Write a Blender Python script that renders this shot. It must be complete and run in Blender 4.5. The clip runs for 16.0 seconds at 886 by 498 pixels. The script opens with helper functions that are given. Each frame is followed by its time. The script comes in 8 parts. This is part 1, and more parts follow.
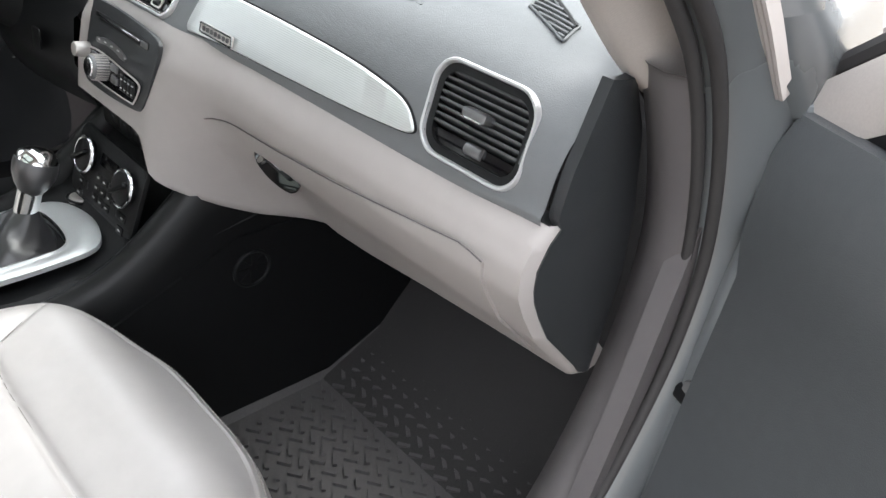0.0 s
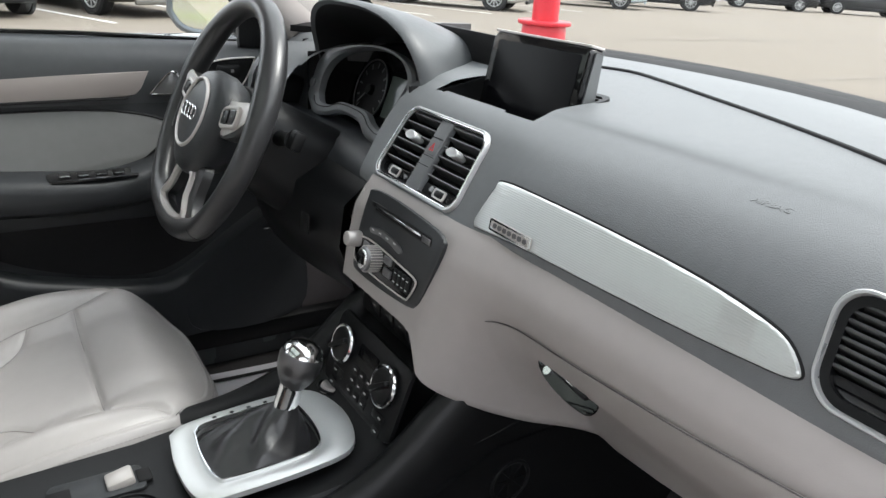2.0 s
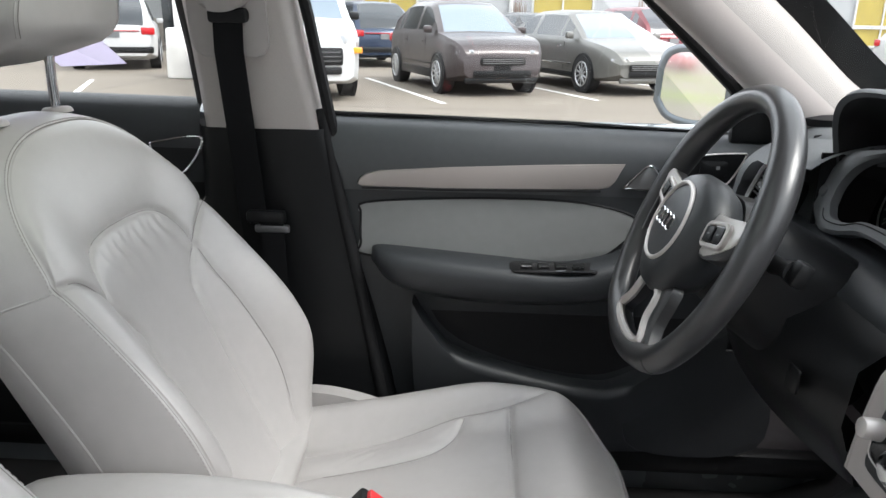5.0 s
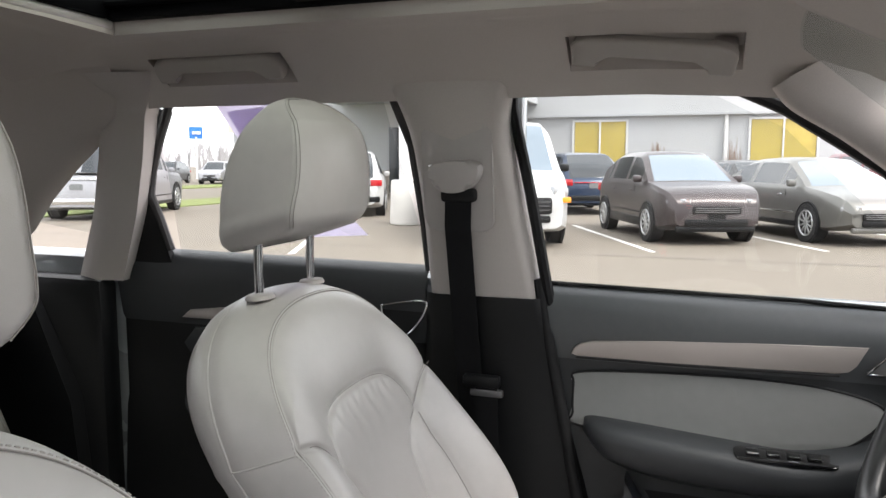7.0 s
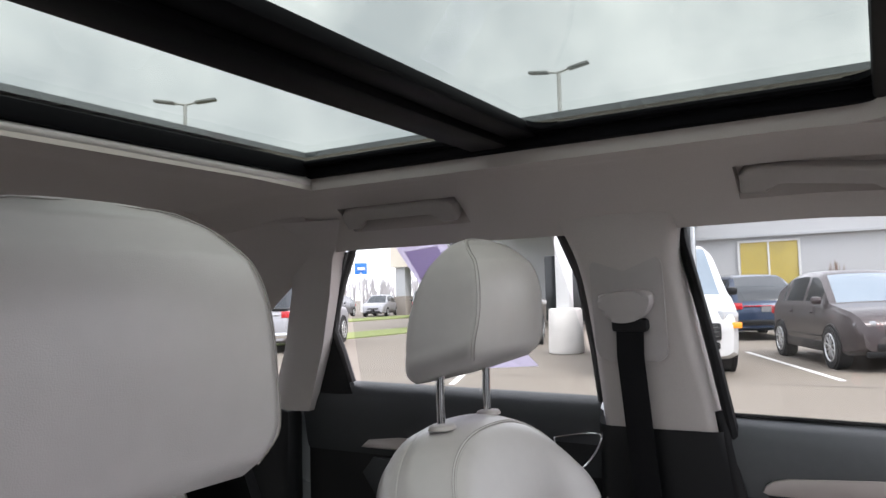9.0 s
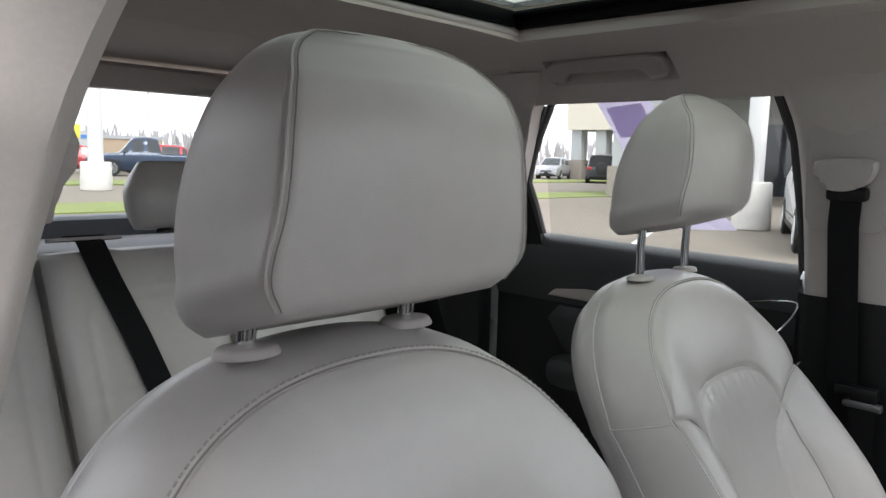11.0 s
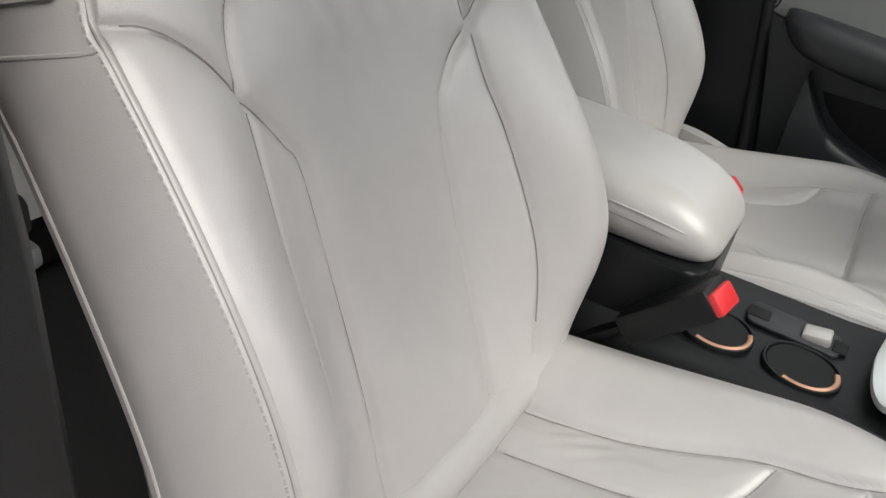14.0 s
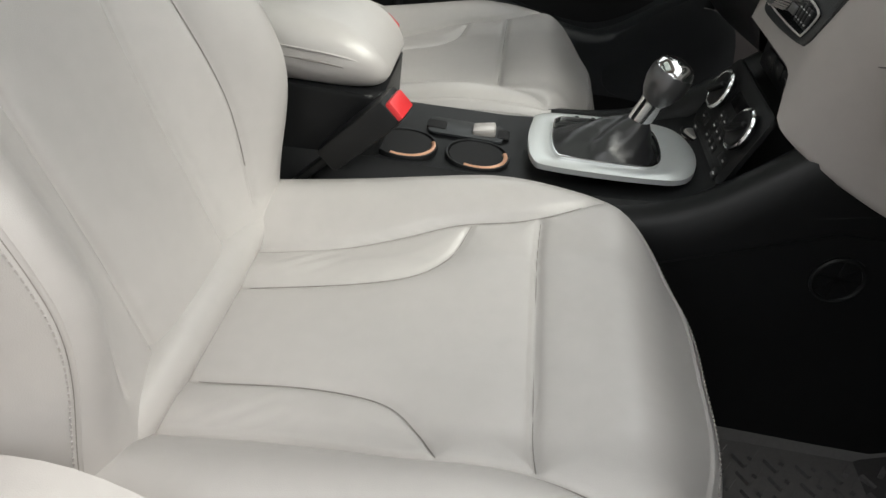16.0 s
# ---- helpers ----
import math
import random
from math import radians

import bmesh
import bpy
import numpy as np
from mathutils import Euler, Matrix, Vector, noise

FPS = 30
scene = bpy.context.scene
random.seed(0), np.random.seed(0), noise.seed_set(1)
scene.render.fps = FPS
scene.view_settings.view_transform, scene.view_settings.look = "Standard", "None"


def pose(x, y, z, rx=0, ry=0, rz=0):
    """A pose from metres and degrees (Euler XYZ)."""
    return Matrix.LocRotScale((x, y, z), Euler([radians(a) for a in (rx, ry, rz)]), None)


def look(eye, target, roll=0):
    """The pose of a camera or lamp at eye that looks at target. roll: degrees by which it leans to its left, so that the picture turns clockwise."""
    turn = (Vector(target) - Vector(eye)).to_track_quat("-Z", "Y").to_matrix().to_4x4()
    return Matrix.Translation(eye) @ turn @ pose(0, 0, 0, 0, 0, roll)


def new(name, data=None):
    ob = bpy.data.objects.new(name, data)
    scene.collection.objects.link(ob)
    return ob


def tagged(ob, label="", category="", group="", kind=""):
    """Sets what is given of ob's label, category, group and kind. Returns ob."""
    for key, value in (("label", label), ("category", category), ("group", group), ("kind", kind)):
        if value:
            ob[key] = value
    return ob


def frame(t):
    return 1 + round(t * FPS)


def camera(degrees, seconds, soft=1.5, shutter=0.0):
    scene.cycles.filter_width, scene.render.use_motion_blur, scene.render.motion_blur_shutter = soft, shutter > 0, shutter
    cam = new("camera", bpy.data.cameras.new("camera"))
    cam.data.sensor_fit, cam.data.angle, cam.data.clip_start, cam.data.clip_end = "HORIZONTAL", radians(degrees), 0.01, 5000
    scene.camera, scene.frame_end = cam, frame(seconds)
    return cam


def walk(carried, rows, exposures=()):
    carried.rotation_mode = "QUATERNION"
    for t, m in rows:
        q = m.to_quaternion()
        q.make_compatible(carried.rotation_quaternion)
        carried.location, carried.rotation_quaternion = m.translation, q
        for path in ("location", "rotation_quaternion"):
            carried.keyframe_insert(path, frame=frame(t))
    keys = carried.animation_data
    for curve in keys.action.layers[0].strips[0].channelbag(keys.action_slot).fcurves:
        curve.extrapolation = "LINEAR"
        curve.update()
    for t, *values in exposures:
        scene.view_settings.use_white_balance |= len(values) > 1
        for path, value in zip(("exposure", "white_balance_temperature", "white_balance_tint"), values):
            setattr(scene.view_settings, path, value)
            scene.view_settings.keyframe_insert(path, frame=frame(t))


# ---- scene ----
cam = camera(62.3, 16.0)
PATH = [
    (0, (0.924, 0.044, 1.247), (-0.196, 1.345, 0.22), 9.1),
    (0.5, (0.903, 0.074, 1.246), (-0.434, 1.233, 0.314), 6.5),
    (1, (0.883, 0.062, 1.253), (-0.554, 1.167, 0.407), 5.0),
    (1.5, (0.827, 0.045, 1.251), (-0.68, 1.107, 0.476), 4.4),
    (2, (0.733, 0.025, 1.248), (-0.823, 1.048, 0.518), 4.1),
    (2.5, (0.671, 0.004, 1.237), (-0.946, 0.948, 0.533), 3.8),
    (3, (0.628, 0.011, 1.238), (-1.061, 0.825, 0.544), 3.3),
    (3.5, (0.578, 0.053, 1.236), (-1.189, 0.681, 0.542), 2.6),
    (4, (0.549, 0.066, 1.235), (-1.288, 0.463, 0.552), 2.0),
    (4.5, (0.542, 0.062, 1.243), (-1.342, 0.212, 0.589), 1.4),
    (5, (0.538, 0.049, 1.253), (-1.369, -0.038, 0.656), 1.1),
    (7.3, (0.565, 0.024, 1.304), (-1.303, -0.672, 1.141), -0.0),
    (7.5, (0.57, 0.018, 1.304), (-1.291, -0.707, 1.197), -0.4),
    (8, (0.577, 0.024, 1.302), (-1.248, -0.792, 1.336), -1.3),
    (8.2, (0.581, 0.029, 1.303), (-1.228, -0.821, 1.382), -1.6),
    (10.3, (0.652, 0.02, 1.315), (-0.848, -1.302, 1.309), -0.6),
    (10.5, (0.657, 0.02, 1.308), (-0.815, -1.332, 1.24), -0.1),
    (11, (0.675, 0.015, 1.292), (-0.751, -1.366, 1.048), 1.6),
    (11.5, (0.688, 0.023, 1.274), (-0.705, -1.349, 0.852), 3.0),
    (12, (0.701, 0.031, 1.255), (-0.685, -1.285, 0.666), 4.5),
    (12.5, (0.723, 0.025, 1.216), (-0.687, -1.198, 0.498), 5.0),
    (13, (0.735, 0.021, 1.179), (-0.699, -1.06, 0.297), 7.6),
    (13.2, (0.743, 0.039, 1.171), (-0.694, -1.01, 0.256), 7.2),
    (13.5, (0.749, 0.034, 1.151), (-0.724, -0.913, 0.185), 7.8),
    (14, (0.767, 0.041, 1.14), (-0.709, -0.745, 0.044), 9.7),
    (14.5, (0.786, 0.054, 1.125), (-0.695, -0.581, -0.06), 11.1),
    (15, (0.799, 0.064, 1.108), (-0.682, -0.415, -0.148), 12.1),
    (15.5, (0.826, 0.079, 1.095), (-0.679, -0.223, -0.187), 12.3),
    (16, (0.866, 0.101, 1.104), (-0.761, 0.05, -0.058), 8.7),
]
EXPOSURES = [(0.0, 1.76, 6400, 10), (1.0, 1.52, 6400, 10), (1.6, 1.36, 6400, 10), (2.5, 1.23, 6420, 10), (3.5, 1.34, 6310, 11), (5.0, 1.34, 6330, 11), (7.5, 1.22, 6600, 15), (8.0, 1.10, 6500, 17), (10.5, 1.06, 6250, 13), (11.0, 0.94, 6350, 11), (12.5, 0.96, 6500, 11), (14.5, 0.84, 6600, 10), (15.2, 0.83, 6620, 10), (16.0, 0.91, 6750, 7)]
walk(cam, [(t, look(eye, target, roll)) for t, eye, target, roll in PATH], EXPOSURES)

# ---------------------------------------------------------------- daylight: a bright overcast sky
SUN_EL, SUN_AZ = radians(50), radians(24)
world = bpy.data.worlds.new("overcast_sky")
scene.world = world
world.use_nodes = True
wn, wl = world.node_tree.nodes, world.node_tree.links
wn.clear()
w_out = wn.new("ShaderNodeOutputWorld")
w_bg = wn.new("ShaderNodeBackground")
w_sky = wn.new("ShaderNodeTexSky")
w_sky.sky_type = 'NISHITA'
w_sky.sun_disc = False
w_sky.sun_elevation, w_sky.sun_rotation = SUN_EL, SUN_AZ
w_sky.air_density, w_sky.dust_density = 1.0, 4.0
w_noise = wn.new("ShaderNodeTexNoise")
w_noise.inputs["Scale"].default_value = 3.2
w_noise.inputs["Detail"].default_value = 5.0
w_noise.inputs["Roughness"].default_value = 0.55
w_ramp = wn.new("ShaderNodeValToRGB")
w_ramp.color_ramp.elements[0].position = 0.36
w_ramp.color_ramp.elements[0].color = (7.9, 8.2, 8.6, 1)
w_ramp.color_ramp.elements[1].position = 0.62
w_ramp.color_ramp.elements[1].color = (13.6, 13.6, 13.7, 1)
w_mix = wn.new("ShaderNodeMix")
w_mix.data_type = 'RGBA'
w_mix.inputs["Factor"].default_value = 0.86
wl.new(w_noise.outputs["Fac"], w_ramp.inputs["Fac"])
wl.new(w_sky.outputs["Color"], w_mix.inputs["A"])
wl.new(w_ramp.outputs["Color"], w_mix.inputs["B"])
wl.new(w_mix.outputs["Result"], w_bg.inputs["Color"])
w_bg.inputs["Strength"].default_value = 0.132
wl.new(w_bg.outputs["Background"], w_out.inputs["Surface"])

sun_data = bpy.data.lights.new("sun", 'SUN')
sun_data.energy, sun_data.angle, sun_data.color = 1.9, radians(25), (1.0, 0.97, 0.92)
sun_ob = new("sun", sun_data)
sun_ob.matrix_world = look((8, 18, 24), (0, 0, 1))


# ---------------------------------------------------------------- materials
def material(name, colour, rough=0.5, metal=0.0, vary=0.08, scale=30.0, bump=0.0, bump_scale=400.0, coat=0.0, spec=0.5,
             stain=0.0, stain_scale=4.0, random_tone=0.0, bump_kind="noise", sheen=0.0, dist=0.001):
    m = bpy.data.materials.new(name)
    m.use_nodes = True
    n, l = m.node_tree.nodes, m.node_tree.links
    p = n["Principled BSDF"]
    p.inputs["Roughness"].default_value = rough
    p.inputs["Metallic"].default_value = metal
    p.inputs["Coat Weight"].default_value = coat
    p.inputs["Coat Roughness"].default_value = 0.06
    p.inputs["Specular IOR Level"].default_value = spec
    p.inputs["Sheen Weight"].default_value = sheen
    tc = n.new("ShaderNodeTexCoord")
    fine = n.new("ShaderNodeTexNoise")
    fine.inputs["Scale"].default_value = scale
    fine.inputs["Detail"].default_value = 4.0
    l.new(tc.outputs["Object"], fine.inputs["Vector"])
    big = n.new("ShaderNodeTexNoise")
    big.inputs["Scale"].default_value = stain_scale
    big.inputs["Detail"].default_value = 5.0
    l.new(tc.outputs["Object"], big.inputs["Vector"])
    hsv = n.new("ShaderNodeHueSaturation")
    hsv.inputs["Color"].default_value = (*colour, 1)
    a = n.new("ShaderNodeMath")
    a.operation = 'MULTIPLY_ADD'
    l.new(fine.outputs["Fac"], a.inputs[0])
    a.inputs[1].default_value = 2 * vary
    a.inputs[2].default_value = 1 - vary
    b = n.new("ShaderNodeMath")
    b.operation = 'MULTIPLY_ADD'
    l.new(big.outputs["Fac"], b.inputs[0])
    b.inputs[1].default_value = 2 * stain
    l.new(a.outputs[0], b.inputs[2])
    last = b
    c = n.new("ShaderNodeMath")
    c.operation = 'SUBTRACT'
    l.new(b.outputs[0], c.inputs[0])
    c.inputs[1].default_value = stain
    last = c
    if random_tone:
        info = n.new("ShaderNodeObjectInfo")
        d = n.new("ShaderNodeMath")
        d.operation = 'MULTIPLY_ADD'
        l.new(info.outputs["Random"], d.inputs[0])
        d.inputs[1].default_value = random_tone
        l.new(last.outputs[0], d.inputs[2])
        last = d
    l.new(last.outputs[0], hsv.inputs["Value"])
    l.new(hsv.outputs["Color"], p.inputs["Base Color"])
    r = n.new("ShaderNodeMath")
    r.operation = 'MULTIPLY_ADD'
    l.new(big.outputs["Fac"], r.inputs[0])
    r.inputs[1].default_value = 0.16
    r.inputs[2].default_value = max(0.02, rough - 0.08)
    l.new(r.outputs[0], p.inputs["Roughness"])
    if bump:
        if bump_kind == "leather":
            g = n.new("ShaderNodeTexVoronoi")
            g.inputs["Scale"].default_value = bump_scale
            out = g.outputs["Distance"]
        elif bump_kind == "ribbed":
            g = n.new("ShaderNodeTexWave")
            g.bands_direction = 'Z'
            g.inputs["Scale"].default_value = bump_scale
            g.inputs["Distortion"].default_value = 0.3
            out = g.outputs["Fac"]
        elif bump_kind == "woven":
            g = n.new("ShaderNodeTexWave")
            g.bands_direction = 'Y'
            g.inputs["Scale"].default_value = bump_scale
            g.inputs["Distortion"].default_value = 0.15
            g.inputs["Detail"].default_value = 2.0
            g.inputs["Detail Scale"].default_value = 6.0
            out = g.outputs["Fac"]
        elif bump_kind == "brushed":
            mp = n.new("ShaderNodeMapping")
            mp.inputs["Scale"].default_value = (0.02, 1, 1)
            l.new(tc.outputs["Object"], mp.inputs["Vector"])
            g = n.new("ShaderNodeTexNoise")
            g.inputs["Scale"].default_value = bump_scale
            l.new(mp.outputs["Vector"], g.inputs["Vector"])
            out = g.outputs["Fac"]
        else:
            g = n.new("ShaderNodeTexNoise")
            g.inputs["Scale"].default_value = bump_scale
            g.inputs["Detail"].default_value = 3.0
            out = g.outputs["Fac"]
        if bump_kind != "brushed":
            l.new(tc.outputs["Object"], g.inputs["Vector"])
        bm_node = n.new("ShaderNodeBump")
        bm_node.inputs["Strength"].default_value = bump
        bm_node.inputs["Distance"].default_value = dist
        l.new(out, bm_node.inputs["Height"])
        l.new(bm_node.outputs["Normal"], p.inputs["Normal"])
    return m


def glass(name, tint=(1, 1, 1), gloss=0.03):
    m = bpy.data.materials.new(name)
    m.use_nodes = True
    n, l = m.node_tree.nodes, m.node_tree.links
    n.remove(n["Principled BSDF"])
    tr = n.new("ShaderNodeBsdfTransparent")
    tr.inputs["Color"].default_value = (*tint, 1)
    gl = n.new("ShaderNodeBsdfGlossy")
    gl.inputs["Roughness"].default_value = 0.01
    mx = n.new("ShaderNodeMixShader")
    mx.inputs[0].default_value = gloss
    l.new(tr.outputs[0], mx.inputs[1])
    l.new(gl.outputs[0], mx.inputs[2])
    l.new(mx.outputs[0], n["Material Output"].inputs["Surface"])
    return m


LEATHER = material("grey_leather", (0.428, 0.408, 0.400), 0.34, vary=0.05, scale=60, bump=0.14, bump_scale=1250, bump_kind="leather", stain=0.09, stain_scale=7, spec=0.8)
THREAD = material("seam_thread", (0.34, 0.32, 0.31), 0.7, vary=0.1)
DARKLEATHER = material("black_leather", (0.030, 0.030, 0.032), 0.3, spec=0.7, vary=0.15, bump=0.12, bump_scale=700, bump_kind="leather", stain=0.1)
SOFTDARK = material("dark_grey_soft_plastic", (0.150, 0.157, 0.164), 0.5, vary=0.08, scale=80, bump=0.22, bump_scale=900, bump_kind="leather", stain=0.06)
# slate for the hood; on doors a paler charcoal with daylight in the colour
DOORUPPER = material("slate_grey_hood_and_lit_door", (0.070, 0.075, 0.080), 0.42, spec=0.6, vary=0.1, scale=80, bump=0.2, bump_scale=900, bump_kind="leather", stain=0.06)
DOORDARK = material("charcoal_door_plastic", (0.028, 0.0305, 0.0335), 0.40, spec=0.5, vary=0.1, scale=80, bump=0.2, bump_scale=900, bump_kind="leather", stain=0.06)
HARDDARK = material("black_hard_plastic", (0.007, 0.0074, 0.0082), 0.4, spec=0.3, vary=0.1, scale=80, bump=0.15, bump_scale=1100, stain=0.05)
BEIGE = material("warm_grey_hard_plastic", (0.39, 0.362, 0.350), 0.5, vary=0.04, scale=60, bump=0.12, bump_scale=1200, stain=0.04)
PILLAR = material("beige_woven_pillar_trim", (0.46, 0.424, 0.402), 0.85, vary=0.08, scale=500, bump=0.20, bump_scale=230, bump_kind="woven", dist=0.0004, stain=0.04)
HEADLINER = material("beige_headliner_fabric", (0.47, 0.431, 0.405), 0.95, vary=0.08, scale=500, bump=0.2, bump_scale=1500, stain=0.04)
INSERT = material("grey_leatherette", (0.21, 0.213, 0.213), 0.6, vary=0.06, scale=60, bump=0.15, bump_scale=800, bump_kind="leather")
SILVER = material("brushed_aluminium", (0.70, 0.72, 0.72), 0.36, metal=0.5, vary=0.04, bump=0.12, bump_scale=900, bump_kind="brushed")
RIBBED = material("finely_ribbed_aluminium", (0.66, 0.685, 0.68), 0.34, metal=0.6, vary=0.03, bump=0.35, bump_scale=150, bump_kind="ribbed", dist=0.0004)
SATIN = material("satin_silver_paint", (0.60, 0.57, 0.55), 0.4, metal=0.45, vary=0.03)
VENTTRIM = material("satin_vent_frame", (0.66, 0.67, 0.68), 0.32, metal=0.65, vary=0.03)
CHROME = material("chrome", (0.82, 0.83, 0.84), 0.1, metal=1.0, vary=0.02)
GLOSS = material("black_gloss_plastic", (0.006, 0.006, 0.007), 0.08, vary=0.05, coat=0.3)
SCREENBLACK = material("switched_off_screen", (0.003, 0.003, 0.004), 0.22, vary=0.02, spec=0.15)
CARPET = material("black_carpet", (0.062, 0.060, 0.061), 0.98, spec=0.1, vary=0.35, scale=900, bump=0.8, bump_scale=1200, stain=0.15, dist=0.003)
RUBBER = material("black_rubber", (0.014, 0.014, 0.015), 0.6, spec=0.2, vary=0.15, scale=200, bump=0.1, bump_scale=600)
SEAL = material("rubber_door_seal", (0.036, 0.034, 0.035), 0.65, vary=0.12, scale=100)
RED = material("red_plastic", (0.62, 0.03, 0.035), 0.4, vary=0.06)
COPPER = material("peach_cup_ring", (0.75, 0.42, 0.28), 0.3, metal=0.5, vary=0.03)
PAPER = material("white_paper", (0.72, 0.72, 0.76), 0.8, vary=0.03, scale=20)
BLUEINK = material("blue_ink", (0.03, 0.07, 0.35), 0.7, vary=0.05)
BLACKINK = material("black_ink", (0.015, 0.015, 0.018), 0.7, vary=0.05)
WHITEINK = material("white_marking", (0.65, 0.65, 0.65), 0.6, vary=0.03)
GREYINK = material("grey_marking", (0.16, 0.165, 0.17), 0.6, vary=0.03)
CARPAINT = material("slate_grey_paint", (0.17, 0.182, 0.192), 0.28, metal=0.25, vary=0.04, scale=900, coat=0.8, stain=0.05)
BELT = material("black_seat_belt_webbing", (0.008, 0.008, 0.009), 0.8, spec=0.15, vary=0.2, scale=600, bump=0.4, bump_scale=900)
MIRROR = material("mirror_glass", (0.9, 0.92, 0.92), 0.02, metal=1.0, vary=0.0)
WINDOW = glass("window_glass", (0.90, 0.915, 0.91), 0.025)
ROOFGLASS = glass("tinted_roof_glass", (0.51, 0.535, 0.505), 0.035)
SUNFRAME = material("matt_black_roof_frame", (0.004, 0.004, 0.005), 0.55, spec=0.05, vary=0.1, scale=100)
GRIP = material("taupe_grip_plastic", (0.34, 0.31, 0.29), 0.5, vary=0.04, scale=60, bump=0.1, bump_scale=1200)
MATRUBBER = material("floor_mat_rubber", (0.095, 0.092, 0.094), 0.7, vary=0.15, scale=200, bump=0.2, bump_scale=900, spec=0.3, stain=0.2)
POSTTRIM = material("taupe_grey_post_trim", (0.112, 0.103, 0.106), 0.5, vary=0.08, scale=80, bump=0.2, bump_scale=900)
# darker leather tone that draws the shade in seam grooves
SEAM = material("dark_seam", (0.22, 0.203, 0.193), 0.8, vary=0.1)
DOORSTRIP = material("satin_bronze_grey", (0.42, 0.38, 0.36), 0.38, metal=0.5, vary=0.03)
GUNMETAL = material("gunmetal_satin", (0.20, 0.20, 0.205), 0.34, metal=0.7, vary=0.04)
SLAT = material("grey_vent_slat", (0.05, 0.052, 0.054), 0.42, vary=0.06)
DISPLAY = material("grey_display", (0.10, 0.12, 0.11), 0.2, vary=0.05)


# ---------------------------------------------------------------- mesh helpers
def part(name, bm, mat, parent=None, label="", angle=38, smooth=True, shadow=True):
    me = bpy.data.meshes.new(name)
    bmesh.ops.recalc_face_normals(bm, faces=bm.faces)
    bm.to_mesh(me)
    bm.free()
    me.materials.append(mat)
    if smooth:
        me.polygons.foreach_set("use_smooth", [True] * len(me.polygons))
        me.set_sharp_from_angle(angle=radians(angle))
    ob = new(name, me)
    if parent is not None:
        ob.parent = parent
    if label:
        ob["label"] = label
    ob.visible_shadow = shadow
    return ob


def thing(name, label, category, group="", kind="", at=None):
    ob = new(name)
    ob.empty_display_size = 0.05
    if at is not None:
        ob.matrix_basis = at
    return tagged(ob, label, category, group, kind)


def box(size, at=None, bevel=0.0, seg=2, bm=None):
    bm = bm or bmesh.new()
    m = (at or Matrix()) @ Matrix.Diagonal((*size, 1))
    made = bmesh.ops.create_cube(bm, size=1, matrix=m)
    if bevel:
        edges = list({e for v in made["verts"] for e in v.link_edges})
        bmesh.ops.bevel(bm, geom=edges, offset=bevel, segments=seg, affect='EDGES', profile=0.5)
    return bm


def cyl(r1, r2, h, at=None, n=24, bm=None, bevel=0.0):
    bm = bm or bmesh.new()
    made = bmesh.ops.create_cone(bm, cap_ends=True, segments=n, radius1=r1, radius2=r2, depth=h, matrix=at or Matrix())
    if bevel:
        edges = [e for e in {e for v in made["verts"] for e in v.link_edges} if any(len(f.verts) > 4 for f in e.link_faces)]
        bmesh.ops.bevel(bm, geom=edges, offset=bevel, segments=2, affect='EDGES', profile=0.5)
    return bm


def loft(sections, closed=False, caps=False, bm=None):
    """Quads between rows of points; closed: each row is a ring."""
    bm = bm or bmesh.new()
    rows = [[bm.verts.new(p) for p in s] for s in sections]
    n = len(rows[0])
    for a, b in zip(rows, rows[1:]):
        for i in range(n if closed else n - 1):
            j = (i + 1) % n
            try:
                bm.faces.new((a[i], a[j], b[j], b[i]))
            except ValueError:
                pass
    if caps:
        bm.faces.new(rows[0][::-1])
        bm.faces.new(rows[-1])
    return bm


def sheet(sections, depth, bm=None):
    """A lofted panel with thickness: depth is a vector to its back."""
    bm = loft(sections, bm=bm)
    d = Vector(depth)
    faces = list(bm.faces)
    made = bmesh.ops.extrude_face_region(bm, geom=faces, use_keep_orig=True)
    bmesh.ops.translate(bm, vec=d, verts=[g for g in made["geom"] if isinstance(g, bmesh.types.BMVert)])
    return bm


def prism(outline, depth, m=None, bevel=0.0, bm=None, seg=2):
    """An outline in the local x, y plane, drawn out from z = 0 to z = depth."""
    bm = bm or bmesh.new()
    m = m or Matrix()
    low = [bm.verts.new(m @ Vector((x, y, 0))) for x, y in outline]
    top = [bm.verts.new(m @ Vector((x, y, depth))) for x, y in outline]
    n = len(low)
    bm.faces.new(low[::-1])
    f = bm.faces.new(top)
    for i in range(n):
        bm.faces.new((low[i], low[(i + 1) % n], top[(i + 1) % n], top[i]))
    if bevel:
        bmesh.ops.bevel(bm, geom=list(f.edges), offset=bevel, segments=seg, affect='EDGES', profile=0.5)
    return bm


def frame_ring(outer, inner, depth, m=None, bm=None, bevel=0.0):
    """A flat ring between two outlines of the same count, with depth."""
    bm = bm or bmesh.new()
    m = m or Matrix()
    def ring(o, z):
        return [m @ Vector((x, y, z)) for x, y in o]
    b = bevel
    rows = [ring(outer, 0), ring(outer, depth - b)]
    if b:
        mid = [((1 - 0.25) * ox + 0.25 * ix, (1 - 0.25) * oy + 0.25 * iy) for (ox, oy), (ix, iy) in zip(outer, inner)]
        mid2 = [(0.25 * ox + 0.75 * ix, 0.25 * oy + 0.75 * iy) for (ox, oy), (ix, iy) in zip(outer, inner)]
        rows += [ring(mid, depth), ring(mid2, depth)]
    rows += [ring(inner, depth - b), ring(inner, 0), ring(outer, 0)]
    return loft(rows, closed=True, bm=bm)


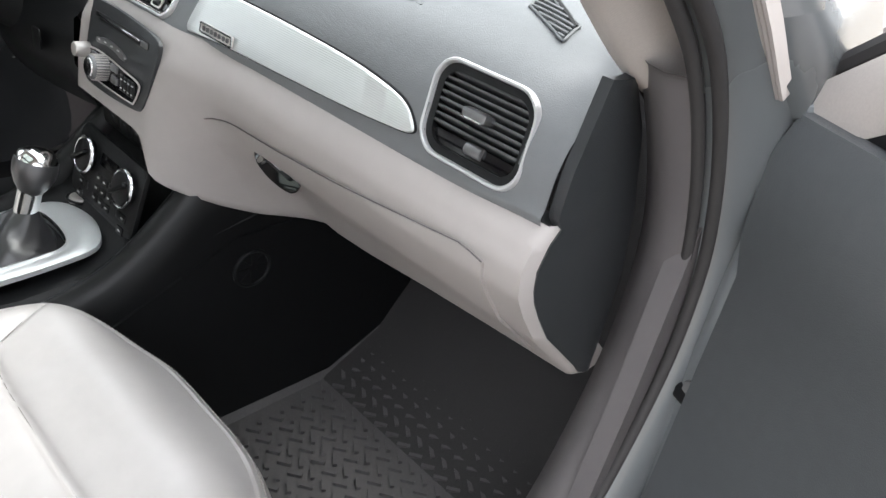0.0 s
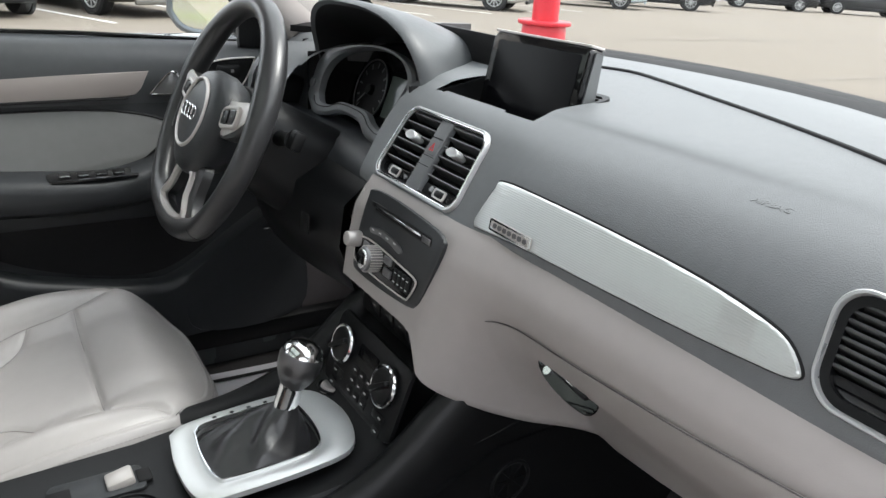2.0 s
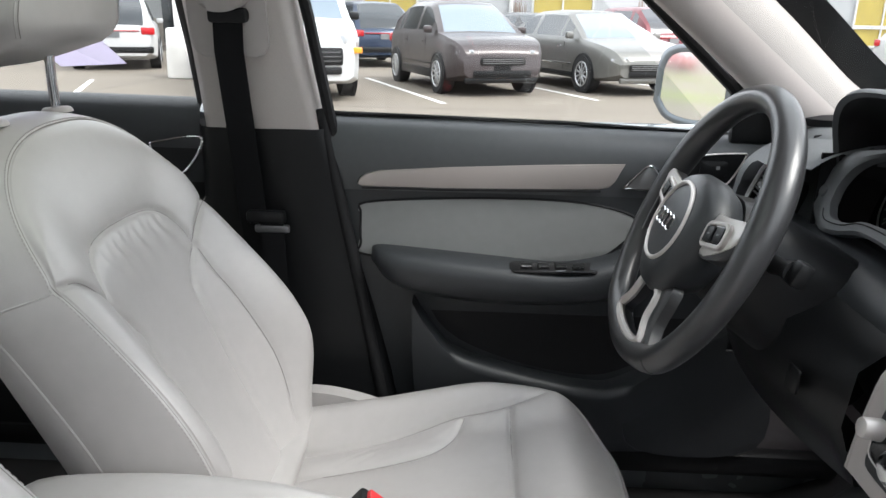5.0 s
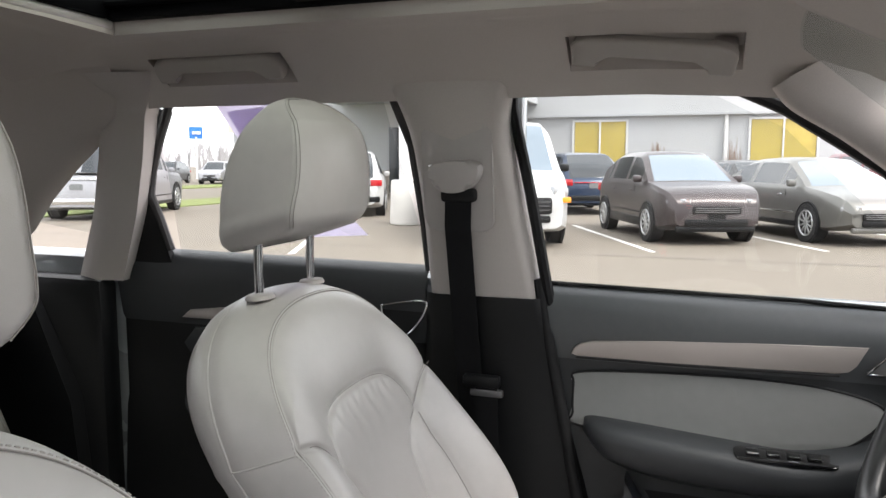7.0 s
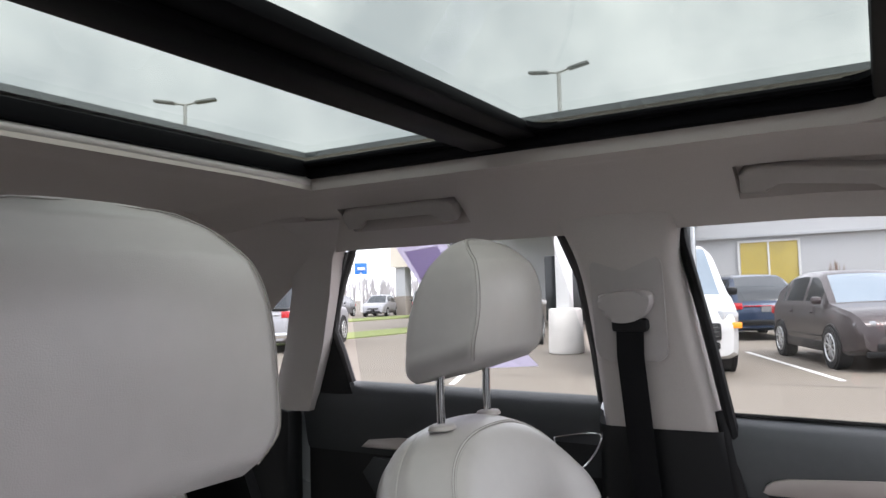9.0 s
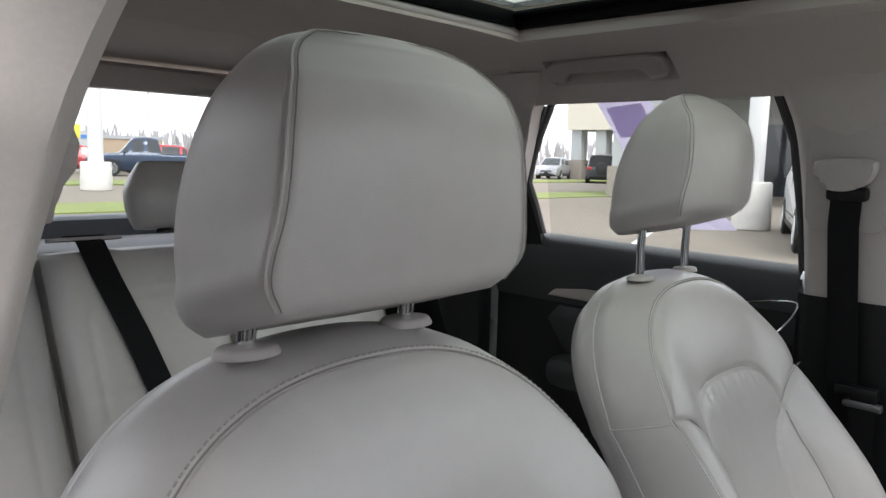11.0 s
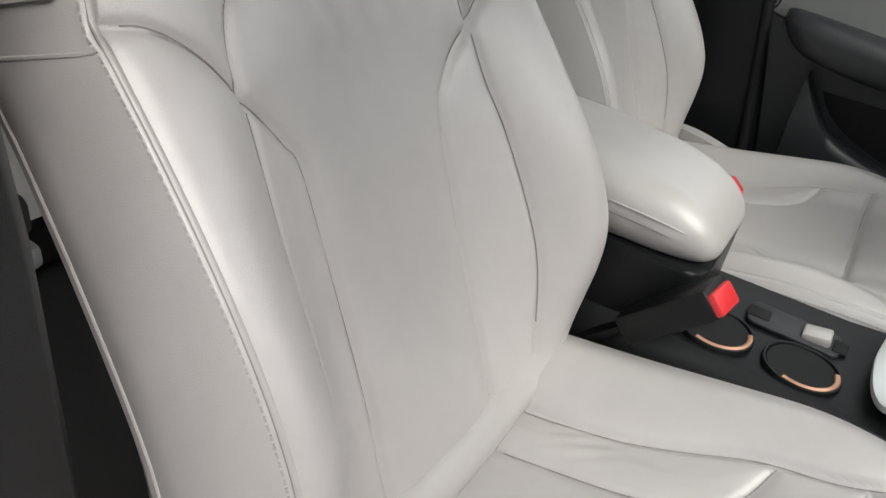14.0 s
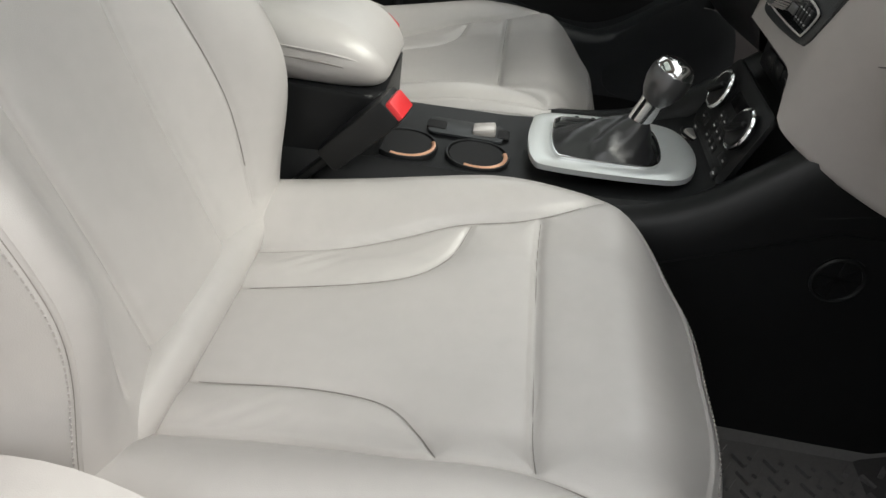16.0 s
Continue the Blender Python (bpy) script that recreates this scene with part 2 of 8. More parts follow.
def tube(path, radius, n=12, closed=False, caps=True, bm=None, flat=1.0, up=None):
    """A tube along a path; radius: one or one for each point; flat squeezes it along up."""
    pts = [Vector(p) for p in path]
    rad = radius if isinstance(radius, (list, tuple)) else [radius] * len(pts)
    rows, k = [], len(pts)
    side = None
    for i, p in enumerate(pts):
        a, b = (pts[i - 1], pts[(i + 1) % k]) if closed else (pts[max(i - 1, 0)], pts[min(i + 1, k - 1)])
        d = (b - a).normalized()
        ref = Vector(up) if up else (side if side else (Vector((0, 0, 1)) if abs(d.z) < 0.9 else Vector((1, 0, 0))))
        s = (ref - ref.dot(d) * d).normalized()
        side = s
        t = d.cross(s)
        rows.append([p + rad[i] * (math.cos(q) * s * flat + math.sin(q) * t) for q in [2 * math.pi * j / n for j in range(n)]])
    if closed:
        rows.append(rows[0])
        out = loft(rows, closed=True, bm=bm)
        bmesh.ops.remove_doubles(out, verts=out.verts, dist=1e-6)
        return out
    return loft(rows, closed=True, caps=caps, bm=bm)


def rounded(w, h, r, n=5, cx=0.0, cy=0.0):
    """The outline of a rounded rectangle."""
    out = []
    for sx, sy, a0 in ((1, 1, 0), (-1, 1, 90), (-1, -1, 180), (1, -1, 270)):
        for i in range(n + 1):
            a = radians(a0 + 90 * i / n)
            out.append((cx + sx * (w / 2 - r) + r * math.cos(a), cy + sy * (h / 2 - r) + r * math.sin(a)))
    return out


def smooth_path(points, per=8):
    """A Catmull-Rom curve through points."""
    p = [Vector(q) for q in points]
    p = [2 * p[0] - p[1]] + p + [2 * p[-1] - p[-2]]
    out = []
    for i in range(1, len(p) - 2):
        for k in range(per):
            t = k / per
            out.append(0.5 * (2 * p[i] + (p[i + 1] - p[i - 1]) * t + (2 * p[i - 1] - 5 * p[i] + 4 * p[i + 1] - p[i + 2]) * t * t + (3 * p[i] - p[i - 1] - 3 * p[i + 1] + p[i + 2]) * t ** 3))
    out.append(p[-2])
    return out


def axes(origin, right, up):
    """A pose whose x is right, y is up and z is out of the face."""
    x = Vector(right).normalized()
    y = (Vector(up) - Vector(up).dot(x) * x).normalized()
    z = x.cross(y)
    m = Matrix((x, y, z)).transposed().to_4x4()
    return Matrix.Translation(origin) @ m


def letters(text, size, m, mat, parent, depth=0.0004, name="lettering", spacing=1.0, shear=0.0):
    cu = bpy.data.curves.new(name, 'FONT')
    cu.body, cu.size, cu.extrude, cu.align_x, cu.align_y = text, size, depth, 'CENTER', 'CENTER'
    cu.space_character, cu.shear, cu.resolution_u = spacing, shear, 2
    tmp = bpy.data.objects.new(name, cu)
    scene.collection.objects.link(tmp)
    me = bpy.data.meshes.new_from_object(tmp.evaluated_get(bpy.context.evaluated_depsgraph_get()))
    bpy.data.objects.remove(tmp)
    me.transform(m)
    me.materials.clear()
    me.materials.append(mat)
    ob = new(name, me)
    ob.parent = parent
    return ob


def step(a, b, x):
    t = np.clip((x - a) / (b - a), 0, 1)
    return t * t * (3 - 2 * t)


def near(px, py, line):
    """Distance of grid points from a polyline of (x, y)."""
    best = np.full(px.shape, 9.0)
    for (ax, ay), (bx, by) in zip(line, line[1:]):
        dx, dy = bx - ax, by - ay
        t = np.clip(((px - ax) * dx + (py - ay) * dy) / (dx * dx + dy * dy + 1e-12), 0, 1)
        best = np.minimum(best, np.hypot(px - ax - t * dx, py - ay - t * dy))
    return best


def curve2(points, per=6):
    return [(p.x, p.y) for p in smooth_path([(x, y, 0) for x, y in points], per)]



# ---------------------------------------------------------------- front seats
BACK_OUTER = 0.199


def back_top(x):
    """Height of the front face's upper border at x."""
    k = np.clip(np.abs(x) / BACK_OUTER, 0, 1)
    return 0.39 + 0.199 * (1 - k ** 2.4) ** (1 / 2.4)


ARCH_HALF = [(0.124, 0.375), (0.121, 0.404), (0.106, 0.433), (0.078, 0.448), (0.042, 0.4535)]
ARCH = curve2([*ARCH_HALF, (0, 0.4545), *[(-x, s) for x, s in ARCH_HALF[::-1]]])
COLUMN = curve2([(0.124, 0.375), (0.107, 0.360), (0.090, 0.338), (0.079, 0.312), (0.077, 0.20), (0.078, 0.05), (0.077, -0.02)])
FLUTE = curve2([(0.124, 0.375), (0.127, 0.33), (0.134, 0.28), (0.142, 0.17), (0.145, 0.05)])
JOINT = curve2([(0.198, 0.427), (0.180, 0.423), (0.160, 0.412), (0.141, 0.397), (0.126, 0.380)])


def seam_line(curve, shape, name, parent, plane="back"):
    """The valley of a stitched seam, its shade drawn as a thin dark tube, on both sides of the middle."""
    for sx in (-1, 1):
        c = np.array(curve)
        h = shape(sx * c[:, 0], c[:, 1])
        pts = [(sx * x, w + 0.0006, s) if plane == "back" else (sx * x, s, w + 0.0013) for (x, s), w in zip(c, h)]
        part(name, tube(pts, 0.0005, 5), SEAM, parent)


def groove(d, width, depth):
    return -depth * np.exp(-(d / width) ** 2)


def back_front(x, s):
    """Relief of the backrest's front, out of its plane."""
    ax = np.abs(x)
    bolster = 0.085 * np.exp(-((s - 0.19) / np.where(s < 0.19, 0.136, 0.228)) ** 2) * step(0.092, 0.207, ax)
    w = bolster - 0.010 * (1 - step(0.0, 0.12, ax)) * step(0.1, 0.25, s) * (1 - step(0.35, 0.5, s))
    w = w + 0.003 * np.sin(np.clip(s, 0, 0.6) / 0.6 * math.pi)
    d_arch = np.minimum(near(ax, s, ARCH), near(ax, s, COLUMN))
    d_all = np.minimum(np.minimum(d_arch, near(ax, s, FLUTE) + 0.006), near(ax, s, JOINT))
    w = w + 0.007 * (1 - np.exp(-d_all / 0.016)) + groove(d_arch, 0.0035, 0.004) + groove(near(ax, s, JOINT), 0.003, 0.0035) + groove(near(ax, s, FLUTE), 0.003, 0.0022)
    # soft creases below the arch
    crease = np.sin(x * 210 + 6 * np.sin(s * 21)) * np.exp(-((s - 0.42) / 0.03) ** 2) * (ax < 0.11)
    return w + 0.0007 * crease * np.exp(-((ax - 0.03) / 0.06) ** 2) + 0.0005 * np.sin(330 * x + 9 * np.sin(40 * s)) * np.exp(-((s - 0.432) / 0.018) ** 2) * (ax < 0.09) + 0.0011 * np.sin(17 * x + 3) * np.sin(23 * s + 1)


def grid_mesh(points, name, mat, parent, label=""):
    """A smooth mesh from an array of rows of points."""
    rows, cols = points.shape[:2]
    idx = np.arange(rows * cols).reshape(rows, cols)
    quads = np.stack([idx[:-1, :-1], idx[:-1, 1:], idx[1:, 1:], idx[1:, :-1]], -1).reshape(-1, 4)
    me = bpy.data.meshes.new(name)
    me.from_pydata(points.reshape(-1, 3).tolist(), [], quads.tolist())
    me.polygons.foreach_set("use_smooth", [True] * len(me.polygons))
    me.materials.append(mat)
    me.update()
    ob = new(name, me)
    ob.parent = parent
    if label:
        ob["label"] = label
    return ob


def stitches(path, normals, name, parent, size=0.0032, gap=0.0022, lift=0.0006):
    """A row of short thread stitches along a dense path, as one part."""
    bm = bmesh.new()
    run, last, length = 0.0, Vector(path[0]), size + gap
    for p, nrm in zip(path[1:], normals[1:]):
        p = Vector(p)
        d = p - last
        while run + d.length >= length:
            k = (length - run) / d.length
            c = last + d * k
            t = d.normalized()
            nn = Vector(nrm).normalized()
            m = axes(c + nn * lift, t, nn.cross(t))
            bmesh.ops.create_cube(bm, size=1, matrix=m @ Matrix.Diagonal((size, 0.0011, 0.0011, 1)))
            last, run, d = c, 0.0, p - c
        run += d.length
        last = p
    return tagged(part(name, bm, THREAD, parent, smooth=False), kind="stuff")


def backrest(parent, outer):
    """The backrest in its own frame: x across, y out of the front, z along the back."""
    na, nv = 230, 190
    a = np.sin(np.linspace(-math.pi / 2, math.pi / 2, na))
    v = np.linspace(0, 1, nv)
    A, V = np.meshgrid(a, v)
    S = V * back_top(A * BACK_OUTER)
    widen = 1 + 0.105 * (1 - step(-0.10, 0.44, S)) + 0.012 * np.exp(-((S - 0.25) / 0.10) ** 2)
    X = A * BACK_OUTER * widen
    W = back_front(X, S)
    edge = np.minimum((1 - np.abs(A)) * BACK_OUTER, (1 - V) * back_top(A * BACK_OUTER))
    W = W - 0.016 * np.exp(-edge / 0.020)
    grid_mesh(np.stack([X, W, S], -1), "front_cover", LEATHER, parent)
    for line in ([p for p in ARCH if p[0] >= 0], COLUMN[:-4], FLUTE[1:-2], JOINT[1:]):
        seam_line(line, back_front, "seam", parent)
    # the border of the front, from one foot over the top to the other
    border = [(X[i, 0], W[i, 0], S[i, 0]) for i in range(0, nv)] + [(X[-1, j], W[-1, j], S[-1, j]) for j in range(1, na - 1)] + [(X[i, -1], W[i, -1], S[i, -1]) for i in range(nv - 1, -1, -1)]
    b = np.array(border)[::2]
    t = np.gradient(b[:, [0, 2]], axis=0)
    t /= np.linalg.norm(t, axis=1)[:, None] + 1e-9
    out = np.stack([-t[:, 1], t[:, 0]], 1)
    for _ in range(6):
        out[1:-1] = (out[:-2] + 2 * out[1:-1] + out[2:]) / 4
    out /= np.linalg.norm(out, axis=1)[:, None]
    rows = []
    flank = iter((0, 0.0012, 0.0038, 0.0055, 0.009, 0.016, 0.021, 0.0225, 0.021, 0.0225, 0.004, -0.026, -0.055))
    for off, back in ((0, 0), (0.0012, -0.0035), (0.0038, -0.0018), (0.0055, -0.0045), (0.012, -0.012), (0.024, -0.032), (0.033, -0.054), (0.036, -0.070), (0.0345, -0.074), (0.036, -0.078), (0.034, -0.105), (0.022, -0.130), (0.0, -0.142)):
        wf = b[:, 1] * (1 + back / 0.22)
        up_k = np.clip(out[:, 1], 0, 1) ** 0.8
        thin = off * up_k + next(flank) * (1 - up_k)
        rows.append(np.stack([b[:, 0] + out[:, 0] * thin, wf + back, b[:, 2] + out[:, 1] * thin], 1))
    side = np.array(rows)
    grid_mesh(side, "side_panel", LEATHER, parent)
    last = rows[-1]
    mid = len(last) // 2
    half = [np.stack([last[i], 0.5 * (last[i] + last[-1 - i]) + np.array([0, -0.006, 0]), last[-1 - i]]) for i in range(mid)]
    grid_mesh(np.array(half), "rear_cover", LEATHER, parent)
    # seam across the outer side panel and the padded airbag tag above it
    half_n = len(b) // 2
    lo = half_n if outer > 0 else 0
    span = b[half_n:, 2] if outer > 0 else b[:half_n, 2]
    i = lo + int(np.argmin(np.abs(span - 0.419)))
    for q in (i, len(b) - 1 - i):
        part("side_seam", tube([tuple(rows[k][q] + np.array([0, 0, 0.0015 * max(0, k - 4)])) for k in range(3, 9)], 0.0013, 6), LEATHER, parent)
    j = lo + int(np.argmin(np.abs(span - 0.452)))
    c = Vector(0.35 * rows[4][j] + 0.65 * rows[5][j])
    along, up = Vector(rows[6][j] - rows[4][j]), Vector(rows[5][j - 4] - rows[5][j + 4]) * outer
    along.normalize()
    up = (up - along * up.dot(along)).normalized()
    xa = -outer * along if outer * along.cross(up).x * -outer > 0 else along
    nn = along.cross(up)
    xa = along if nn.x * outer > 0 else -along
    tm = axes(c, xa, up)
    tag = part("airbag_tag", prism(rounded(0.037, 0.019, 0.004), 0.0030, tm @ pose(0, 0, 0.0006), bevel=0.0012), LEATHER, parent, "padded tag with an embossed word")
    letters("AIRBAG", 0.0072, tm @ pose(0, 0, 0.0036), LEATHER, tag, 0.0004)
    # stitching beside the border seam
    p = 0.3 * rows[2] + 0.7 * rows[3]
    nrm = np.stack([out[:, 0], 0.8 * np.ones(len(out)), out[:, 1]], 1)
    stitches([tuple(q) for q in p], [tuple(q) for q in nrm], "seam_stitching", parent)
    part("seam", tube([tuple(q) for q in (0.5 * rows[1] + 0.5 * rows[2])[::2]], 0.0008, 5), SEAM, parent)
    piping = tube([tuple(q) for q in rows[8][::3]], 0.0016, 6)
    part("piping", piping, LEATHER, parent)


CUSHION_BOLSTER = curve2([(0.128, -0.02), (0.128, 0.03), (0.132, 0.10), (0.143, 0.16), (0.155, 0.215), (0.161, 0.28), (0.178, 0.33), (0.205, 0.372)])
CUSHION_INSERT = curve2([(0.064, -0.02), (0.068, 0.06), (0.073, 0.13), (0.088, 0.185), (0.118, 0.216), (0.152, 0.232)])
CUSHION_CROSS = [(-0.161, 0.303), (0.161, 0.303)]


def cushion_shape(x, s):
    ax = np.abs(x)
    z = 0.215 * s + 0.040 * step(0.11, 0.205, ax) * (1 - 0.55 * step(0.22, 0.40, s)) - 0.004 * (1 - step(0, 0.1, ax))
    d = np.minimum(near(ax, s, CUSHION_BOLSTER), near(x, s, CUSHION_CROSS))
    di = near(ax, s, CUSHION_INSERT)
    z = z + 0.009 * (1 - np.exp(-np.minimum(d, di + 0.002) / 0.018)) + groove(d, 0.0035, 0.005) + groove(di, 0.003, 0.0022)
    roll = step(0.34, 0.455, s)
    wrinkle = 0.0010 * np.sin(150 * x + 190 * s + 3 * np.sin(60 * x)) * np.exp(-((s - 0.075) / 0.035) ** 2 - ((ax - 0.105) / 0.022) ** 2) + 0.0012 * np.sin(60 * x + 35 * s) * np.exp(-((s - 0.06) / 0.05) ** 2 - ((ax - 0.09) / 0.03) ** 2) + 0.0012 * np.sin(15 * x + 2) * np.sin(19 * s)
    return z - 0.042 * roll ** 2 + wrinkle


def cushion(parent):
    """The seat cushion: x across, y to the front, z up."""
    na, nv = 170, 160
    a, v = np.linspace(-1, 1, na), np.linspace(0, 1, nv)
    A, V = np.meshgrid(a, v)
    half = 0.228
    front = 0.452 - 0.075 * np.abs(A) ** 3.2
    S = -0.08 + V * (front + 0.08)
    X = A * half * (1 - 0.10 * step(0.25, 0.46, S))
    Z = cushion_shape(X, S)
    edge = np.minimum((1 - np.abs(A)) * half, (1 - V) * front)
    Z = Z - 0.014 * np.exp(-edge / 0.016)
    grid_mesh(np.stack([X, S, Z], -1), "seat_cover", LEATHER, parent)
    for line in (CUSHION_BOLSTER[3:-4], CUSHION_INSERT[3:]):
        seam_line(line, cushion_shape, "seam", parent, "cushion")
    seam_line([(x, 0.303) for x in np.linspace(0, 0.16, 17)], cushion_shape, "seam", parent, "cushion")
    border = [(X[i, 0], S[i, 0], Z[i, 0]) for i in range(nv)] + [(X[-1, j], S[-1, j], Z[-1, j]) for j in range(1, na - 1)] + [(X[i, -1], S[i, -1], Z[i, -1]) for i in range(nv - 1, -1, -1)]
    b = np.array(border)[::2]
    t = np.gradient(b[:, :2], axis=0)
    t /= np.linalg.norm(t, axis=1)[:, None] + 1e-9
    out = np.stack([-t[:, 1], t[:, 0]], 1)
    for _ in range(6):
        out[1:-1] = (out[:-2] + 2 * out[1:-1] + out[2:]) / 4
    out /= np.linalg.norm(out, axis=1)[:, None]
    rows = []
    for off, down in ((0, 0), (0.001, -0.003), (0.0035, -0.0015), (0.006, -0.004), (0.012, -0.012), (0.020, -0.030), (0.023, -0.060), (0.020, -0.095), (0.008, -0.125), (-0.02, -0.14)):
        rows.append(np.stack([b[:, 0] + out[:, 0] * off, b[:, 1] + out[:, 1] * off, b[:, 2] + down], 1))
    grid_mesh(np.array(rows), "cushion_side", LEATHER, parent)
    nrm = np.stack([out[:, 0], out[:, 1], np.ones(len(out))], 1)
    stitches([tuple(q) for q in rows[4]], [tuple(q) for q in nrm], "cushion_stitching", parent)


def head_restraint(parent, lift, off):
    """A padded head restraint on two chrome posts: x across, y to the front, z up from the collars."""
    hr = new("head_restraint")
    hr.parent = parent
    nv, high = 46, 0.185
    rows, seam_l, seam_r = [], [], []
    vs = 1 - (1 - np.arange(nv) / (nv - 1)) ** 1.35
    ks = np.interp(vs, [0, 0.04, 0.12, 0.25, 0.42, 0.62, 0.78, 0.90, 0.97, 1.0], [0.78, 0.86, 0.94, 0.99, 1.0, 0.965, 0.90, 0.78, 0.60, 0.25])
    for _ in range(5):
        ks[1:-1] = (ks[:-2] + 2 * ks[1:-1] + ks[2:]) / 4
    for j in range(nv):
        v, k = float(vs[j]), float(ks[j])
        ws, wb = 0.103 * k, 0.117 * k
        ws *= 1 + 0.17 * math.exp(-((v - 0.06) / 0.20) ** 2)
        wb = max(wb, ws + 0.004 * k)
        thin = float(np.interp(v, [0, 0.05, 0.8, 0.93, 1.0], [0.85, 1, 1, 0.72, 0.15]))
        yf = 0.074 + 0.024 * math.sin(math.pi * min(1.0, 0.12 + 0.75 * v)) - 0.014 * (max(0, v - 0.62) / 0.38) ** 2
        yb = -0.034 + 0.022 * v + 0.055 * v ** 3
        ym = (yf + yb) / 2
        yf, yb = ym + (yf - ym) * thin, ym + (yb - ym) * thin
        ring = [(x, yf + 0.017 * thin * (1 - (x / ws) ** 2)) for x in np.linspace(-ws, ws, 25)]
        ring += [(ws + (wb - ws) * t + 0.002 * math.sin(math.pi * t), yf + (yb + 0.022 * thin - yf) * t) for t in np.linspace(0.08, 1, 9)]
        back = [(wb * math.cos(a), yb + 0.022 * thin - 0.024 * thin * math.sin(a)) for a in np.linspace(0, math.pi, 19)]
        ring += back[1:] + [(-x, y) for x, y in ring[25:33]][::-1][1:]
        def lean(y):
            return high * v + 0.26 * (y - 0.03) * (1 - v)
        rows.append([(x, y, lean(y)) for x, y in ring])
        if 1 <= j < nv - 1:
            seam_r.append((ws, yf, lean(yf)))
            seam_l.append((-ws, yf, lean(yf)))
    bm = loft(rows, closed=True, caps=True)
    pad = part("pad", bm, LEATHER, hr, angle=80)
    pad.location = (off[0], off[1], off[2] + lift)
    path = smooth_path((seam_r + seam_l[::-1])[::3], 3)
    st = part("welt", tube(path, 0.0012, 6), LEATHER, hr)
    st.location = pad.location
    st = part("seam", tube([Vector(p) + Vector((-0.002 if p.x > 0 else 0.002, 0.0030, 0)) for p in path], 0.0005, 5), SEAM, hr)
    st.location = pad.location
    for sx in (-1, 1):
        rod = tube([(sx * 0.069, -0.002, -0.03), (sx * 0.069, 0.0, lift * 0.6), (sx * 0.069, 0.004, lift + 0.02)], 0.0062, 16)
        part("post", rod, CHROME, hr, "polished steel post")
        c = cyl(0.019, 0.016, 0.007, pose(sx * 0.069, 0, 0.003), 28, bevel=0.002)
        bmesh.ops.scale(c, vec=(1.25, 1.0, 1.0), verts=c.verts, space=Matrix.Translation((-sx * 0.069, 0, 0)))
        part("collar", c, BEIGE, hr, "grey plastic collar")
    return hr


def front_seat(label, x, y, z, recline, hr_lift, outer, hr_off, slide, aside=0.0, group="front seats"):
    """y, z: the hinge line at the foot of the backrest."""
    seat = thing("front_seat", label, "car seat", group, at=pose(x, y, z))
    back = new("backrest")
    back.parent = seat
    back.matrix_basis = pose(0, 0.0, 0.0, recline, 0, 0)
    backrest(back, outer)
    base = new("cushion")
    base.parent = seat
    base.matrix_basis = pose(aside, slide, 0.0)
    cushion(base)
    roll_pts = [(-0.20 + 0.40 * i / 16, -0.012, 0.014) for i in range(17)]
    part("rear_roll", tube(roll_pts, [0.020 + 0.007 * math.sin(math.pi * i / 16) for i in range(17)], 16), LEATHER, seat)
    hr = head_restraint(seat, hr_lift, hr_off)
    tilt = radians(recline)
    hr.matrix_basis = pose(0, -0.615 * math.sin(tilt) - 0.045 * math.cos(tilt), 0.615 * math.cos(tilt) - 0.045 * math.sin(tilt) + (-0.004 if outer > 0 else -0.005), recline * 0.12, 0, 0)
    # side shield, frame and rails
    out = [(-0.15, -0.13), (-0.135, 0.02), (-0.085, 0.086), (0.0, 0.106), (0.072, 0.082), (0.148, 0.028), (0.25, -0.02), (0.36, -0.045), (0.39, -0.09), (0.36, -0.14), (-0.12, -0.17)]
    out = [(a, b if outer > 0 or b < 0 else b * 0.45) for a, b in out]
    shield = prism(curve2([*out, out[0]], 4)[:-1], 0.030, axes((outer * 0.246 if outer > 0 else outer * 0.246, 0, 0), (0, 1, 0), (0, 0, 1)) if outer > 0 else axes((outer * 0.276, 0, 0), (0, 1, 0), (0, 0, 1)), bevel=0.010)
    part("side_shield", shield, LEATHER, seat, "grey moulded side shield")
    part("seat_pan", box((0.44, 0.46, 0.08), pose(0, 0.17, -0.13), 0.02), HARDDARK, seat, "black seat pan")
    for sx in (-1, 1):
        part("seat_rail", box((0.03, 0.55, 0.03), pose(sx * 0.2, 0.15, -0.195), 0.004), HARDDARK, seat, "black steel rail")
        part("rail_bracket", box((0.025, 0.10, 0.05), pose(sx * 0.2, 0.34, -0.17), 0.004), HARDDARK, seat)
        part("rail_bracket", box((0.025, 0.10, 0.05), pose(sx * 0.2, 0.0, -0.17), 0.004), HARDDARK, seat)
    return seat


SEAT_P = front_seat("light grey leather passenger seat with stitched bolsters", 0.364, -0.125, 0.612, 21.4, 0.016, 1, (-0.012, -0.018, 0.003), 0.0, 0.009)
SEAT_D = front_seat("light grey leather driver seat, raised head restraint", -0.339, -0.220, 0.586, 23.3, 0.072, -1, (0.005, -0.008, 0.004), 0.030)
# ---------------------------------------------------------------- cabin shell: floor, sides, roof
def structure(ob, label, category):
    return tagged(ob, label, category, kind="structure")


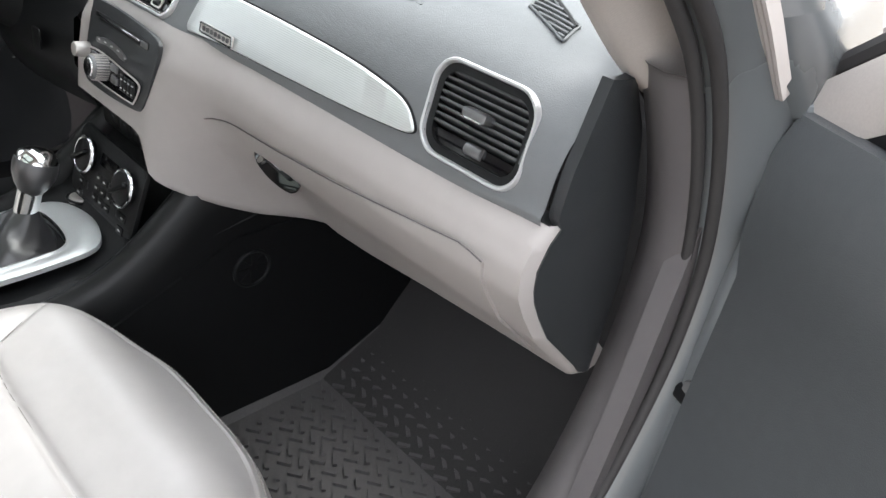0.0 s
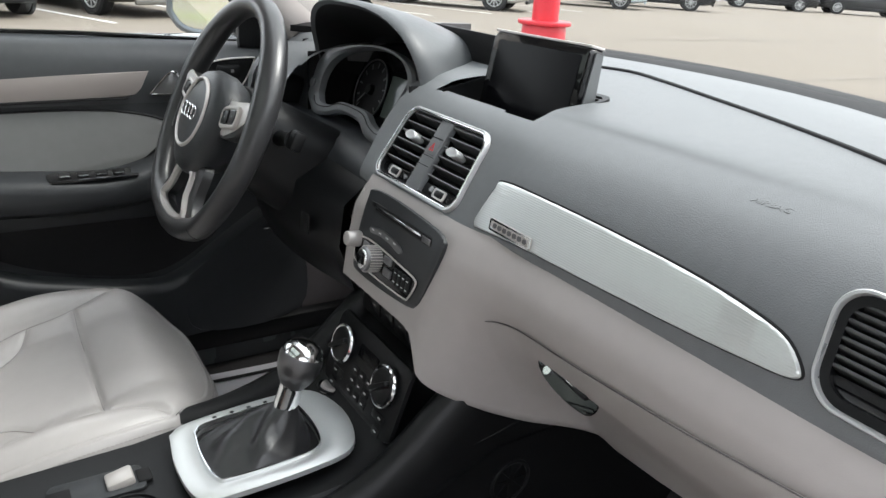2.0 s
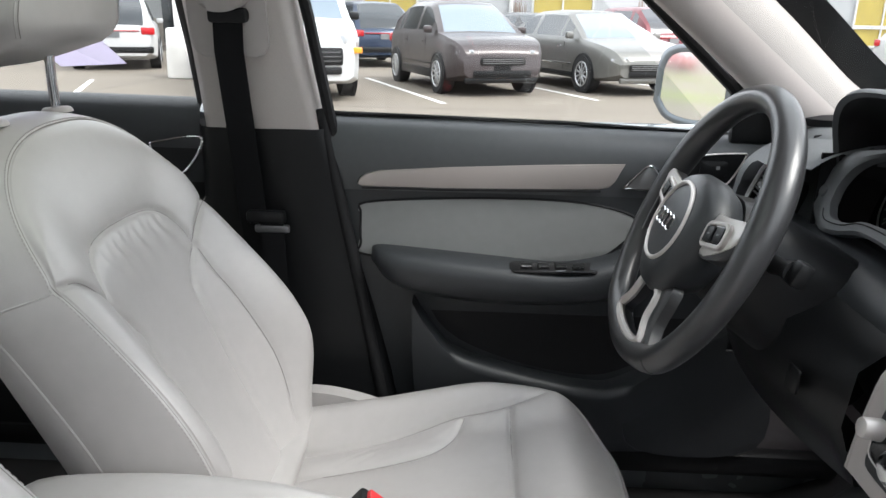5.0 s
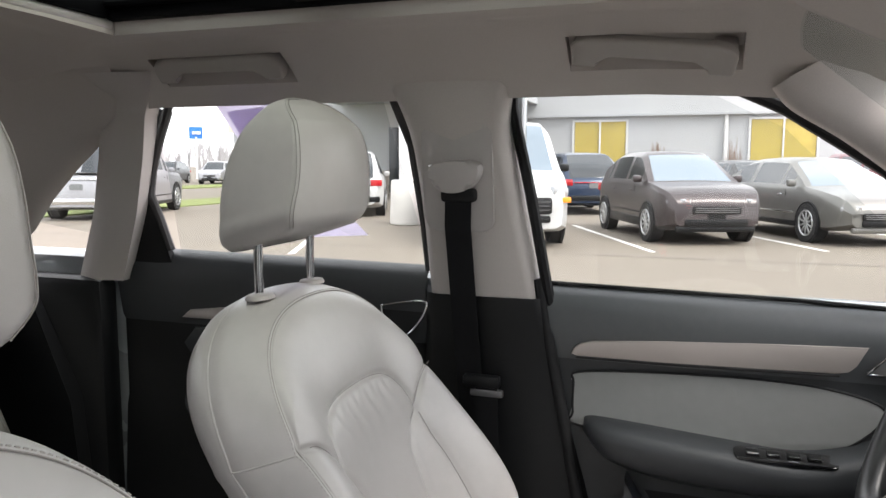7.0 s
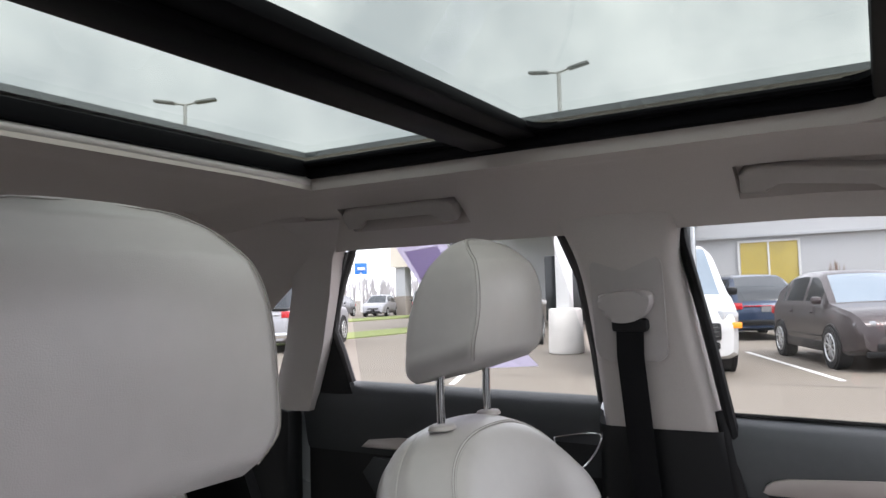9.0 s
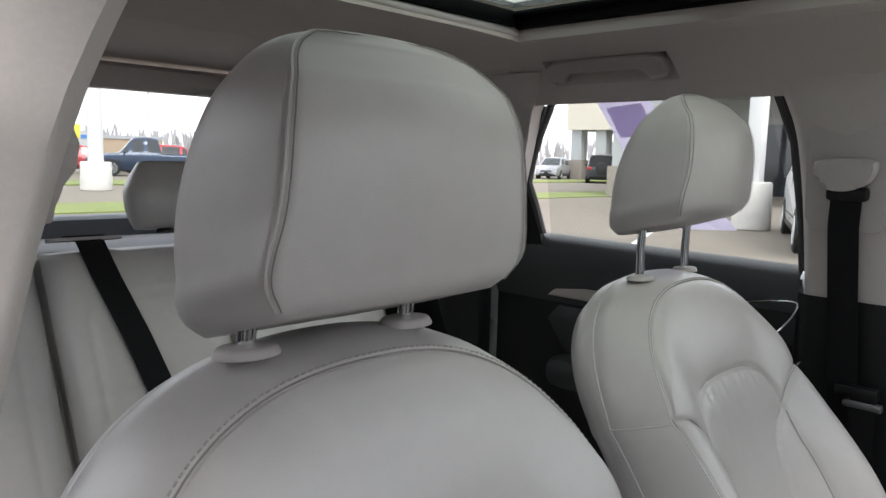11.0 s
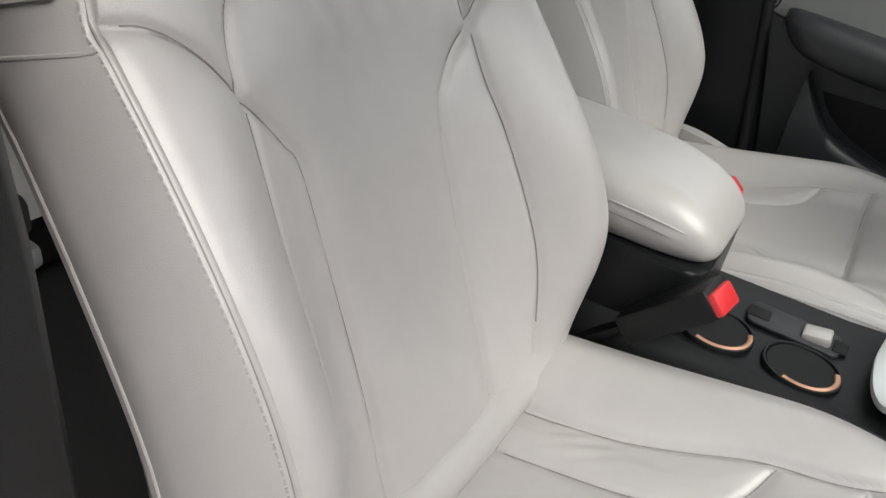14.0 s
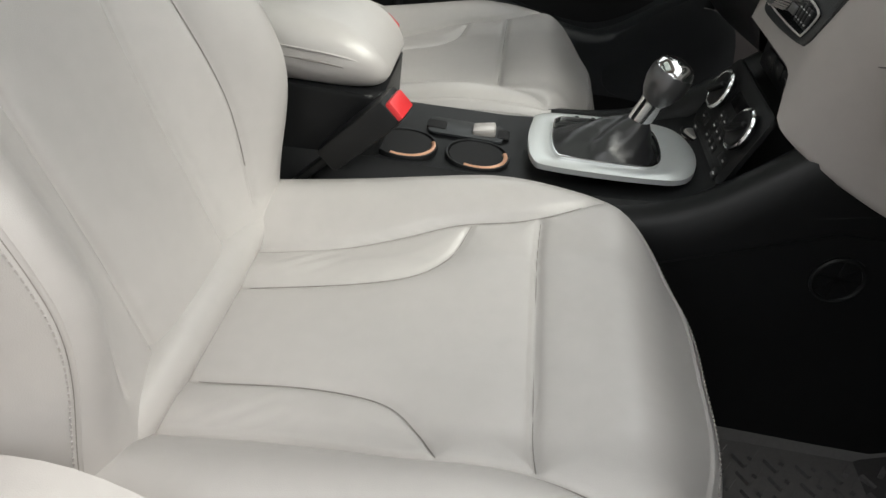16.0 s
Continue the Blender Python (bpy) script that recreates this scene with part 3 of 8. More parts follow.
structure(part("floor", box((1.50, 3.3, 0.04), pose(0, -0.45, 0.36)), CARPET), "black carpeted cabin floor", "floor")
bm = sheet([[(x, y, z) for x in (-0.74, -0.3, 0.0, 0.3, 0.74)] for y, z in ((0.62, 0.375), (0.78, 0.44), (0.92, 0.58), (0.98, 0.80), (1.0, 1.09))], (0, 0.03, -0.01))
structure(part("firewall", bm, CARPET), "black carpeted footwell front wall", "footwell")
bm = box((0.24, 1.9, 0.20), pose(0, -0.25, 0.46), 0.05)
structure(part("tunnel", bm, CARPET), "black carpeted centre tunnel", "floor")
# rubber floor mat with small raised dashes
mat_t = thing("floor_mat", "black rubber floor mat with raised dashes in the footwell", "floor mat")
bm = sheet([[(x, y, 0.388 + 0.35 * max(0, y - 0.66) + (0.012 if (x in (0.17, 0.67) or y in (0.28,)) else 0)) for x in (0.17, 0.18, 0.3, 0.42, 0.54, 0.66, 0.67)] for y in (0.28, 0.29, 0.4, 0.5, 0.6, 0.66, 0.75, 0.86)], (0, 0, -0.006))
part("mat_sheet", bm, MATRUBBER, mat_t)
bm = bmesh.new()
k = 0
for i in range(26):
    for j in range(17):
        x, y = 0.20 + 0.0275 * j + (0.0137 if i % 2 else 0), 0.31 + 0.0205 * i
        if x < 0.655:
            bmesh.ops.create_cube(bm, size=1, matrix=pose(x, y, 0.391 + 0.35 * max(0, y - 0.66), 0, 0, 35 if i % 2 else -35) @ Matrix.Diagonal((0.021, 0.006, 0.006, 1)))
tagged(part("tread_relief", bm, MATRUBBER, mat_t, smooth=False), kind="stuff")
paper = thing("paper_floor_mat", "white paper floor mat with blue print on the driver floor", "floor mat")
part("paper_sheet", sheet([[(x, y, 0.392 + 0.25 * max(0, y - 0.6) + 0.004 * math.sin(20 * x + 9 * y)) for x in np.linspace(-0.655, -0.20, 12)] for y in np.linspace(0.16, 0.76, 14)], (0, 0, -0.001)), PAPER, paper)
def mat_bar(x0, y0, x1, y1, w, mat):
    a, b = Vector((x0, y0, 0)), Vector((x1, y1, 0))
    rows = []
    d = (b - a).normalized()
    s = Vector((-d.y, d.x, 0)) * w / 2
    for i in range(9):
        p = a + (b - a) * i / 8
        rows.append([(q.x, q.y, 0.3945 + 0.25 * max(0, q.y - 0.6) + 0.004 * math.sin(20 * q.x + 9 * q.y)) for q in (p - s, p + s)])
    part("printed_bar", loft(rows), mat, paper)
for seg in ((-0.625, 0.20, -0.625, 0.70), (-0.625, 0.70, -0.24, 0.70), (-0.24, 0.70, -0.24, 0.20)):
    mat_bar(*seg, 0.012, BLACKINK)
for i in range(4):
    mat_bar(-0.50 + 0.03 * i, 0.34 + 0.02 * (i % 2), -0.50 + 0.03 * i, 0.42 - 0.01 * (i % 2), 0.017, BLUEINK)
    mat_bar(-0.38 + 0.03 * i, 0.34, -0.38 + 0.03 * i, 0.42, 0.015, BLUEINK)

for s in (-1, 1):
    bm = sheet([[(s * 0.722, 0.46, 0.38), (s * 0.722, 0.70, 0.38), (s * 0.70, 1.0, 0.40)], [(s * 0.712, 0.56, 0.80), (s * 0.712, 0.75, 0.80), (s * 0.70, 1.0, 0.80)], [(s * 0.708, 0.60, 1.10), (s * 0.708, 0.75, 1.12), (s * 0.70, 1.0, 1.12)]], (s * 0.02, 0, 0))
    structure(part("kick_panel", bm, POSTTRIM, angle=50), "black footwell side panel", "trim")
# roof lining with the opening of the sunroof
HOLE = (-0.446, 0.446, -0.885, 0.05)


def roof_z(x, y):
    ax = abs(x)
    z = 1.530 - 0.03 * max(0, ax - 0.30) - 0.10 * max(0.0, (ax - 0.46) / 0.18) ** 1.6
    z -= 0.05 * max(0, y + 0.05) + 0.16 * max(0, y - 0.10) ** 1.5 + 0.10 * max(0, -0.95 - y) ** 1.3
    # a rolled lip round the opening, with a crease outside it
    lip = float((1 - step(0.484, 0.500, ax)) * (1 - step(0.075, 0.10, y)) * step(-1.02, -0.94, y))
    z -= 0.009 * lip
    # the lining steps up in front of the hatch
    return z + 0.045 * float(step(1.245, 1.275, -y)) * float(1 - step(0.50, 0.60, ax))


RECESSES = ((-0.606, -0.546, -0.155, 0.093), (-0.606, -0.546, -0.907, -0.633), (0.546, 0.606, -0.907, -0.633))


xs = sorted({*np.linspace(-0.645, -0.446, 26).round(4).tolist(), *np.linspace(-0.446, 0.446, 20).round(4).tolist(), *np.linspace(0.446, 0.645, 26).round(4).tolist(), -0.606, -0.546, 0.546, 0.606})
ys = sorted({-0.155, 0.093, -0.907, -0.633, *np.linspace(-1.78, -0.885, 60).round(4).tolist(), *np.linspace(-0.885, 0.05, 22).round(4).tolist(), *np.linspace(0.05, 0.30, 8).round(4).tolist()})
bm = bmesh.new()
vg = {(x, y): bm.verts.new((x, y, roof_z(x, y))) for x in xs for y in ys}
for x0, x1 in zip(xs, xs[1:]):
    for y0, y1 in zip(ys, ys[1:]):
        if not any(x0 >= q[0] - 1e-6 and x1 <= q[1] + 1e-6 and y0 >= q[2] - 1e-6 and y1 <= q[3] + 1e-6 for q in (HOLE, *RECESSES)):
            bm.faces.new((vg[x0, y0], vg[x1, y0], vg[x1, y1], vg[x0, y1]))
made = bmesh.ops.extrude_face_region(bm, geom=list(bm.faces), use_keep_orig=True)
bmesh.ops.translate(bm, vec=(0, 0, 0.035), verts=[g for g in made["geom"] if isinstance(g, bmesh.types.BMVert)])
# the floors of the recesses behind the grab handles
for q in RECESSES:
    bmesh.ops.create_cube(bm, size=1, matrix=pose((q[0] + q[1]) / 2, (q[2] + q[3]) / 2, roof_z((q[0] + q[1]) / 2, (q[2] + q[3]) / 2) + 0.030, 0, math.copysign(34, q[0])) @ Matrix.Diagonal((0.085, q[3] - q[2] + 0.02, 0.004, 1)))
# rounded corners of the sunroof opening
for cx in (-1, 1):
    for cy, dy in ((HOLE[3], 1),):
        arc = [(cx * (HOLE[1] - 0.05 + 0.05 * math.sin(a)), cy - dy * 0.05 + dy * 0.05 * math.cos(a)) for a in np.linspace(0, math.pi / 2, 9)]
        lo_c = [bm.verts.new((x, y, 1.5145)) for x, y in [(cx * (HOLE[1] + 0.004), cy + dy * 0.004), *arc]]
        hi_c = [bm.verts.new((v.co.x, v.co.y, 1.562)) for v in lo_c]
        bm.faces.new(lo_c)
        for i in range(1, len(lo_c) - 1):
            bm.faces.new((lo_c[i], lo_c[i + 1], hi_c[i + 1], hi_c[i]))
structure(part("ceiling", bm, HEADLINER), "beige fabric roof lining round a panoramic sunroof", "headliner")

# outer roof skin
bm = bmesh.new()
for (x0, x1, y0, y1) in ((-0.66, -0.47, -1.85, 0.33), (0.47, 0.66, -1.85, 0.33), (-0.47, 0.47, 0.06, 0.33), (-0.47, 0.47, -1.85, -0.92)):
    box((x1 - x0, y1 - y0, 0.01), pose((x0 + x1) / 2, (y0 + y1) / 2, 1.592), bm=bm)
structure(part("roof_skin", bm, CARPAINT), "slate grey painted roof skin", "car roof")

sun_t = thing("sunroof", "panoramic glass sunroof with black frame and cross bar", "sunroof")
def ringbar(name, x0, x1, y0, y1, z, h, mat, label=""):
    return part(name, box((x1 - x0, y1 - y0, h), pose((x0 + x1) / 2, (y0 + y1) / 2, z), 0.006), mat, sun_t, label)
ringbar("side_rail", -0.464, -0.430, -0.91, 0.06, 1.553, 0.030, SUNFRAME)
ringbar("side_rail", 0.430, 0.464, -0.91, 0.06, 1.553, 0.030, SUNFRAME)
ringbar("inner_track", -0.436, -0.412, -0.90, 0.05, 1.562, 0.012, SUNFRAME)
ringbar("inner_track", 0.412, 0.436, -0.90, 0.05, 1.562, 0.012, SUNFRAME)
ringbar("front_bar", -0.43, 0.43, 0.030, 0.062, 1.553, 0.030, SUNFRAME)
ringbar("rear_bar", -0.43, 0.43, -0.915, -0.875, 1.555, 0.030, SUNFRAME)
ringbar("cross_bar", -0.43, 0.43, -0.535, -0.465, 1.556, 0.028, SUNFRAME)
ringbar("cross_bar", -0.43, 0.43, -0.465, -0.415, 1.562, 0.02, SUNFRAME)
for cx in (-1, 1):
    for cy, dy in ((0.034, 1), (-0.411, -1)):
        arc = [(cx * (0.414 - 0.035 + 0.035 * math.sin(a)), cy - dy * (0.035 - 0.035 * math.cos(a))) for a in np.linspace(0, math.pi / 2, 8)]
        part("glass_corner", prism([(cx * 0.43, cy + dy * 0.012), *arc][::-cx * dy], 0.008, pose(0, 0, 1.560)), SUNFRAME, sun_t)
part("blind_bar", tube([(-0.44, -0.893, 1.533), (0, -0.893, 1.536), (0.44, -0.893, 1.533)], 0.011, 12), SATIN, sun_t, "satin silver roller blind bar")
part("front_pane", box((0.87, 0.47, 0.005), pose(0, -0.19, 1.572)), ROOFGLASS, sun_t, "tinted glass pane")
part("rear_pane", box((0.87, 0.40, 0.005), pose(0, -0.70, 1.572)), ROOFGLASS, sun_t, "tinted glass pane")

# side structure: sills, posts and pillars
def side_structure(s):
    """s: -1 for the driver's side, 1 for the passenger's side."""
    tag = "left" if s < 0 else "right"
    bm = box((0.10, 2.3, 0.16), pose(s * 0.77, -0.35, 0.40), 0.02)
    structure(part("sill", bm, CARPAINT), "slate grey painted door sill", "sill")
    bm = box((0.05, 2.2, 0.05), pose(s * 0.715, -0.35, 0.455), 0.015)
    # taupe by the open door, black opposite: the light is in the colours
    structure(part("sill_trim", bm, POSTTRIM if s > 0 else HARDDARK), "plastic sill trim", "trim")
    # front pillar
    path = [(s * 0.672, 0.570, 1.095), (s * 0.666, 0.52, 1.128), (s * 0.655, 0.41, 1.222), (s * 0.640, 0.25, 1.347), *([(0.615, 0.10, 1.432), (0.59, -0.02, 1.475)] if s > 0 else [(-0.626, 0.165, 1.400), (-0.612, 0.135, 1.432)])]
    if s < 0:
        path = [(x, y + 0.022, z) for x, y, z in path]
    rows = []
    for p in smooth_path(path, 5):
        p = Vector(p)
        far = 0.028 if s < 0 else 0.0
        rows.append([p + Vector(q) for q in ((s * 0.030, -0.012, -0.008), (s * 0.012, -0.022, -0.016), (-s * 0.012, -0.018, -0.014), (-s * 0.026, 0.004, 0.0), (-s * 0.028, 0.034 + far, 0.022 + 0.35 * far), (s * 0.01, 0.055 + far, 0.042 + 0.35 * far), (s * 0.035, 0.03, 0.02))])
    structure(part("pillar_front", loft(rows, closed=True, caps=True), PILLAR, angle=80), "beige woven windscreen pillar trim", "pillar")
    # outer skin of the front pillar
    rows = []
    for p in smooth_path([(path[0][0], path[0][1] + 0.09, path[0][2] - 0.07), *path], 5):
        p = Vector(p) + Vector((s * 0.062, 0.045, 0.035) if s > 0 else (-0.020, 0.098, 0.058))
        k = 1.0 if s > 0 else 0.45
        rows.append([p + k * Vector(q) for q in ((s * 0.03, -0.03, -0.03), (-s * 0.02, -0.04, -0.03), (-s * 0.05, 0.05, 0.05), (s * 0.03, 0.05, 0.05))])
    structure(part("pillar_skin", loft(rows, closed=True, caps=True), CARPAINT if s > 0 else RUBBER, angle=100), "outer skin of the windscreen pillar", "pillar")


side_structure(-1)
side_structure(1)


def centre_pillar(s):
    """Beige upper trim, dark lower trim, belt guide and belt."""
    o = 0.0 if s < 0 else -0.018
    rows = []
    if s > 0:
        for z, x in ((1.070, 0.639), (1.14, 0.631), (1.21, 0.618), (1.29, 0.597), (1.34, 0.576), (1.39, 0.550), (1.44, 0.515), (1.55, 0.44)):
            rows.append([(x + 0.11, -0.43, z), (x + 0.02, -0.415, z), (x, -0.38, z), (x - 0.002, -0.29, z), (x, -0.217, z), (x + 0.010, -0.203, z), (x + 0.09, -0.195, z)])
    for z, x, ya, yb in () if s > 0 else ((1.070, 0.692, -0.418, -0.222), (1.20, 0.668, -0.423, -0.248), (1.30, 0.648, -0.430, -0.264), (1.36, 0.632, -0.438, -0.272), (1.41, 0.618, -0.454, -0.268), (1.445, 0.617, -0.474, -0.255), (1.475, 0.628, -0.505, -0.226), (1.53, 0.675, -0.56, -0.17)):
        x = s * (x + o)
        if s > 0:
            yb += 0.022
        rows.append([(x + s * 0.07, ya - 0.01, z), (x + s * 0.012, ya, z), (x, ya + 0.014, z), (x - s * 0.004, (ya + yb) / 2, z), (x, yb - 0.014, z), (x + s * 0.012, yb, z), (x + s * 0.05, yb + 0.01, z)])
    rows = [[tuple(p) for p in r] for r in zip(*[smooth_path(c, 3) for c in zip(*rows)])]
    rows.insert(0, [(p[0] + s * 0.012, p[1], p[2] - 0.003) for p in rows[0]])
    structure(part("pillar_centre", loft(rows), PILLAR, angle=50), "beige woven centre pillar trim", "pillar")
    rows = []
    if s > 0:
        for z, xf, xr in ((1.070, 0.642, 0.634), (1.02, 0.636, 0.610), (0.95, 0.633, 0.597), (0.80, 0.634, 0.592), (0.60, 0.641, 0.593), (0.44, 0.65, 0.60)):
            rows.append([(xr + 0.10, -0.60, z), (xr + 0.03, -0.59, z), (xr, -0.55, z), ((xf + xr) / 2 - 0.004, -0.33, z), (xf, -0.225, z), (xf + 0.012, -0.208, z), (xf + 0.09, -0.20, z)])
    for z, x, ya, yb in () if s > 0 else ((1.072, s * (0.690 + o), -0.425, -0.214), (0.95, s * (0.697 + o * 0.7), -0.43, -0.185), (0.80, s * 0.70, -0.44, -0.150), (0.60, s * 0.70, -0.46, -0.105), (0.44, s * 0.70, -0.50, -0.07)):
        rows.append([(x + s * 0.05, ya - 0.02, z), (x + s * 0.01, ya, z), (x, ya + 0.02, z), (x - s * 0.004, (ya + yb) / 2, z), (x, yb - 0.014, z), (x + s * 0.01, yb, z), (x + s * 0.05, yb + 0.01, z)])
    # charcoal trim drawn in the black plastic: its shade is in the colour
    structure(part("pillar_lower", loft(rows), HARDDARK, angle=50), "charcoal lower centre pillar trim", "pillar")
    bm = box((0.04, 0.15, 1.10), pose(s * 0.765, -0.335, 0.92), 0.01)
    structure(part("pillar_post", bm, CARPAINT), "slate grey painted centre post", "pillar")
    o = o if s < 0 else -0.050
    belt = thing("seat_belt", "black seat belt hanging from a beige height adjuster", "seat belt", "front seat belts")
    m = axes((s * (0.648 + o), -0.350, 1.285), (0, -s, 0), (s * -0.13, 0, 1))
    part("adjuster_plate", prism(rounded(0.125, 0.19, 0.022), 0.008, m, 0.004), BEIGE, belt, "beige adjuster plate")
    part("belt_guide", prism(curve2([(-0.045, 0.028), (0.0, 0.035), (0.045, 0.028), (0.036, -0.005), (0.0, -0.018), (-0.036, -0.008), (-0.045, 0.028)], 4)[:-1], 0.030, m @ pose(0, -0.005, 0.006), 0.010), BEIGE, belt, "beige moulded belt guide")
    part("guide_slot", box((0.062, 0.022, 0.026), m @ pose(0.004, -0.030, 0.012), 0.006), RUBBER, belt, "black slot")
    rows = []
    for z, x, yc in ((1.262, s * 0.630, -0.345), (1.20, s * 0.637, -0.348), (1.07, s * 0.662, -0.345), (0.95, s * 0.672, -0.338), (0.80, s * 0.676, -0.325), (0.55, s * 0.678, -0.30)):
        x += s * o
        rows.append([(x, yc - 0.0235, z), (x - s * 0.0008, yc, z), (x, yc + 0.0235, z)])
    part("webbing", sheet(rows, (s * 0.0016, 0, 0)), BELT, belt)
    part("latch_tongue", box((0.012, 0.060, 0.014), pose(s * (0.660 + o), -0.300, 0.905), 0.004), GUNMETAL, belt, "metal latch tongue")
    part("tongue_grip", box((0.020, 0.066, 0.022), pose(s * (0.662 + o), -0.31, 0.925), 0.005), HARDDARK, belt)
    rows = [[(s * 0.655, -0.30 - 0.02, 0.92), (s * 0.655, -0.30 + 0.02, 0.92)], [(s * 0.66, -0.31, 0.75), (s * 0.66, -0.275, 0.75)], [(s * 0.665, -0.30, 0.55), (s * 0.665, -0.26, 0.55)]]
    part("lap_webbing", sheet(rows, (s * 0.0016, 0, 0)), BELT, belt)


centre_pillar(-1)
centre_pillar(1)


def grab_handle(s, y0, y1, z, fall=0.0):
    g = thing("grab_handle", "beige folding grab handle on the roof lining", "grab handle", "grab handles")
    x = s * 0.566
    L = y1 - y0
    m = axes((x, (y0 + y1) / 2, z), (0, -s, s * fall), (-s * 0.66, 0, 0.75))
    out = [(-L / 2, 0.006), (-L / 2 + 0.010, 0.017), (-L / 2 + 0.030, 0.023), (L / 2 - 0.030, 0.023), (L / 2 - 0.010, 0.017), (L / 2, 0.006), (L / 2 - 0.001, -0.022), (L / 2 - 0.006, -0.026), (L / 2 - 0.036, -0.026), (L / 2 - 0.041, -0.020), (L / 2 - 0.046, -0.004), (L / 2 - 0.056, 0.002), (-L / 2 + 0.056, 0.002), (-L / 2 + 0.046, -0.004), (-L / 2 + 0.041, -0.020), (-L / 2 + 0.036, -0.026), (-L / 2 + 0.006, -0.026), (-L / 2 + 0.001, -0.022)]
    part("grip", prism(out, 0.018, m @ pose(0, 0, -0.004), 0.006, seg=3), GRIP, g)
    for sx in (-1, 1):
        part("foot", box((0.034, 0.036, 0.040), m @ pose(sx * (L / 2 - 0.019), -0.006, -0.016), 0.006), GRIP, g)


grab_handle(-1, -0.90, -0.64, 1.478)
grab_handle(-1, -0.148, 0.086, 1.468, 0.11)
grab_handle(1, -0.90, -0.64, 1.478)

# overhead console and sun visor at the front of the roof
oc = thing("overhead_console", "beige overhead console with reading lamps", "overhead console")
part("console_shell", prism(rounded(0.26, 0.15, 0.04), 0.022, axes((0, 0.135, 1.535), (-1, 0, 0), (0, 1, -0.12)), 0.01), HEADLINER, oc)
part("lamp_lens", prism(rounded(0.05, 0.04, 0.012), 0.003, axes((-0.07, 0.12, 1.512), (-1, 0, 0), (0, 1, -0.12)), 0.001), WHITEINK, oc)
part("lamp_lens", prism(rounded(0.05, 0.04, 0.012), 0.003, axes((0.07, 0.12, 1.512), (-1, 0, 0), (0, 1, -0.12)), 0.001), WHITEINK, oc)
VISOR = curve2([(0.245, 0.150), (0.250, 0.126), (0.272, 0.117), (0.318, 0.107), (0.345, 0.106), (0.372, 0.116), (0.402, 0.146), (0.424, 0.188), (0.450, 0.245), (0.436, 0.268), (0.40, 0.275), (0.27, 0.262), (0.250, 0.245), (0.245, 0.150)], 4)[:-1]
VISOR_IN = [(0.345 + 0.84 * (x - 0.345), 0.195 + 0.80 * (y - 0.195)) for x, y in VISOR]
for s in (-1, 1):
    vis = thing("sun_visor", "beige sun visor folded up against the roof", "sun visor", "sun visors")
    def visor_z(x, y):
        return 1.505 - 0.16 * (x - 0.34) - 0.30 * (y - 0.107)
    def visor_ring(line, lift):
        return [(s * x, y, visor_z(x, y) + lift) for x, y in line]
    mid_in = [(0.345 + 0.97 * (x - 0.345), 0.195 + 0.96 * (y - 0.195)) for x, y in VISOR]
    part("visor_board", loft([visor_ring(mid_in, 0.016), visor_ring(VISOR, 0.012), visor_ring(VISOR, 0.004), visor_ring(mid_in, 0.0)], closed=True, caps=True), BEIGE, vis, angle=60)
    part("visor_panel", loft([visor_ring(VISOR_IN, 0.002), visor_ring(VISOR_IN, -0.0015), visor_ring([(0.345 + 0.80 * (x - 0.345), 0.195 + 0.76 * (y - 0.195)) for x, y in VISOR], -0.0035)], closed=True, caps=True), PILLAR, vis, "woven visor panel", angle=30)
    part("visor_hinge", tube([(s * 0.452, 0.262, visor_z(0.452, 0.262) + 0.008), (s * 0.485, 0.255, 1.462)], 0.008, 10), BEIGE, vis)

# windscreen, side windows, rear window
def pane(name, pts, label, thick=(0.004, 0, 0), mat=WINDOW):
    w = thing(name, label, "window", kind="structure")
    part("pane", sheet(pts, thick), mat, w)
    return w


pane("window_1", [[(-0.62, 0.63, 1.10), (-0.3, 0.95, 1.105), (0, 1.03, 1.105), (0.3, 0.95, 1.105), (0.62, 0.63, 1.10)], [(-0.565, 0.12, 1.50), (-0.3, 0.26, 1.535), (0, 0.29, 1.54), (0.3, 0.26, 1.535), (0.565, 0.12, 1.50)]], "curved clear windscreen")
pane("window_2", [[(-0.735, 0.46, 1.07), (-0.735, 0.15, 1.08), (-0.735, -0.22, 1.08)], [(-0.665, 0.16, 1.36), (-0.645, 0.0, 1.44), (-0.645, -0.28, 1.455)]], "clear driver door window")
pane("window_3", [[(-0.735, -0.42, 1.08), (-0.735, -0.99, 1.09)], [(-0.645, -0.50, 1.455), (-0.645, -0.97, 1.43)]], "clear rear door window")
pane("window_4", [[(-0.62, -1.76, 1.13), (0, -1.82, 1.13), (0.62, -1.76, 1.13)], [(-0.54, -1.66, 1.44), (0, -1.70, 1.45), (0.54, -1.66, 1.44)]], "curved rear window", (0, -0.004, 0))
pane("window_5", [[(-0.73, -1.20, 1.15), (-0.70, -1.52, 1.20)], [(-0.66, -1.16, 1.40), (-0.66, -1.32, 1.36)]], "small rear quarter window")

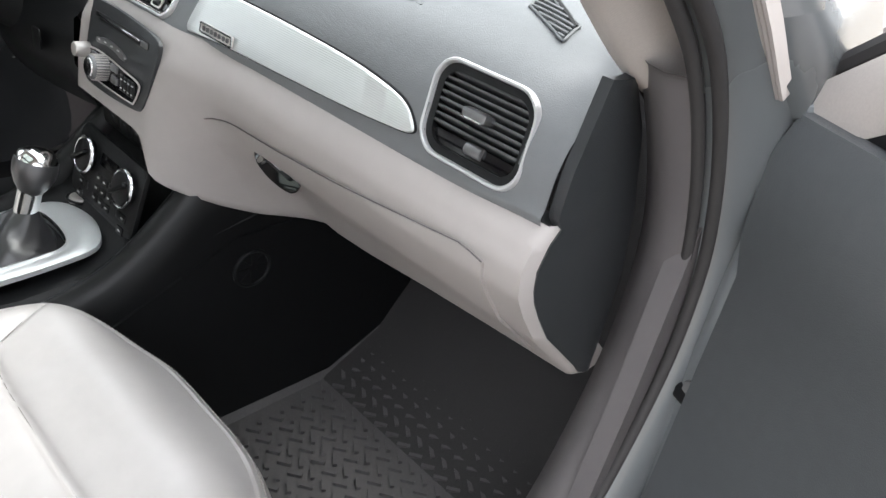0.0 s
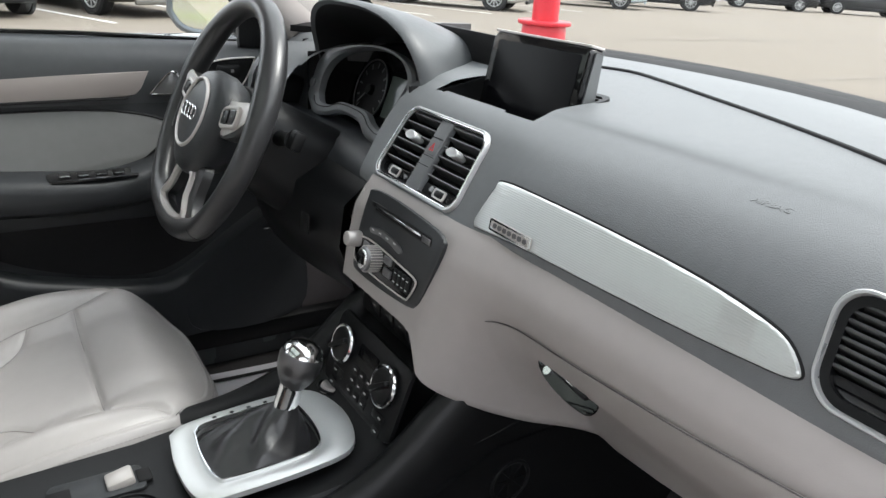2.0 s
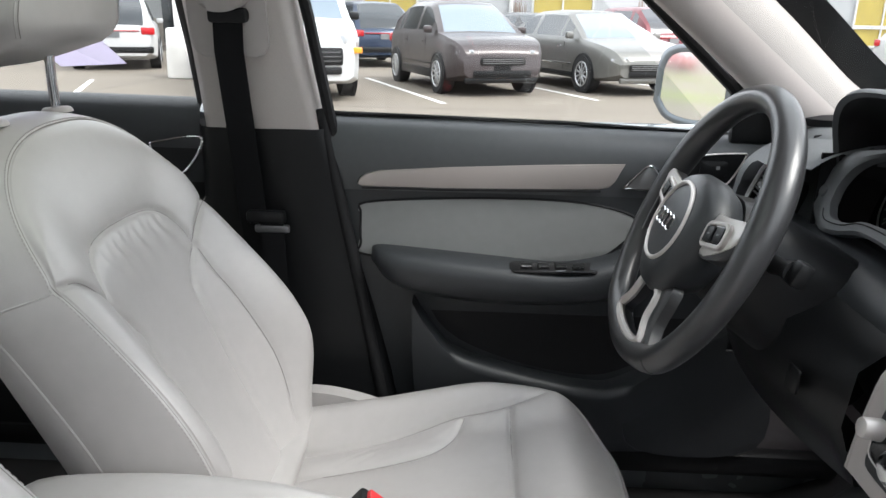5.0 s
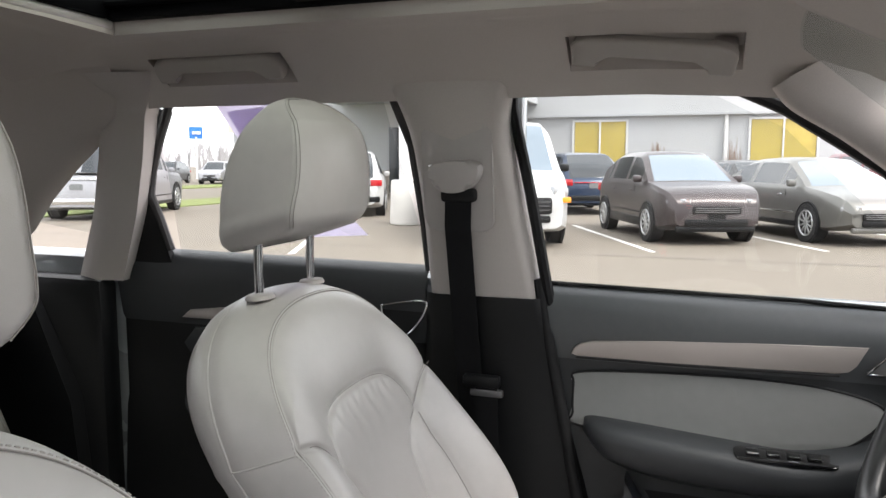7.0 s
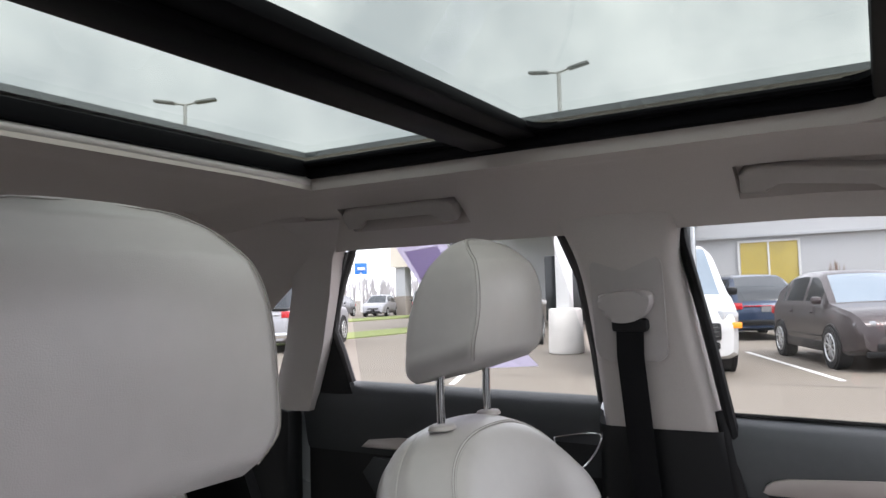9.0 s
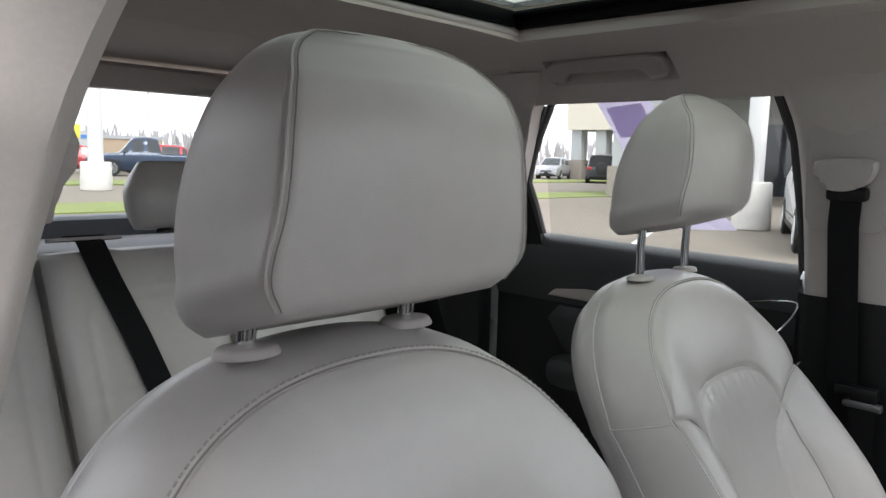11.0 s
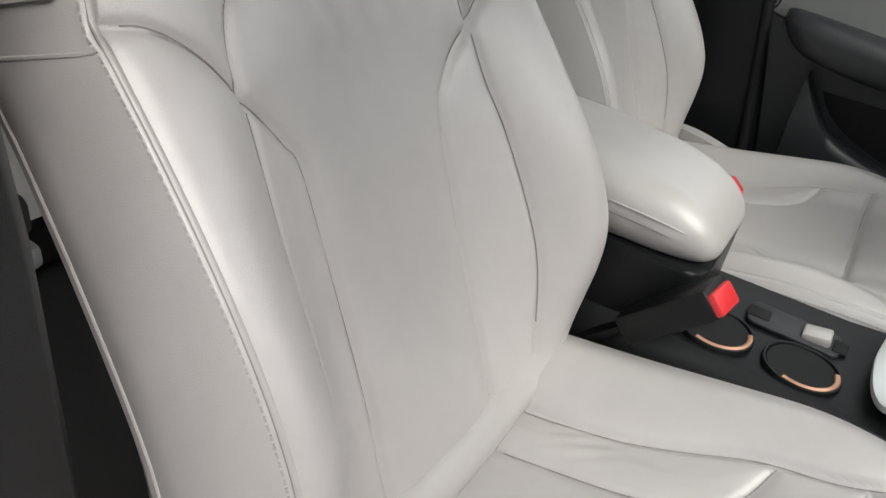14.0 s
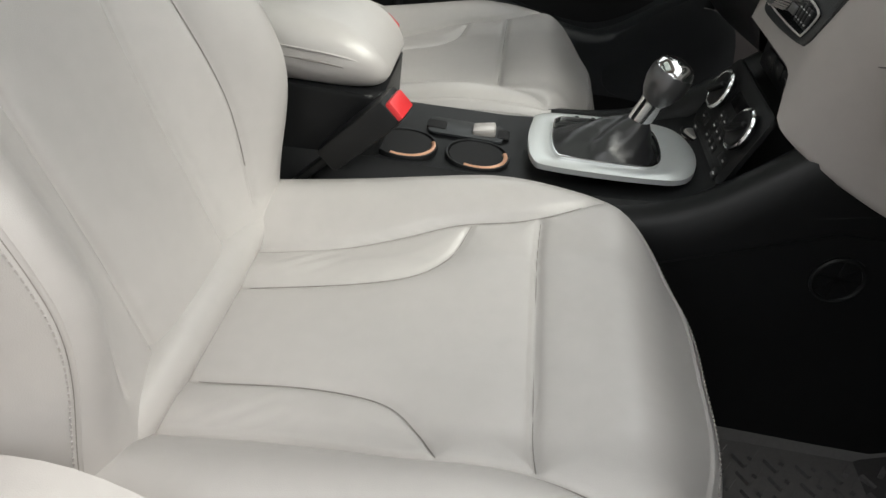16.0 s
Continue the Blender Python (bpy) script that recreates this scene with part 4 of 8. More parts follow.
# window sticker on the rear door window
def sheer(name, colour):
    """Thin paper that lets daylight through."""
    m = bpy.data.materials.new(name)
    m.use_nodes = True
    n, l = m.node_tree.nodes, m.node_tree.links
    tr = n.new("ShaderNodeBsdfTranslucent")
    tr.inputs["Color"].default_value = (*colour, 1)
    df = n["Principled BSDF"]
    df.inputs["Base Color"].default_value = (*colour, 1)
    df.inputs["Roughness"].default_value = 0.8
    mx = n.new("ShaderNodeMixShader")
    mx.inputs[0].default_value = 0.85
    l.new(df.outputs[0], mx.inputs[1])
    l.new(tr.outputs[0], mx.inputs[2])
    l.new(mx.outputs[0], n["Material Output"].inputs["Surface"])
    return m


st = thing("window_sticker", "pale lavender paper sheet taped to the rear door window", "sticker")
part("paper_sheet", sheet([[(-0.652, -0.845, 1.425), (-0.652, -0.73, 1.435)], [(-0.70, -0.72, 1.215), (-0.70, -0.60, 1.225)], [(-0.712, -0.665, 1.165), (-0.712, -0.55, 1.172)]], (-0.0006, 0, 0)), sheer("lavender_paper", (0.80, 0.76, 0.86)), st)
for i in range(3):
    part("printed_panel", sheet([[(-0.6505 - 0.017 * i, -0.815 + 0.045 * i, 1.405 - 0.075 * i), (-0.6505 - 0.017 * i, -0.735 + 0.045 * i, 1.412 - 0.075 * i)], [(-0.665 - 0.017 * i, -0.785 + 0.045 * i, 1.345 - 0.075 * i), (-0.665 - 0.017 * i, -0.705 + 0.045 * i, 1.352 - 0.075 * i)]], (-0.0005, 0, 0)), sheer("pale_violet_print", (0.70, 0.65, 0.77)), st)

# black cowl under the windscreen
bm = sheet([[(x, 1.01 - 0.405 * (abs(x) / 0.66) ** 2.3 + o, z) for x in np.linspace(-0.66, 0.66, 17)] for o, z in ((-0.075, 1.1165), (-0.05, 1.122), (0.0, 1.124), (0.02, 1.095), (0.04, 1.0))], (0, 0.01, -0.012))
structure(part("cowl", bm, RUBBER), "black cowl strip below the windscreen", "trim")
# ---------------------------------------------------------------- dashboard
dash = thing("dashboard", "two-tone dashboard, dark grey soft pad over warm grey lower panel", "dashboard")
CENTRE_VENT = axes((0.004, 0.4765, 1.031), (1, 0, 0), (0, 0.62, 1)) @ Matrix.Diagonal((0.85, 1, 1, 1))
SIDE_VENT = axes((0.566, 0.478, 1.033), (1, 0.0, -0.01), (0.01, 0.36, 1))
DRIVER_VENT = axes((-0.585, 0.488, 1.014), (1, -0.10, 0), (0, 0.36, 1))
XS = np.array(sorted({*np.linspace(-0.655, 0.655, 111).round(4).tolist(), *np.linspace(-0.12, 0.14, 80).round(4).tolist(), *np.linspace(0.50, 0.64, 40).round(4).tolist(), *np.linspace(-0.65, -0.53, 30).round(4).tolist()}))


def wind_y(x):
    return 0.955 - 0.375 * (abs(x) / 0.66) ** 2.3


def pad_row(x):
    k = float(step(0.50, 0.655, abs(x)))
    c = math.exp(-(x / 0.17) ** 4)          # the centre vents lean back
    w = wind_y(x)
    return [(x, w, 1.118 - 0.01 * k), (x, w - 0.35 * (w - 0.60), 1.121 - 0.012 * k), (x, 0.60 - 0.02 * k, 1.108 - 0.010 * k), (x, 0.555 - 0.01 * c, 1.097 - 0.008 * k), (x, 0.515, 1.080 - 0.005 * k), (x, 0.487 + 0.008 * c, 1.055), (x, 0.472 + 0.006 * c, 1.03), (x, 0.466 - 0.008 * c, 1.0), (x, 0.463 - 0.018 * c, 0.978 + 0.012 * k), (x, 0.470 - 0.018 * c, 0.968 + 0.014 * k), (x, 0.50, 0.966 + 0.014 * k)]


well = (-0.085, 0.118, 0.534, 0.644)
rows = [pad_row(x) for x in XS]
dense = []
for r in rows:
    dense.append([tuple(p) for p in smooth_path(r, 10)])
bm = loft(dense)
drop = [f for f in bm.faces if all(well[0] < v.co.x < well[1] and well[2] < v.co.y < well[3] and v.co.z > 1.08 for v in f.verts)]
for vm, w, h, r, lean in ((CENTRE_VENT, 0.214, 0.090, 0.019, None), (SIDE_VENT, 0.106, 0.075, 0.018, -0.12), (DRIVER_VENT, 0.094, 0.070, 0.016, 0.10)):
    inv = vm.inverted()
    for f in bm.faces:
        c = f.calc_center_median()
        if c.y < 0.53 and c.z < 1.09:
            q = inv @ c
            wide = w / 2 * (1 - 0.81 * (q.y + h / 2)) if lean is None else w / 2
            qx = abs(q.x) if lean is None else abs(q.x - lean * q.y)
            ex, ey = max(0.0, qx - (wide - r)), max(0.0, abs(q.y) - (h / 2 - r))
            if ex * ex + ey * ey < r * r and abs(q.z) < 0.05:
                drop.append(f)
drop += [f for f in bm.faces if -0.475 < f.calc_center_median().x < -0.135 and f.calc_center_median().y < 0.50]
def under_hood(c):
    return 0.49 < c.y < 0.68 and abs(c.x + 0.300) < 0.168 - 0.130 * (max(0.0, c.y - 0.505) / 0.24) ** 1.35


drop += [f for f in bm.faces if under_hood(f.calc_center_median())]
bmesh.ops.delete(bm, geom=list(set(drop)), context='FACES')
part("upper_pad", bm, SOFTDARK, dash, "dark grey grained soft pad", angle=60)


def pad_at(x, y):
    r = pad_row(x)[::-1]
    return float(np.interp(y, [p[1] for p in r[3:]], [p[2] for p in r[3:]]))


def low_y(x, z):
    stack = np.interp(z, [0.62, 0.70, 0.80, 0.90, 0.95, 0.975, 0.99], [0.395, 0.394, 0.402, 0.414, 0.424, 0.440, 0.452])
    gl = np.interp(z, [0.70, 0.78, 0.80, 0.866, 0.90, 0.925, 0.95, 0.972, 0.99], [0.622, 0.570, 0.555, 0.488, 0.464, 0.4495, 0.446, 0.455, 0.472])
    k = float(step(0.105, 0.235, x)) if x > 0 else float(step(0.105, 0.16, -x))
    drv = 0.44 + 0.25 * (0.985 - z)
    return (1 - k) * stack + k * (gl if x > 0 else drv)


def low_z(x):
    """The lower edge of the warm grey panel."""
    return float(np.interp(x, [0.075, 0.092, 0.105, 0.116, 0.18, 0.25, 0.32, 0.45, 0.66], [0.853, 0.849, 0.832, 0.806, 0.755, 0.728, 0.735, 0.760, 0.792]))


rows = []
for x in np.concatenate([np.linspace(-0.088, 0.25, 46), np.linspace(0.262, 0.66, 36)]):
    zb = low_z(x)
    row = [(x, low_y(x, z), z) for z in np.linspace(0.986, zb, 30)]
    row += [(x, low_y(x, zb) + 0.012, zb - 0.008), (x, low_y(x, zb) + 0.05, zb - 0.006)]
    rows.append(row)
end = [(p[0] + 0.006, p[1] + 0.014, p[2]) for p in rows[-1]]
end2 = [(p[0] + 0.007, p[1] + 0.06, p[2]) for p in rows[-1]]
part("lower_panel", loft(rows + [end, end2]), BEIGE, dash, "warm grey moulded lower panel", angle=60)

# glove box lid, its seam and handle
gb = new("glovebox")
gb.parent = dash
rows = []
for x in np.linspace(0.182, 0.622, 34):
    k = min((x - 0.182) / 0.05, 1)
    z1, z0 = float(np.interp(x, [0.182, 0.20, 0.32, 0.47, 0.60, 0.622], [0.897, 0.903, 0.911, 0.929, 0.946, 0.940])), low_z(x) + 0.010
    rows.append([(x, low_y(x, z) - 0.0035 * k, z) for z in np.linspace(z1, z0, 22)])
part("lid", sheet(rows, (0, 0.012, 0)), BEIGE, gb)
part("lid_gap", tube([(r[0][0], r[0][1] - 0.0002, r[0][2] + 0.0014) for r in rows], 0.0007, 6), POSTTRIM, gb, "dark gap above the lid")
hm = axes((0.276, low_y(0.276, 0.864) - 0.0055, 0.864), (1, 0.0, -0.12), (0.08, 0.65, 0.76)) @ Matrix.Diagonal((0.84, 1, 1, 1))
part("handle_recess", prism(curve2([(-0.058, 0.010), (-0.03, 0.017), (0.03, 0.015), (0.052, 0.004), (0.045, -0.010), (0.0, -0.013), (-0.045, -0.006), (-0.058, 0.010)], 4)[:-1], 0.003, hm, 0.001), GLOSS, gb, "black handle recess")
part("handle_lever", prism(rounded(0.072, 0.012, 0.005), 0.006, hm @ pose(0.0, 0.006, 0.001), 0.002), HARDDARK, gb, "black pull lever")
# small chrome chip that draws a glint on the lever
part("lever_glint", box((0.014, 0.0014, 0.0012), hm @ pose(0.006, 0.003, 0.0068), 0.0004), CHROME, gb)
part("lock", cyl(0.0042, 0.0055, 0.006, hm @ pose(-0.030, -0.002, 0.003), 16), CHROME, gb, "chrome lock barrel")

# dark end cap
rows = []
for z in np.linspace(0.792, 1.100, 30):
    front = low_y(0.66, z) + 0.012 if z < 0.985 else float(np.interp(z, [0.985, 1.0, 1.03, 1.055, 1.075, 1.10], [0.470, 0.470, 0.474, 0.482, 0.488, 0.496]))
    rear = max(front + 0.012, float(np.interp(z, [0.79, 0.81, 0.895, 0.97, 1.05, 1.10], [0.592, 0.598, 0.602, 0.588, 0.560, 0.526])))
    rows.append([(0.6665 + 0.005 * math.sin(math.pi * t), front + (rear - front) * t, z) for t in np.linspace(0, 1, 9)])
part("end_cap", sheet(rows, (-0.01, 0, 0)), DOORDARK, dash, "dark grey end cap", angle=60)

# silver trim strip
outline = curve2([(0.138, 0.989), (0.1345, 0.998), (0.142, 1.030), (0.153, 1.039), (0.25, 1.041), (0.38, 1.038), (0.45, 1.033), (0.487, 1.026), (0.505, 1.012), (0.504, 1.003), (0.47, 0.999), (0.40, 0.995), (0.27, 0.991), (0.138, 0.989)], 6)[:-1]


def on_pad(x, z, lift=0.0):
    c = math.exp(-(x / 0.17) ** 4)
    y = np.interp(z, [0.968, 0.978, 1.0, 1.03, 1.055, 1.08], [0.470 - 0.018 * c, 0.463 - 0.018 * c, 0.466 - 0.008 * c, 0.472 + 0.006 * c, 0.487 + 0.008 * c, 0.515])
    return (x, float(y) - lift, z)


bm = bmesh.new()
cen = [(0.32 + (x - 0.32) * 0.990, 1.015 + (z - 1.015) * 0.93) for x, z in outline]
r0 = [bm.verts.new(on_pad(x, z, -0.004)) for x, z in outline]
r1 = [bm.verts.new(on_pad(x, z, 0.0025)) for x, z in outline]
r2 = [bm.verts.new(on_pad(x, z, 0.0045)) for x, z in cen]
n = len(outline)
for a, b in ((r0, r1), (r1, r2)):
    for i in range(n):
        bm.faces.new((a[i], a[(i + 1) % n], b[(i + 1) % n], b[i]))
bmesh.ops.triangle_fill(bm, use_beauty=True, edges=[e for e in bm.edges if e.is_boundary and all(v in r2 for v in e.verts)])
trim = part("trim_strip", bm, RIBBED, dash, "finely ribbed aluminium trim strip", angle=50)
part("strip_gap", tube([on_pad(x, z, 0.0008) for x, z in outline], 0.0016, 6, closed=True), RUBBER, dash, "dark gap round the strip")
m = axes(on_pad(0.193, 0.999, 0.0044), (1, 0, 0.0), (0, 0.15, 1))
part("badge", prism(rounded(0.066, 0.0125, 0.002), 0.002, m, 0.0008), SATIN, trim, "small chrome badge")
part("badge_rim", frame_ring(rounded(0.066, 0.0125, 0.002), rounded(0.062, 0.0085, 0.001), 0.0012, m @ pose(0, 0, 0.0018)), CHROME, trim)
for i in range(7):
    part("badge_relief", prism(rounded(0.0058, 0.0052, 0.002), 0.0010, m @ pose(-0.0246 + 0.0082 * i, 0, 0.0019)), GUNMETAL, trim)
letters("AIRBAG", 0.010, axes((0.415, 0.5345, 1.0893), (1, 0, 0), (0, 1, 0.35)), GREYINK, dash, 0.0006)


def air_vent(name, w, h, m, slats, label, gloss_foot=True, skew=0.0):
    """A vent with a chrome frame, slats, an adjusting tab and a wheel at its foot."""
    v = new(name)
    v.parent = dash
    v["label"] = label
    def sk(o):
        return [(x + skew * y, y) for x, y in o]
    out, inn = sk(rounded(w, h, 0.024, 8)), sk(rounded(w - 0.0075, h - 0.0075, 0.021, 8))
    part("vent_frame", frame_ring(out, inn, 0.007, m @ pose(0, 0, -0.002), bevel=0.0016), VENTTRIM, v, "satin chrome frame")
    part("vent_box", frame_ring(inn, sk(rounded(w - 0.021, h - 0.021, 0.015, 8)), -0.050, m), HARDDARK, v)
    part("vent_back", prism(sk(rounded(w - 0.016, h - 0.016, 0.012, 6)), 0.003, m @ pose(0, 0, -0.045)), RUBBER, v)
    foot = 0.17 * h if gloss_foot else 0.0
    top = h / 2 - 0.012
    bot = -h / 2 + 0.008 + foot
    for i in range(slats):
        y = bot + 0.006 + (top - bot - 0.006) * i / (slats - 1) - 0.002
        part("slat", box((w - 0.016, 0.0028, 0.016), m @ pose(skew * y, y, -0.008, -20, 0, 0), 0.001), SLAT, v)
    if gloss_foot:
        part("vent_foot", prism(sk(rounded(w - 0.016, foot, 0.008, 4, 0, -h / 2 + 0.009 + foot / 2)), 0.004, m @ pose(0, 0, -0.008)), GLOSS, v, "black gloss foot")
        part("thumb_wheel", cyl(0.0055, 0.0055, 0.018, m @ pose(skew * (-h / 2), -h / 2 + 0.012 + foot / 2, -0.004, 0, 90, 0), 18, bevel=0.001), GUNMETAL, v, "ribbed thumb wheel")
    yt = (top + bot) / 2
    part("tab", box((0.027, 0.009, 0.018), m @ pose(skew * yt, yt, 0.001), 0.0035), GUNMETAL, v, "grey adjusting tab")
    part("tab_edge", box((0.023, 0.0018, 0.003), m @ pose(skew * yt, yt - 0.004, 0.0095), 0.0006), CHROME, v, "chrome edge")
    return v


air_vent("side_vent", 0.114, 0.083, SIDE_VENT, 8, "side air vent with chrome frame", skew=-0.12)
# twin centre vents in one frame, hazard switch between them
cvm = CENTRE_VENT
cv = new("centre_vent")
cv.parent = dash
cv["label"] = "twin centre air vents in one chrome frame"
def vent_outline(w, h, r):
    o = rounded(w, h, r, 6)
    return [(x * (1 - 0.9 * (y + h / 2) * 0.9), y) for x, y in o]
part("vent_frame", frame_ring(vent_outline(0.226, 0.102, 0.022), vent_outline(0.215, 0.091, 0.018), 0.007, cvm @ pose(0, 0, -0.003), bevel=0.0025), VENTTRIM, cv, "satin chrome frame")
part("frame_line", tube([cvm @ Vector((x, y, 0.0035)) for x, y in vent_outline(0.2175, 0.0935, 0.018)], 0.0011, 6, closed=True), CHROME, cv, "bright inner edge")
part("vent_back", prism(vent_outline(0.222, 0.096, 0.018), 0.003, cvm @ pose(0, 0, -0.048)), RUBBER, cv)
part("vent_box", frame_ring(vent_outline(0.216, 0.092, 0.018), vent_outline(0.210, 0.086, 0.015), -0.048, cvm), RUBBER, cv)


def half_width(y):
    """Half the clear width of the vents at height y."""
    return 0.5 * 0.212 * (1 - 0.81 * (y + 0.0455))


for sx in (-1, 1):
    for i in range(6):
        y = -0.0235 + 0.0125 * i
        x0, x1 = 0.017, half_width(y) - 0.001
        part("slat", box((x1 - x0, 0.0022, 0.016), cvm @ pose(sx * (x0 + x1) / 2, y, -0.008, -20, 0, 0), 0.0008), SLAT, cv)
        # thin bright strip drawn for the sky's reflection along each slat
        part("slat_glint", box((x1 - x0, 0.0014, 0.0010), cvm @ pose(sx * (x0 + x1) / 2, y + 0.0026, -0.0006)), GUNMETAL, cv, "bright strip for the glint on a slat")
    tab = [(-0.0135, -0.001), (-0.010, 0.0045), (0.0, 0.0062), (0.010, 0.0045), (0.0135, -0.001), (0.008, -0.0045), (-0.008, -0.0045)]
    part("tab", prism(curve2([*tab, tab[0]], 4)[:-1], 0.016, cvm @ pose(sx * 0.056, 0.012, -0.006), 0.002), VENTTRIM, cv, "satin silver adjusting tab")
    y = -0.0365
    x0, x1 = 0.017, half_width(y) - 0.002
    part("vent_foot", box((x1 - x0, 0.0145, 0.004), cvm @ pose(sx * (x0 + x1) / 2, y, -0.006), 0.002), GLOSS, cv)
    part("thumb_wheel", cyl(0.0055, 0.0055, 0.018, cvm @ pose(sx * 0.062, y, -0.005, 0, 90, 0), 18, bevel=0.001), HARDDARK, cv, "ribbed thumb wheel")
    part("wheel_frame", frame_ring(rounded(0.028, 0.012, 0.003), rounded(0.021, 0.008, 0.002), 0.002, cvm @ pose(sx * 0.062, y, -0.003)), SATIN, cv)
part("centre_bar", prism([(-0.0165, -0.045), (0.0165, -0.045), (0.0155, 0.045), (-0.0155, 0.045)], 0.008, cvm @ pose(0, 0, -0.006), 0.002), SOFTDARK, cv)
hz = part("hazard_switch", box((0.026, 0.020, 0.002), cvm @ pose(0, 0.010, 0.002), 0.001), SOFTDARK, cv, "hazard switch with a red triangle")
part("triangle", frame_ring([(-0.0055, -0.005), (0.0055, -0.005), (0, 0.0055)], [(-0.0030, -0.0034), (0.0030, -0.0034), (0, 0.0026)], 0.0006, cvm @ pose(0, 0.010, 0.003)), RED, cv, "red triangle")
for yy in (-0.002, 0.022, -0.014):
    part("key_gap", box((0.027, 0.0008, 0.0006), cvm @ pose(0, yy, 0.0021)), RUBBER, cv)

# groove between the pad and the ledge below the windscreen, its shadow drawn as a dark tube
GROOVE = smooth_path([(x, float(np.interp(abs(x), [0, 0.218, 0.353, 0.463, 0.543, 0.63], [0.812, 0.744, 0.696, 0.648, 0.601, 0.535])), 0) for x in np.linspace(-0.60, 0.57, 15)], 4)
part("pad_groove", tube([(p.x, p.y, pad_at(p.x, p.y) + 0.001) for p in GROOVE], 0.0032, 8), RUBBER, dash, "dark groove along the pad")
# windscreen demister grille with slats, flush with the pad
sp = new("demister_grille")
sp.parent = dash
GL0, GL1, GR0, GR1 = Vector((0.515, 0.584, 0)), Vector((0.503, 0.618, 0)), Vector((0.576, 0.556, 0)), Vector((0.571, 0.584, 0))


def on_grille(u, v, lift):
    p = GL0.lerp(GL1, v).lerp(GR0.lerp(GR1, v), u)
    return (p.x, p.y, pad_at(p.x, p.y) + lift)


part("grille_base", sheet([[on_grille(u, v, 0.0016) for u in np.linspace(0, 1, 7)] for v in np.linspace(0, 1, 7)], (0, 0, -0.004)), RUBBER, sp)
rim = [on_grille(u, 0, 0.0016) for u in np.linspace(0, 1, 6)] + [on_grille(1, v, 0.0016) for v in (0.4, 0.8, 1.0)] + [on_grille(u, 1, 0.0016) for u in np.linspace(0.9, 0, 6)] + [on_grille(0, v, 0.0016) for v in (0.6, 0.3)]
part("grille_rim", tube(smooth_path([*rim, rim[0]], 3)[:-1], 0.0016, 8, closed=True), DOORUPPER, sp)
for i in range(7):
    v0 = -0.58 + 0.22 * i
    ua, ub = max(0.03, (0.05 - v0) / 0.75), min(0.97, (0.95 - v0) / 0.75)
    part("grille_slat", tube([on_grille(u, v0 + 0.75 * u, 0.0022) for u in np.linspace(ua, ub, 6)], 0.0016, 6), SOFTDARK, sp)

# pop-up screen standing in its well
scn = thing("display_screen", "black pop-up screen, switched off, standing in its well", "screen")
part("well", frame_ring(rounded(0.211, 0.118, 0.012, 4), rounded(0.197, 0.104, 0.008, 4), -0.05, pose(0.0165, 0.589, 1.1025, 12.5, 0, 0)), HARDDARK, scn)
part("well_floor", box((0.205, 0.112, 0.004), pose(0.0165, 0.595, 1.052, 12.5, 0, 0)), GLOSS, scn)
sm = axes((0.016, 0.606, 1.115), (0.985, 0.05, 0.0), (0, 0.20, 1))
part("housing", prism(rounded(0.172, 0.112, 0.008), 0.022, sm @ pose(0, 0, -0.022), 0.004), GLOSS, scn)
part("screen_glass", prism(rounded(0.150, 0.086, 0.003), 0.001, sm @ pose(0, 0.002, 0.0)), SCREENBLACK, scn)
part("top_edge", box((0.172, 0.003, 0.024), sm @ pose(0, 0.056, -0.011), 0.001), SATIN, scn)
part("side_arm", prism([(0.0, -0.054), (0.026, -0.056), (0.012, 0.050), (0.0, 0.050)], 0.005, sm @ pose(0.083, 0, -0.008, 0, 90, 0)), SOFTDARK, scn, "dark grey side arm")
part("arm_edge", box((0.003, 0.004, 0.034), sm @ pose(0.090, -0.052, -0.020), 0.001), CHROME, scn, "chrome foot edge")

# radio and climate panels in the centre stack
def on_stack(x, z, lift=0.0):
    return Vector((x, low_y(0.0, z) - lift, z))


part("stack_side", sheet([[(-0.088, low_y(-0.088, z) - 0.0005, z), (-0.096, low_y(-0.088, z) + 0.010, z), (-0.104, low_y(-0.088, z) + 0.05, z)] for z in np.linspace(0.985, 0.853, 10)], (0.004, 0, 0)), BEIGE, dash, "warm grey flank of the centre stack")
# local x is the place across the car, local y the height above 0.925
rm = axes((0.0, on_stack(0, 0.925, 0.002).y, 0.925), (1, 0, 0), (0, 0.16, 1))
radio = new("radio_panel")
radio.parent = dash
plate = [(-0.050, 0.050), (-0.040, 0.057), (0.020, 0.059), (0.105, 0.054), (0.124, 0.048), (0.127, 0.036), (0.108, -0.024), (0.096, -0.042), (0.082, -0.047), (0.010, -0.053), (-0.050, -0.053), (-0.060, -0.046), (-0.060, 0.0)]
part("face_plate", prism(curve2([*plate, plate[0]], 3)[:-1], 0.005, rm @ pose(0, 0, -0.0045), 0.002), DOORDARK, radio, "dark grey radio face plate")
part("slot_surround", prism(rounded(0.136, 0.011, 0.004, 4, 0.037, 0.038), 0.0016, rm @ pose(0, 0, 0.0), 0.0005), HARDDARK, radio)
part("disc_slot", box((0.110, 0.0026, 0.003), rm @ pose(0.030, 0.0395, 0.0022), 0.0008), CHROME, radio, "chrome-edged disc slot")
part("slot_gap", box((0.108, 0.0028, 0.0012), rm @ pose(0.030, 0.0362, 0.0018)), RUBBER, radio)
part("eject_key", box((0.017, 0.007, 0.0016), rm @ pose(0.096, 0.0375, 0.0022), 0.0006), GUNMETAL, radio)
part("slot_key", box((0.010, 0.006, 0.0016), rm @ pose(-0.031, 0.0405, 0.0022), 0.0006), HARDDARK, radio)
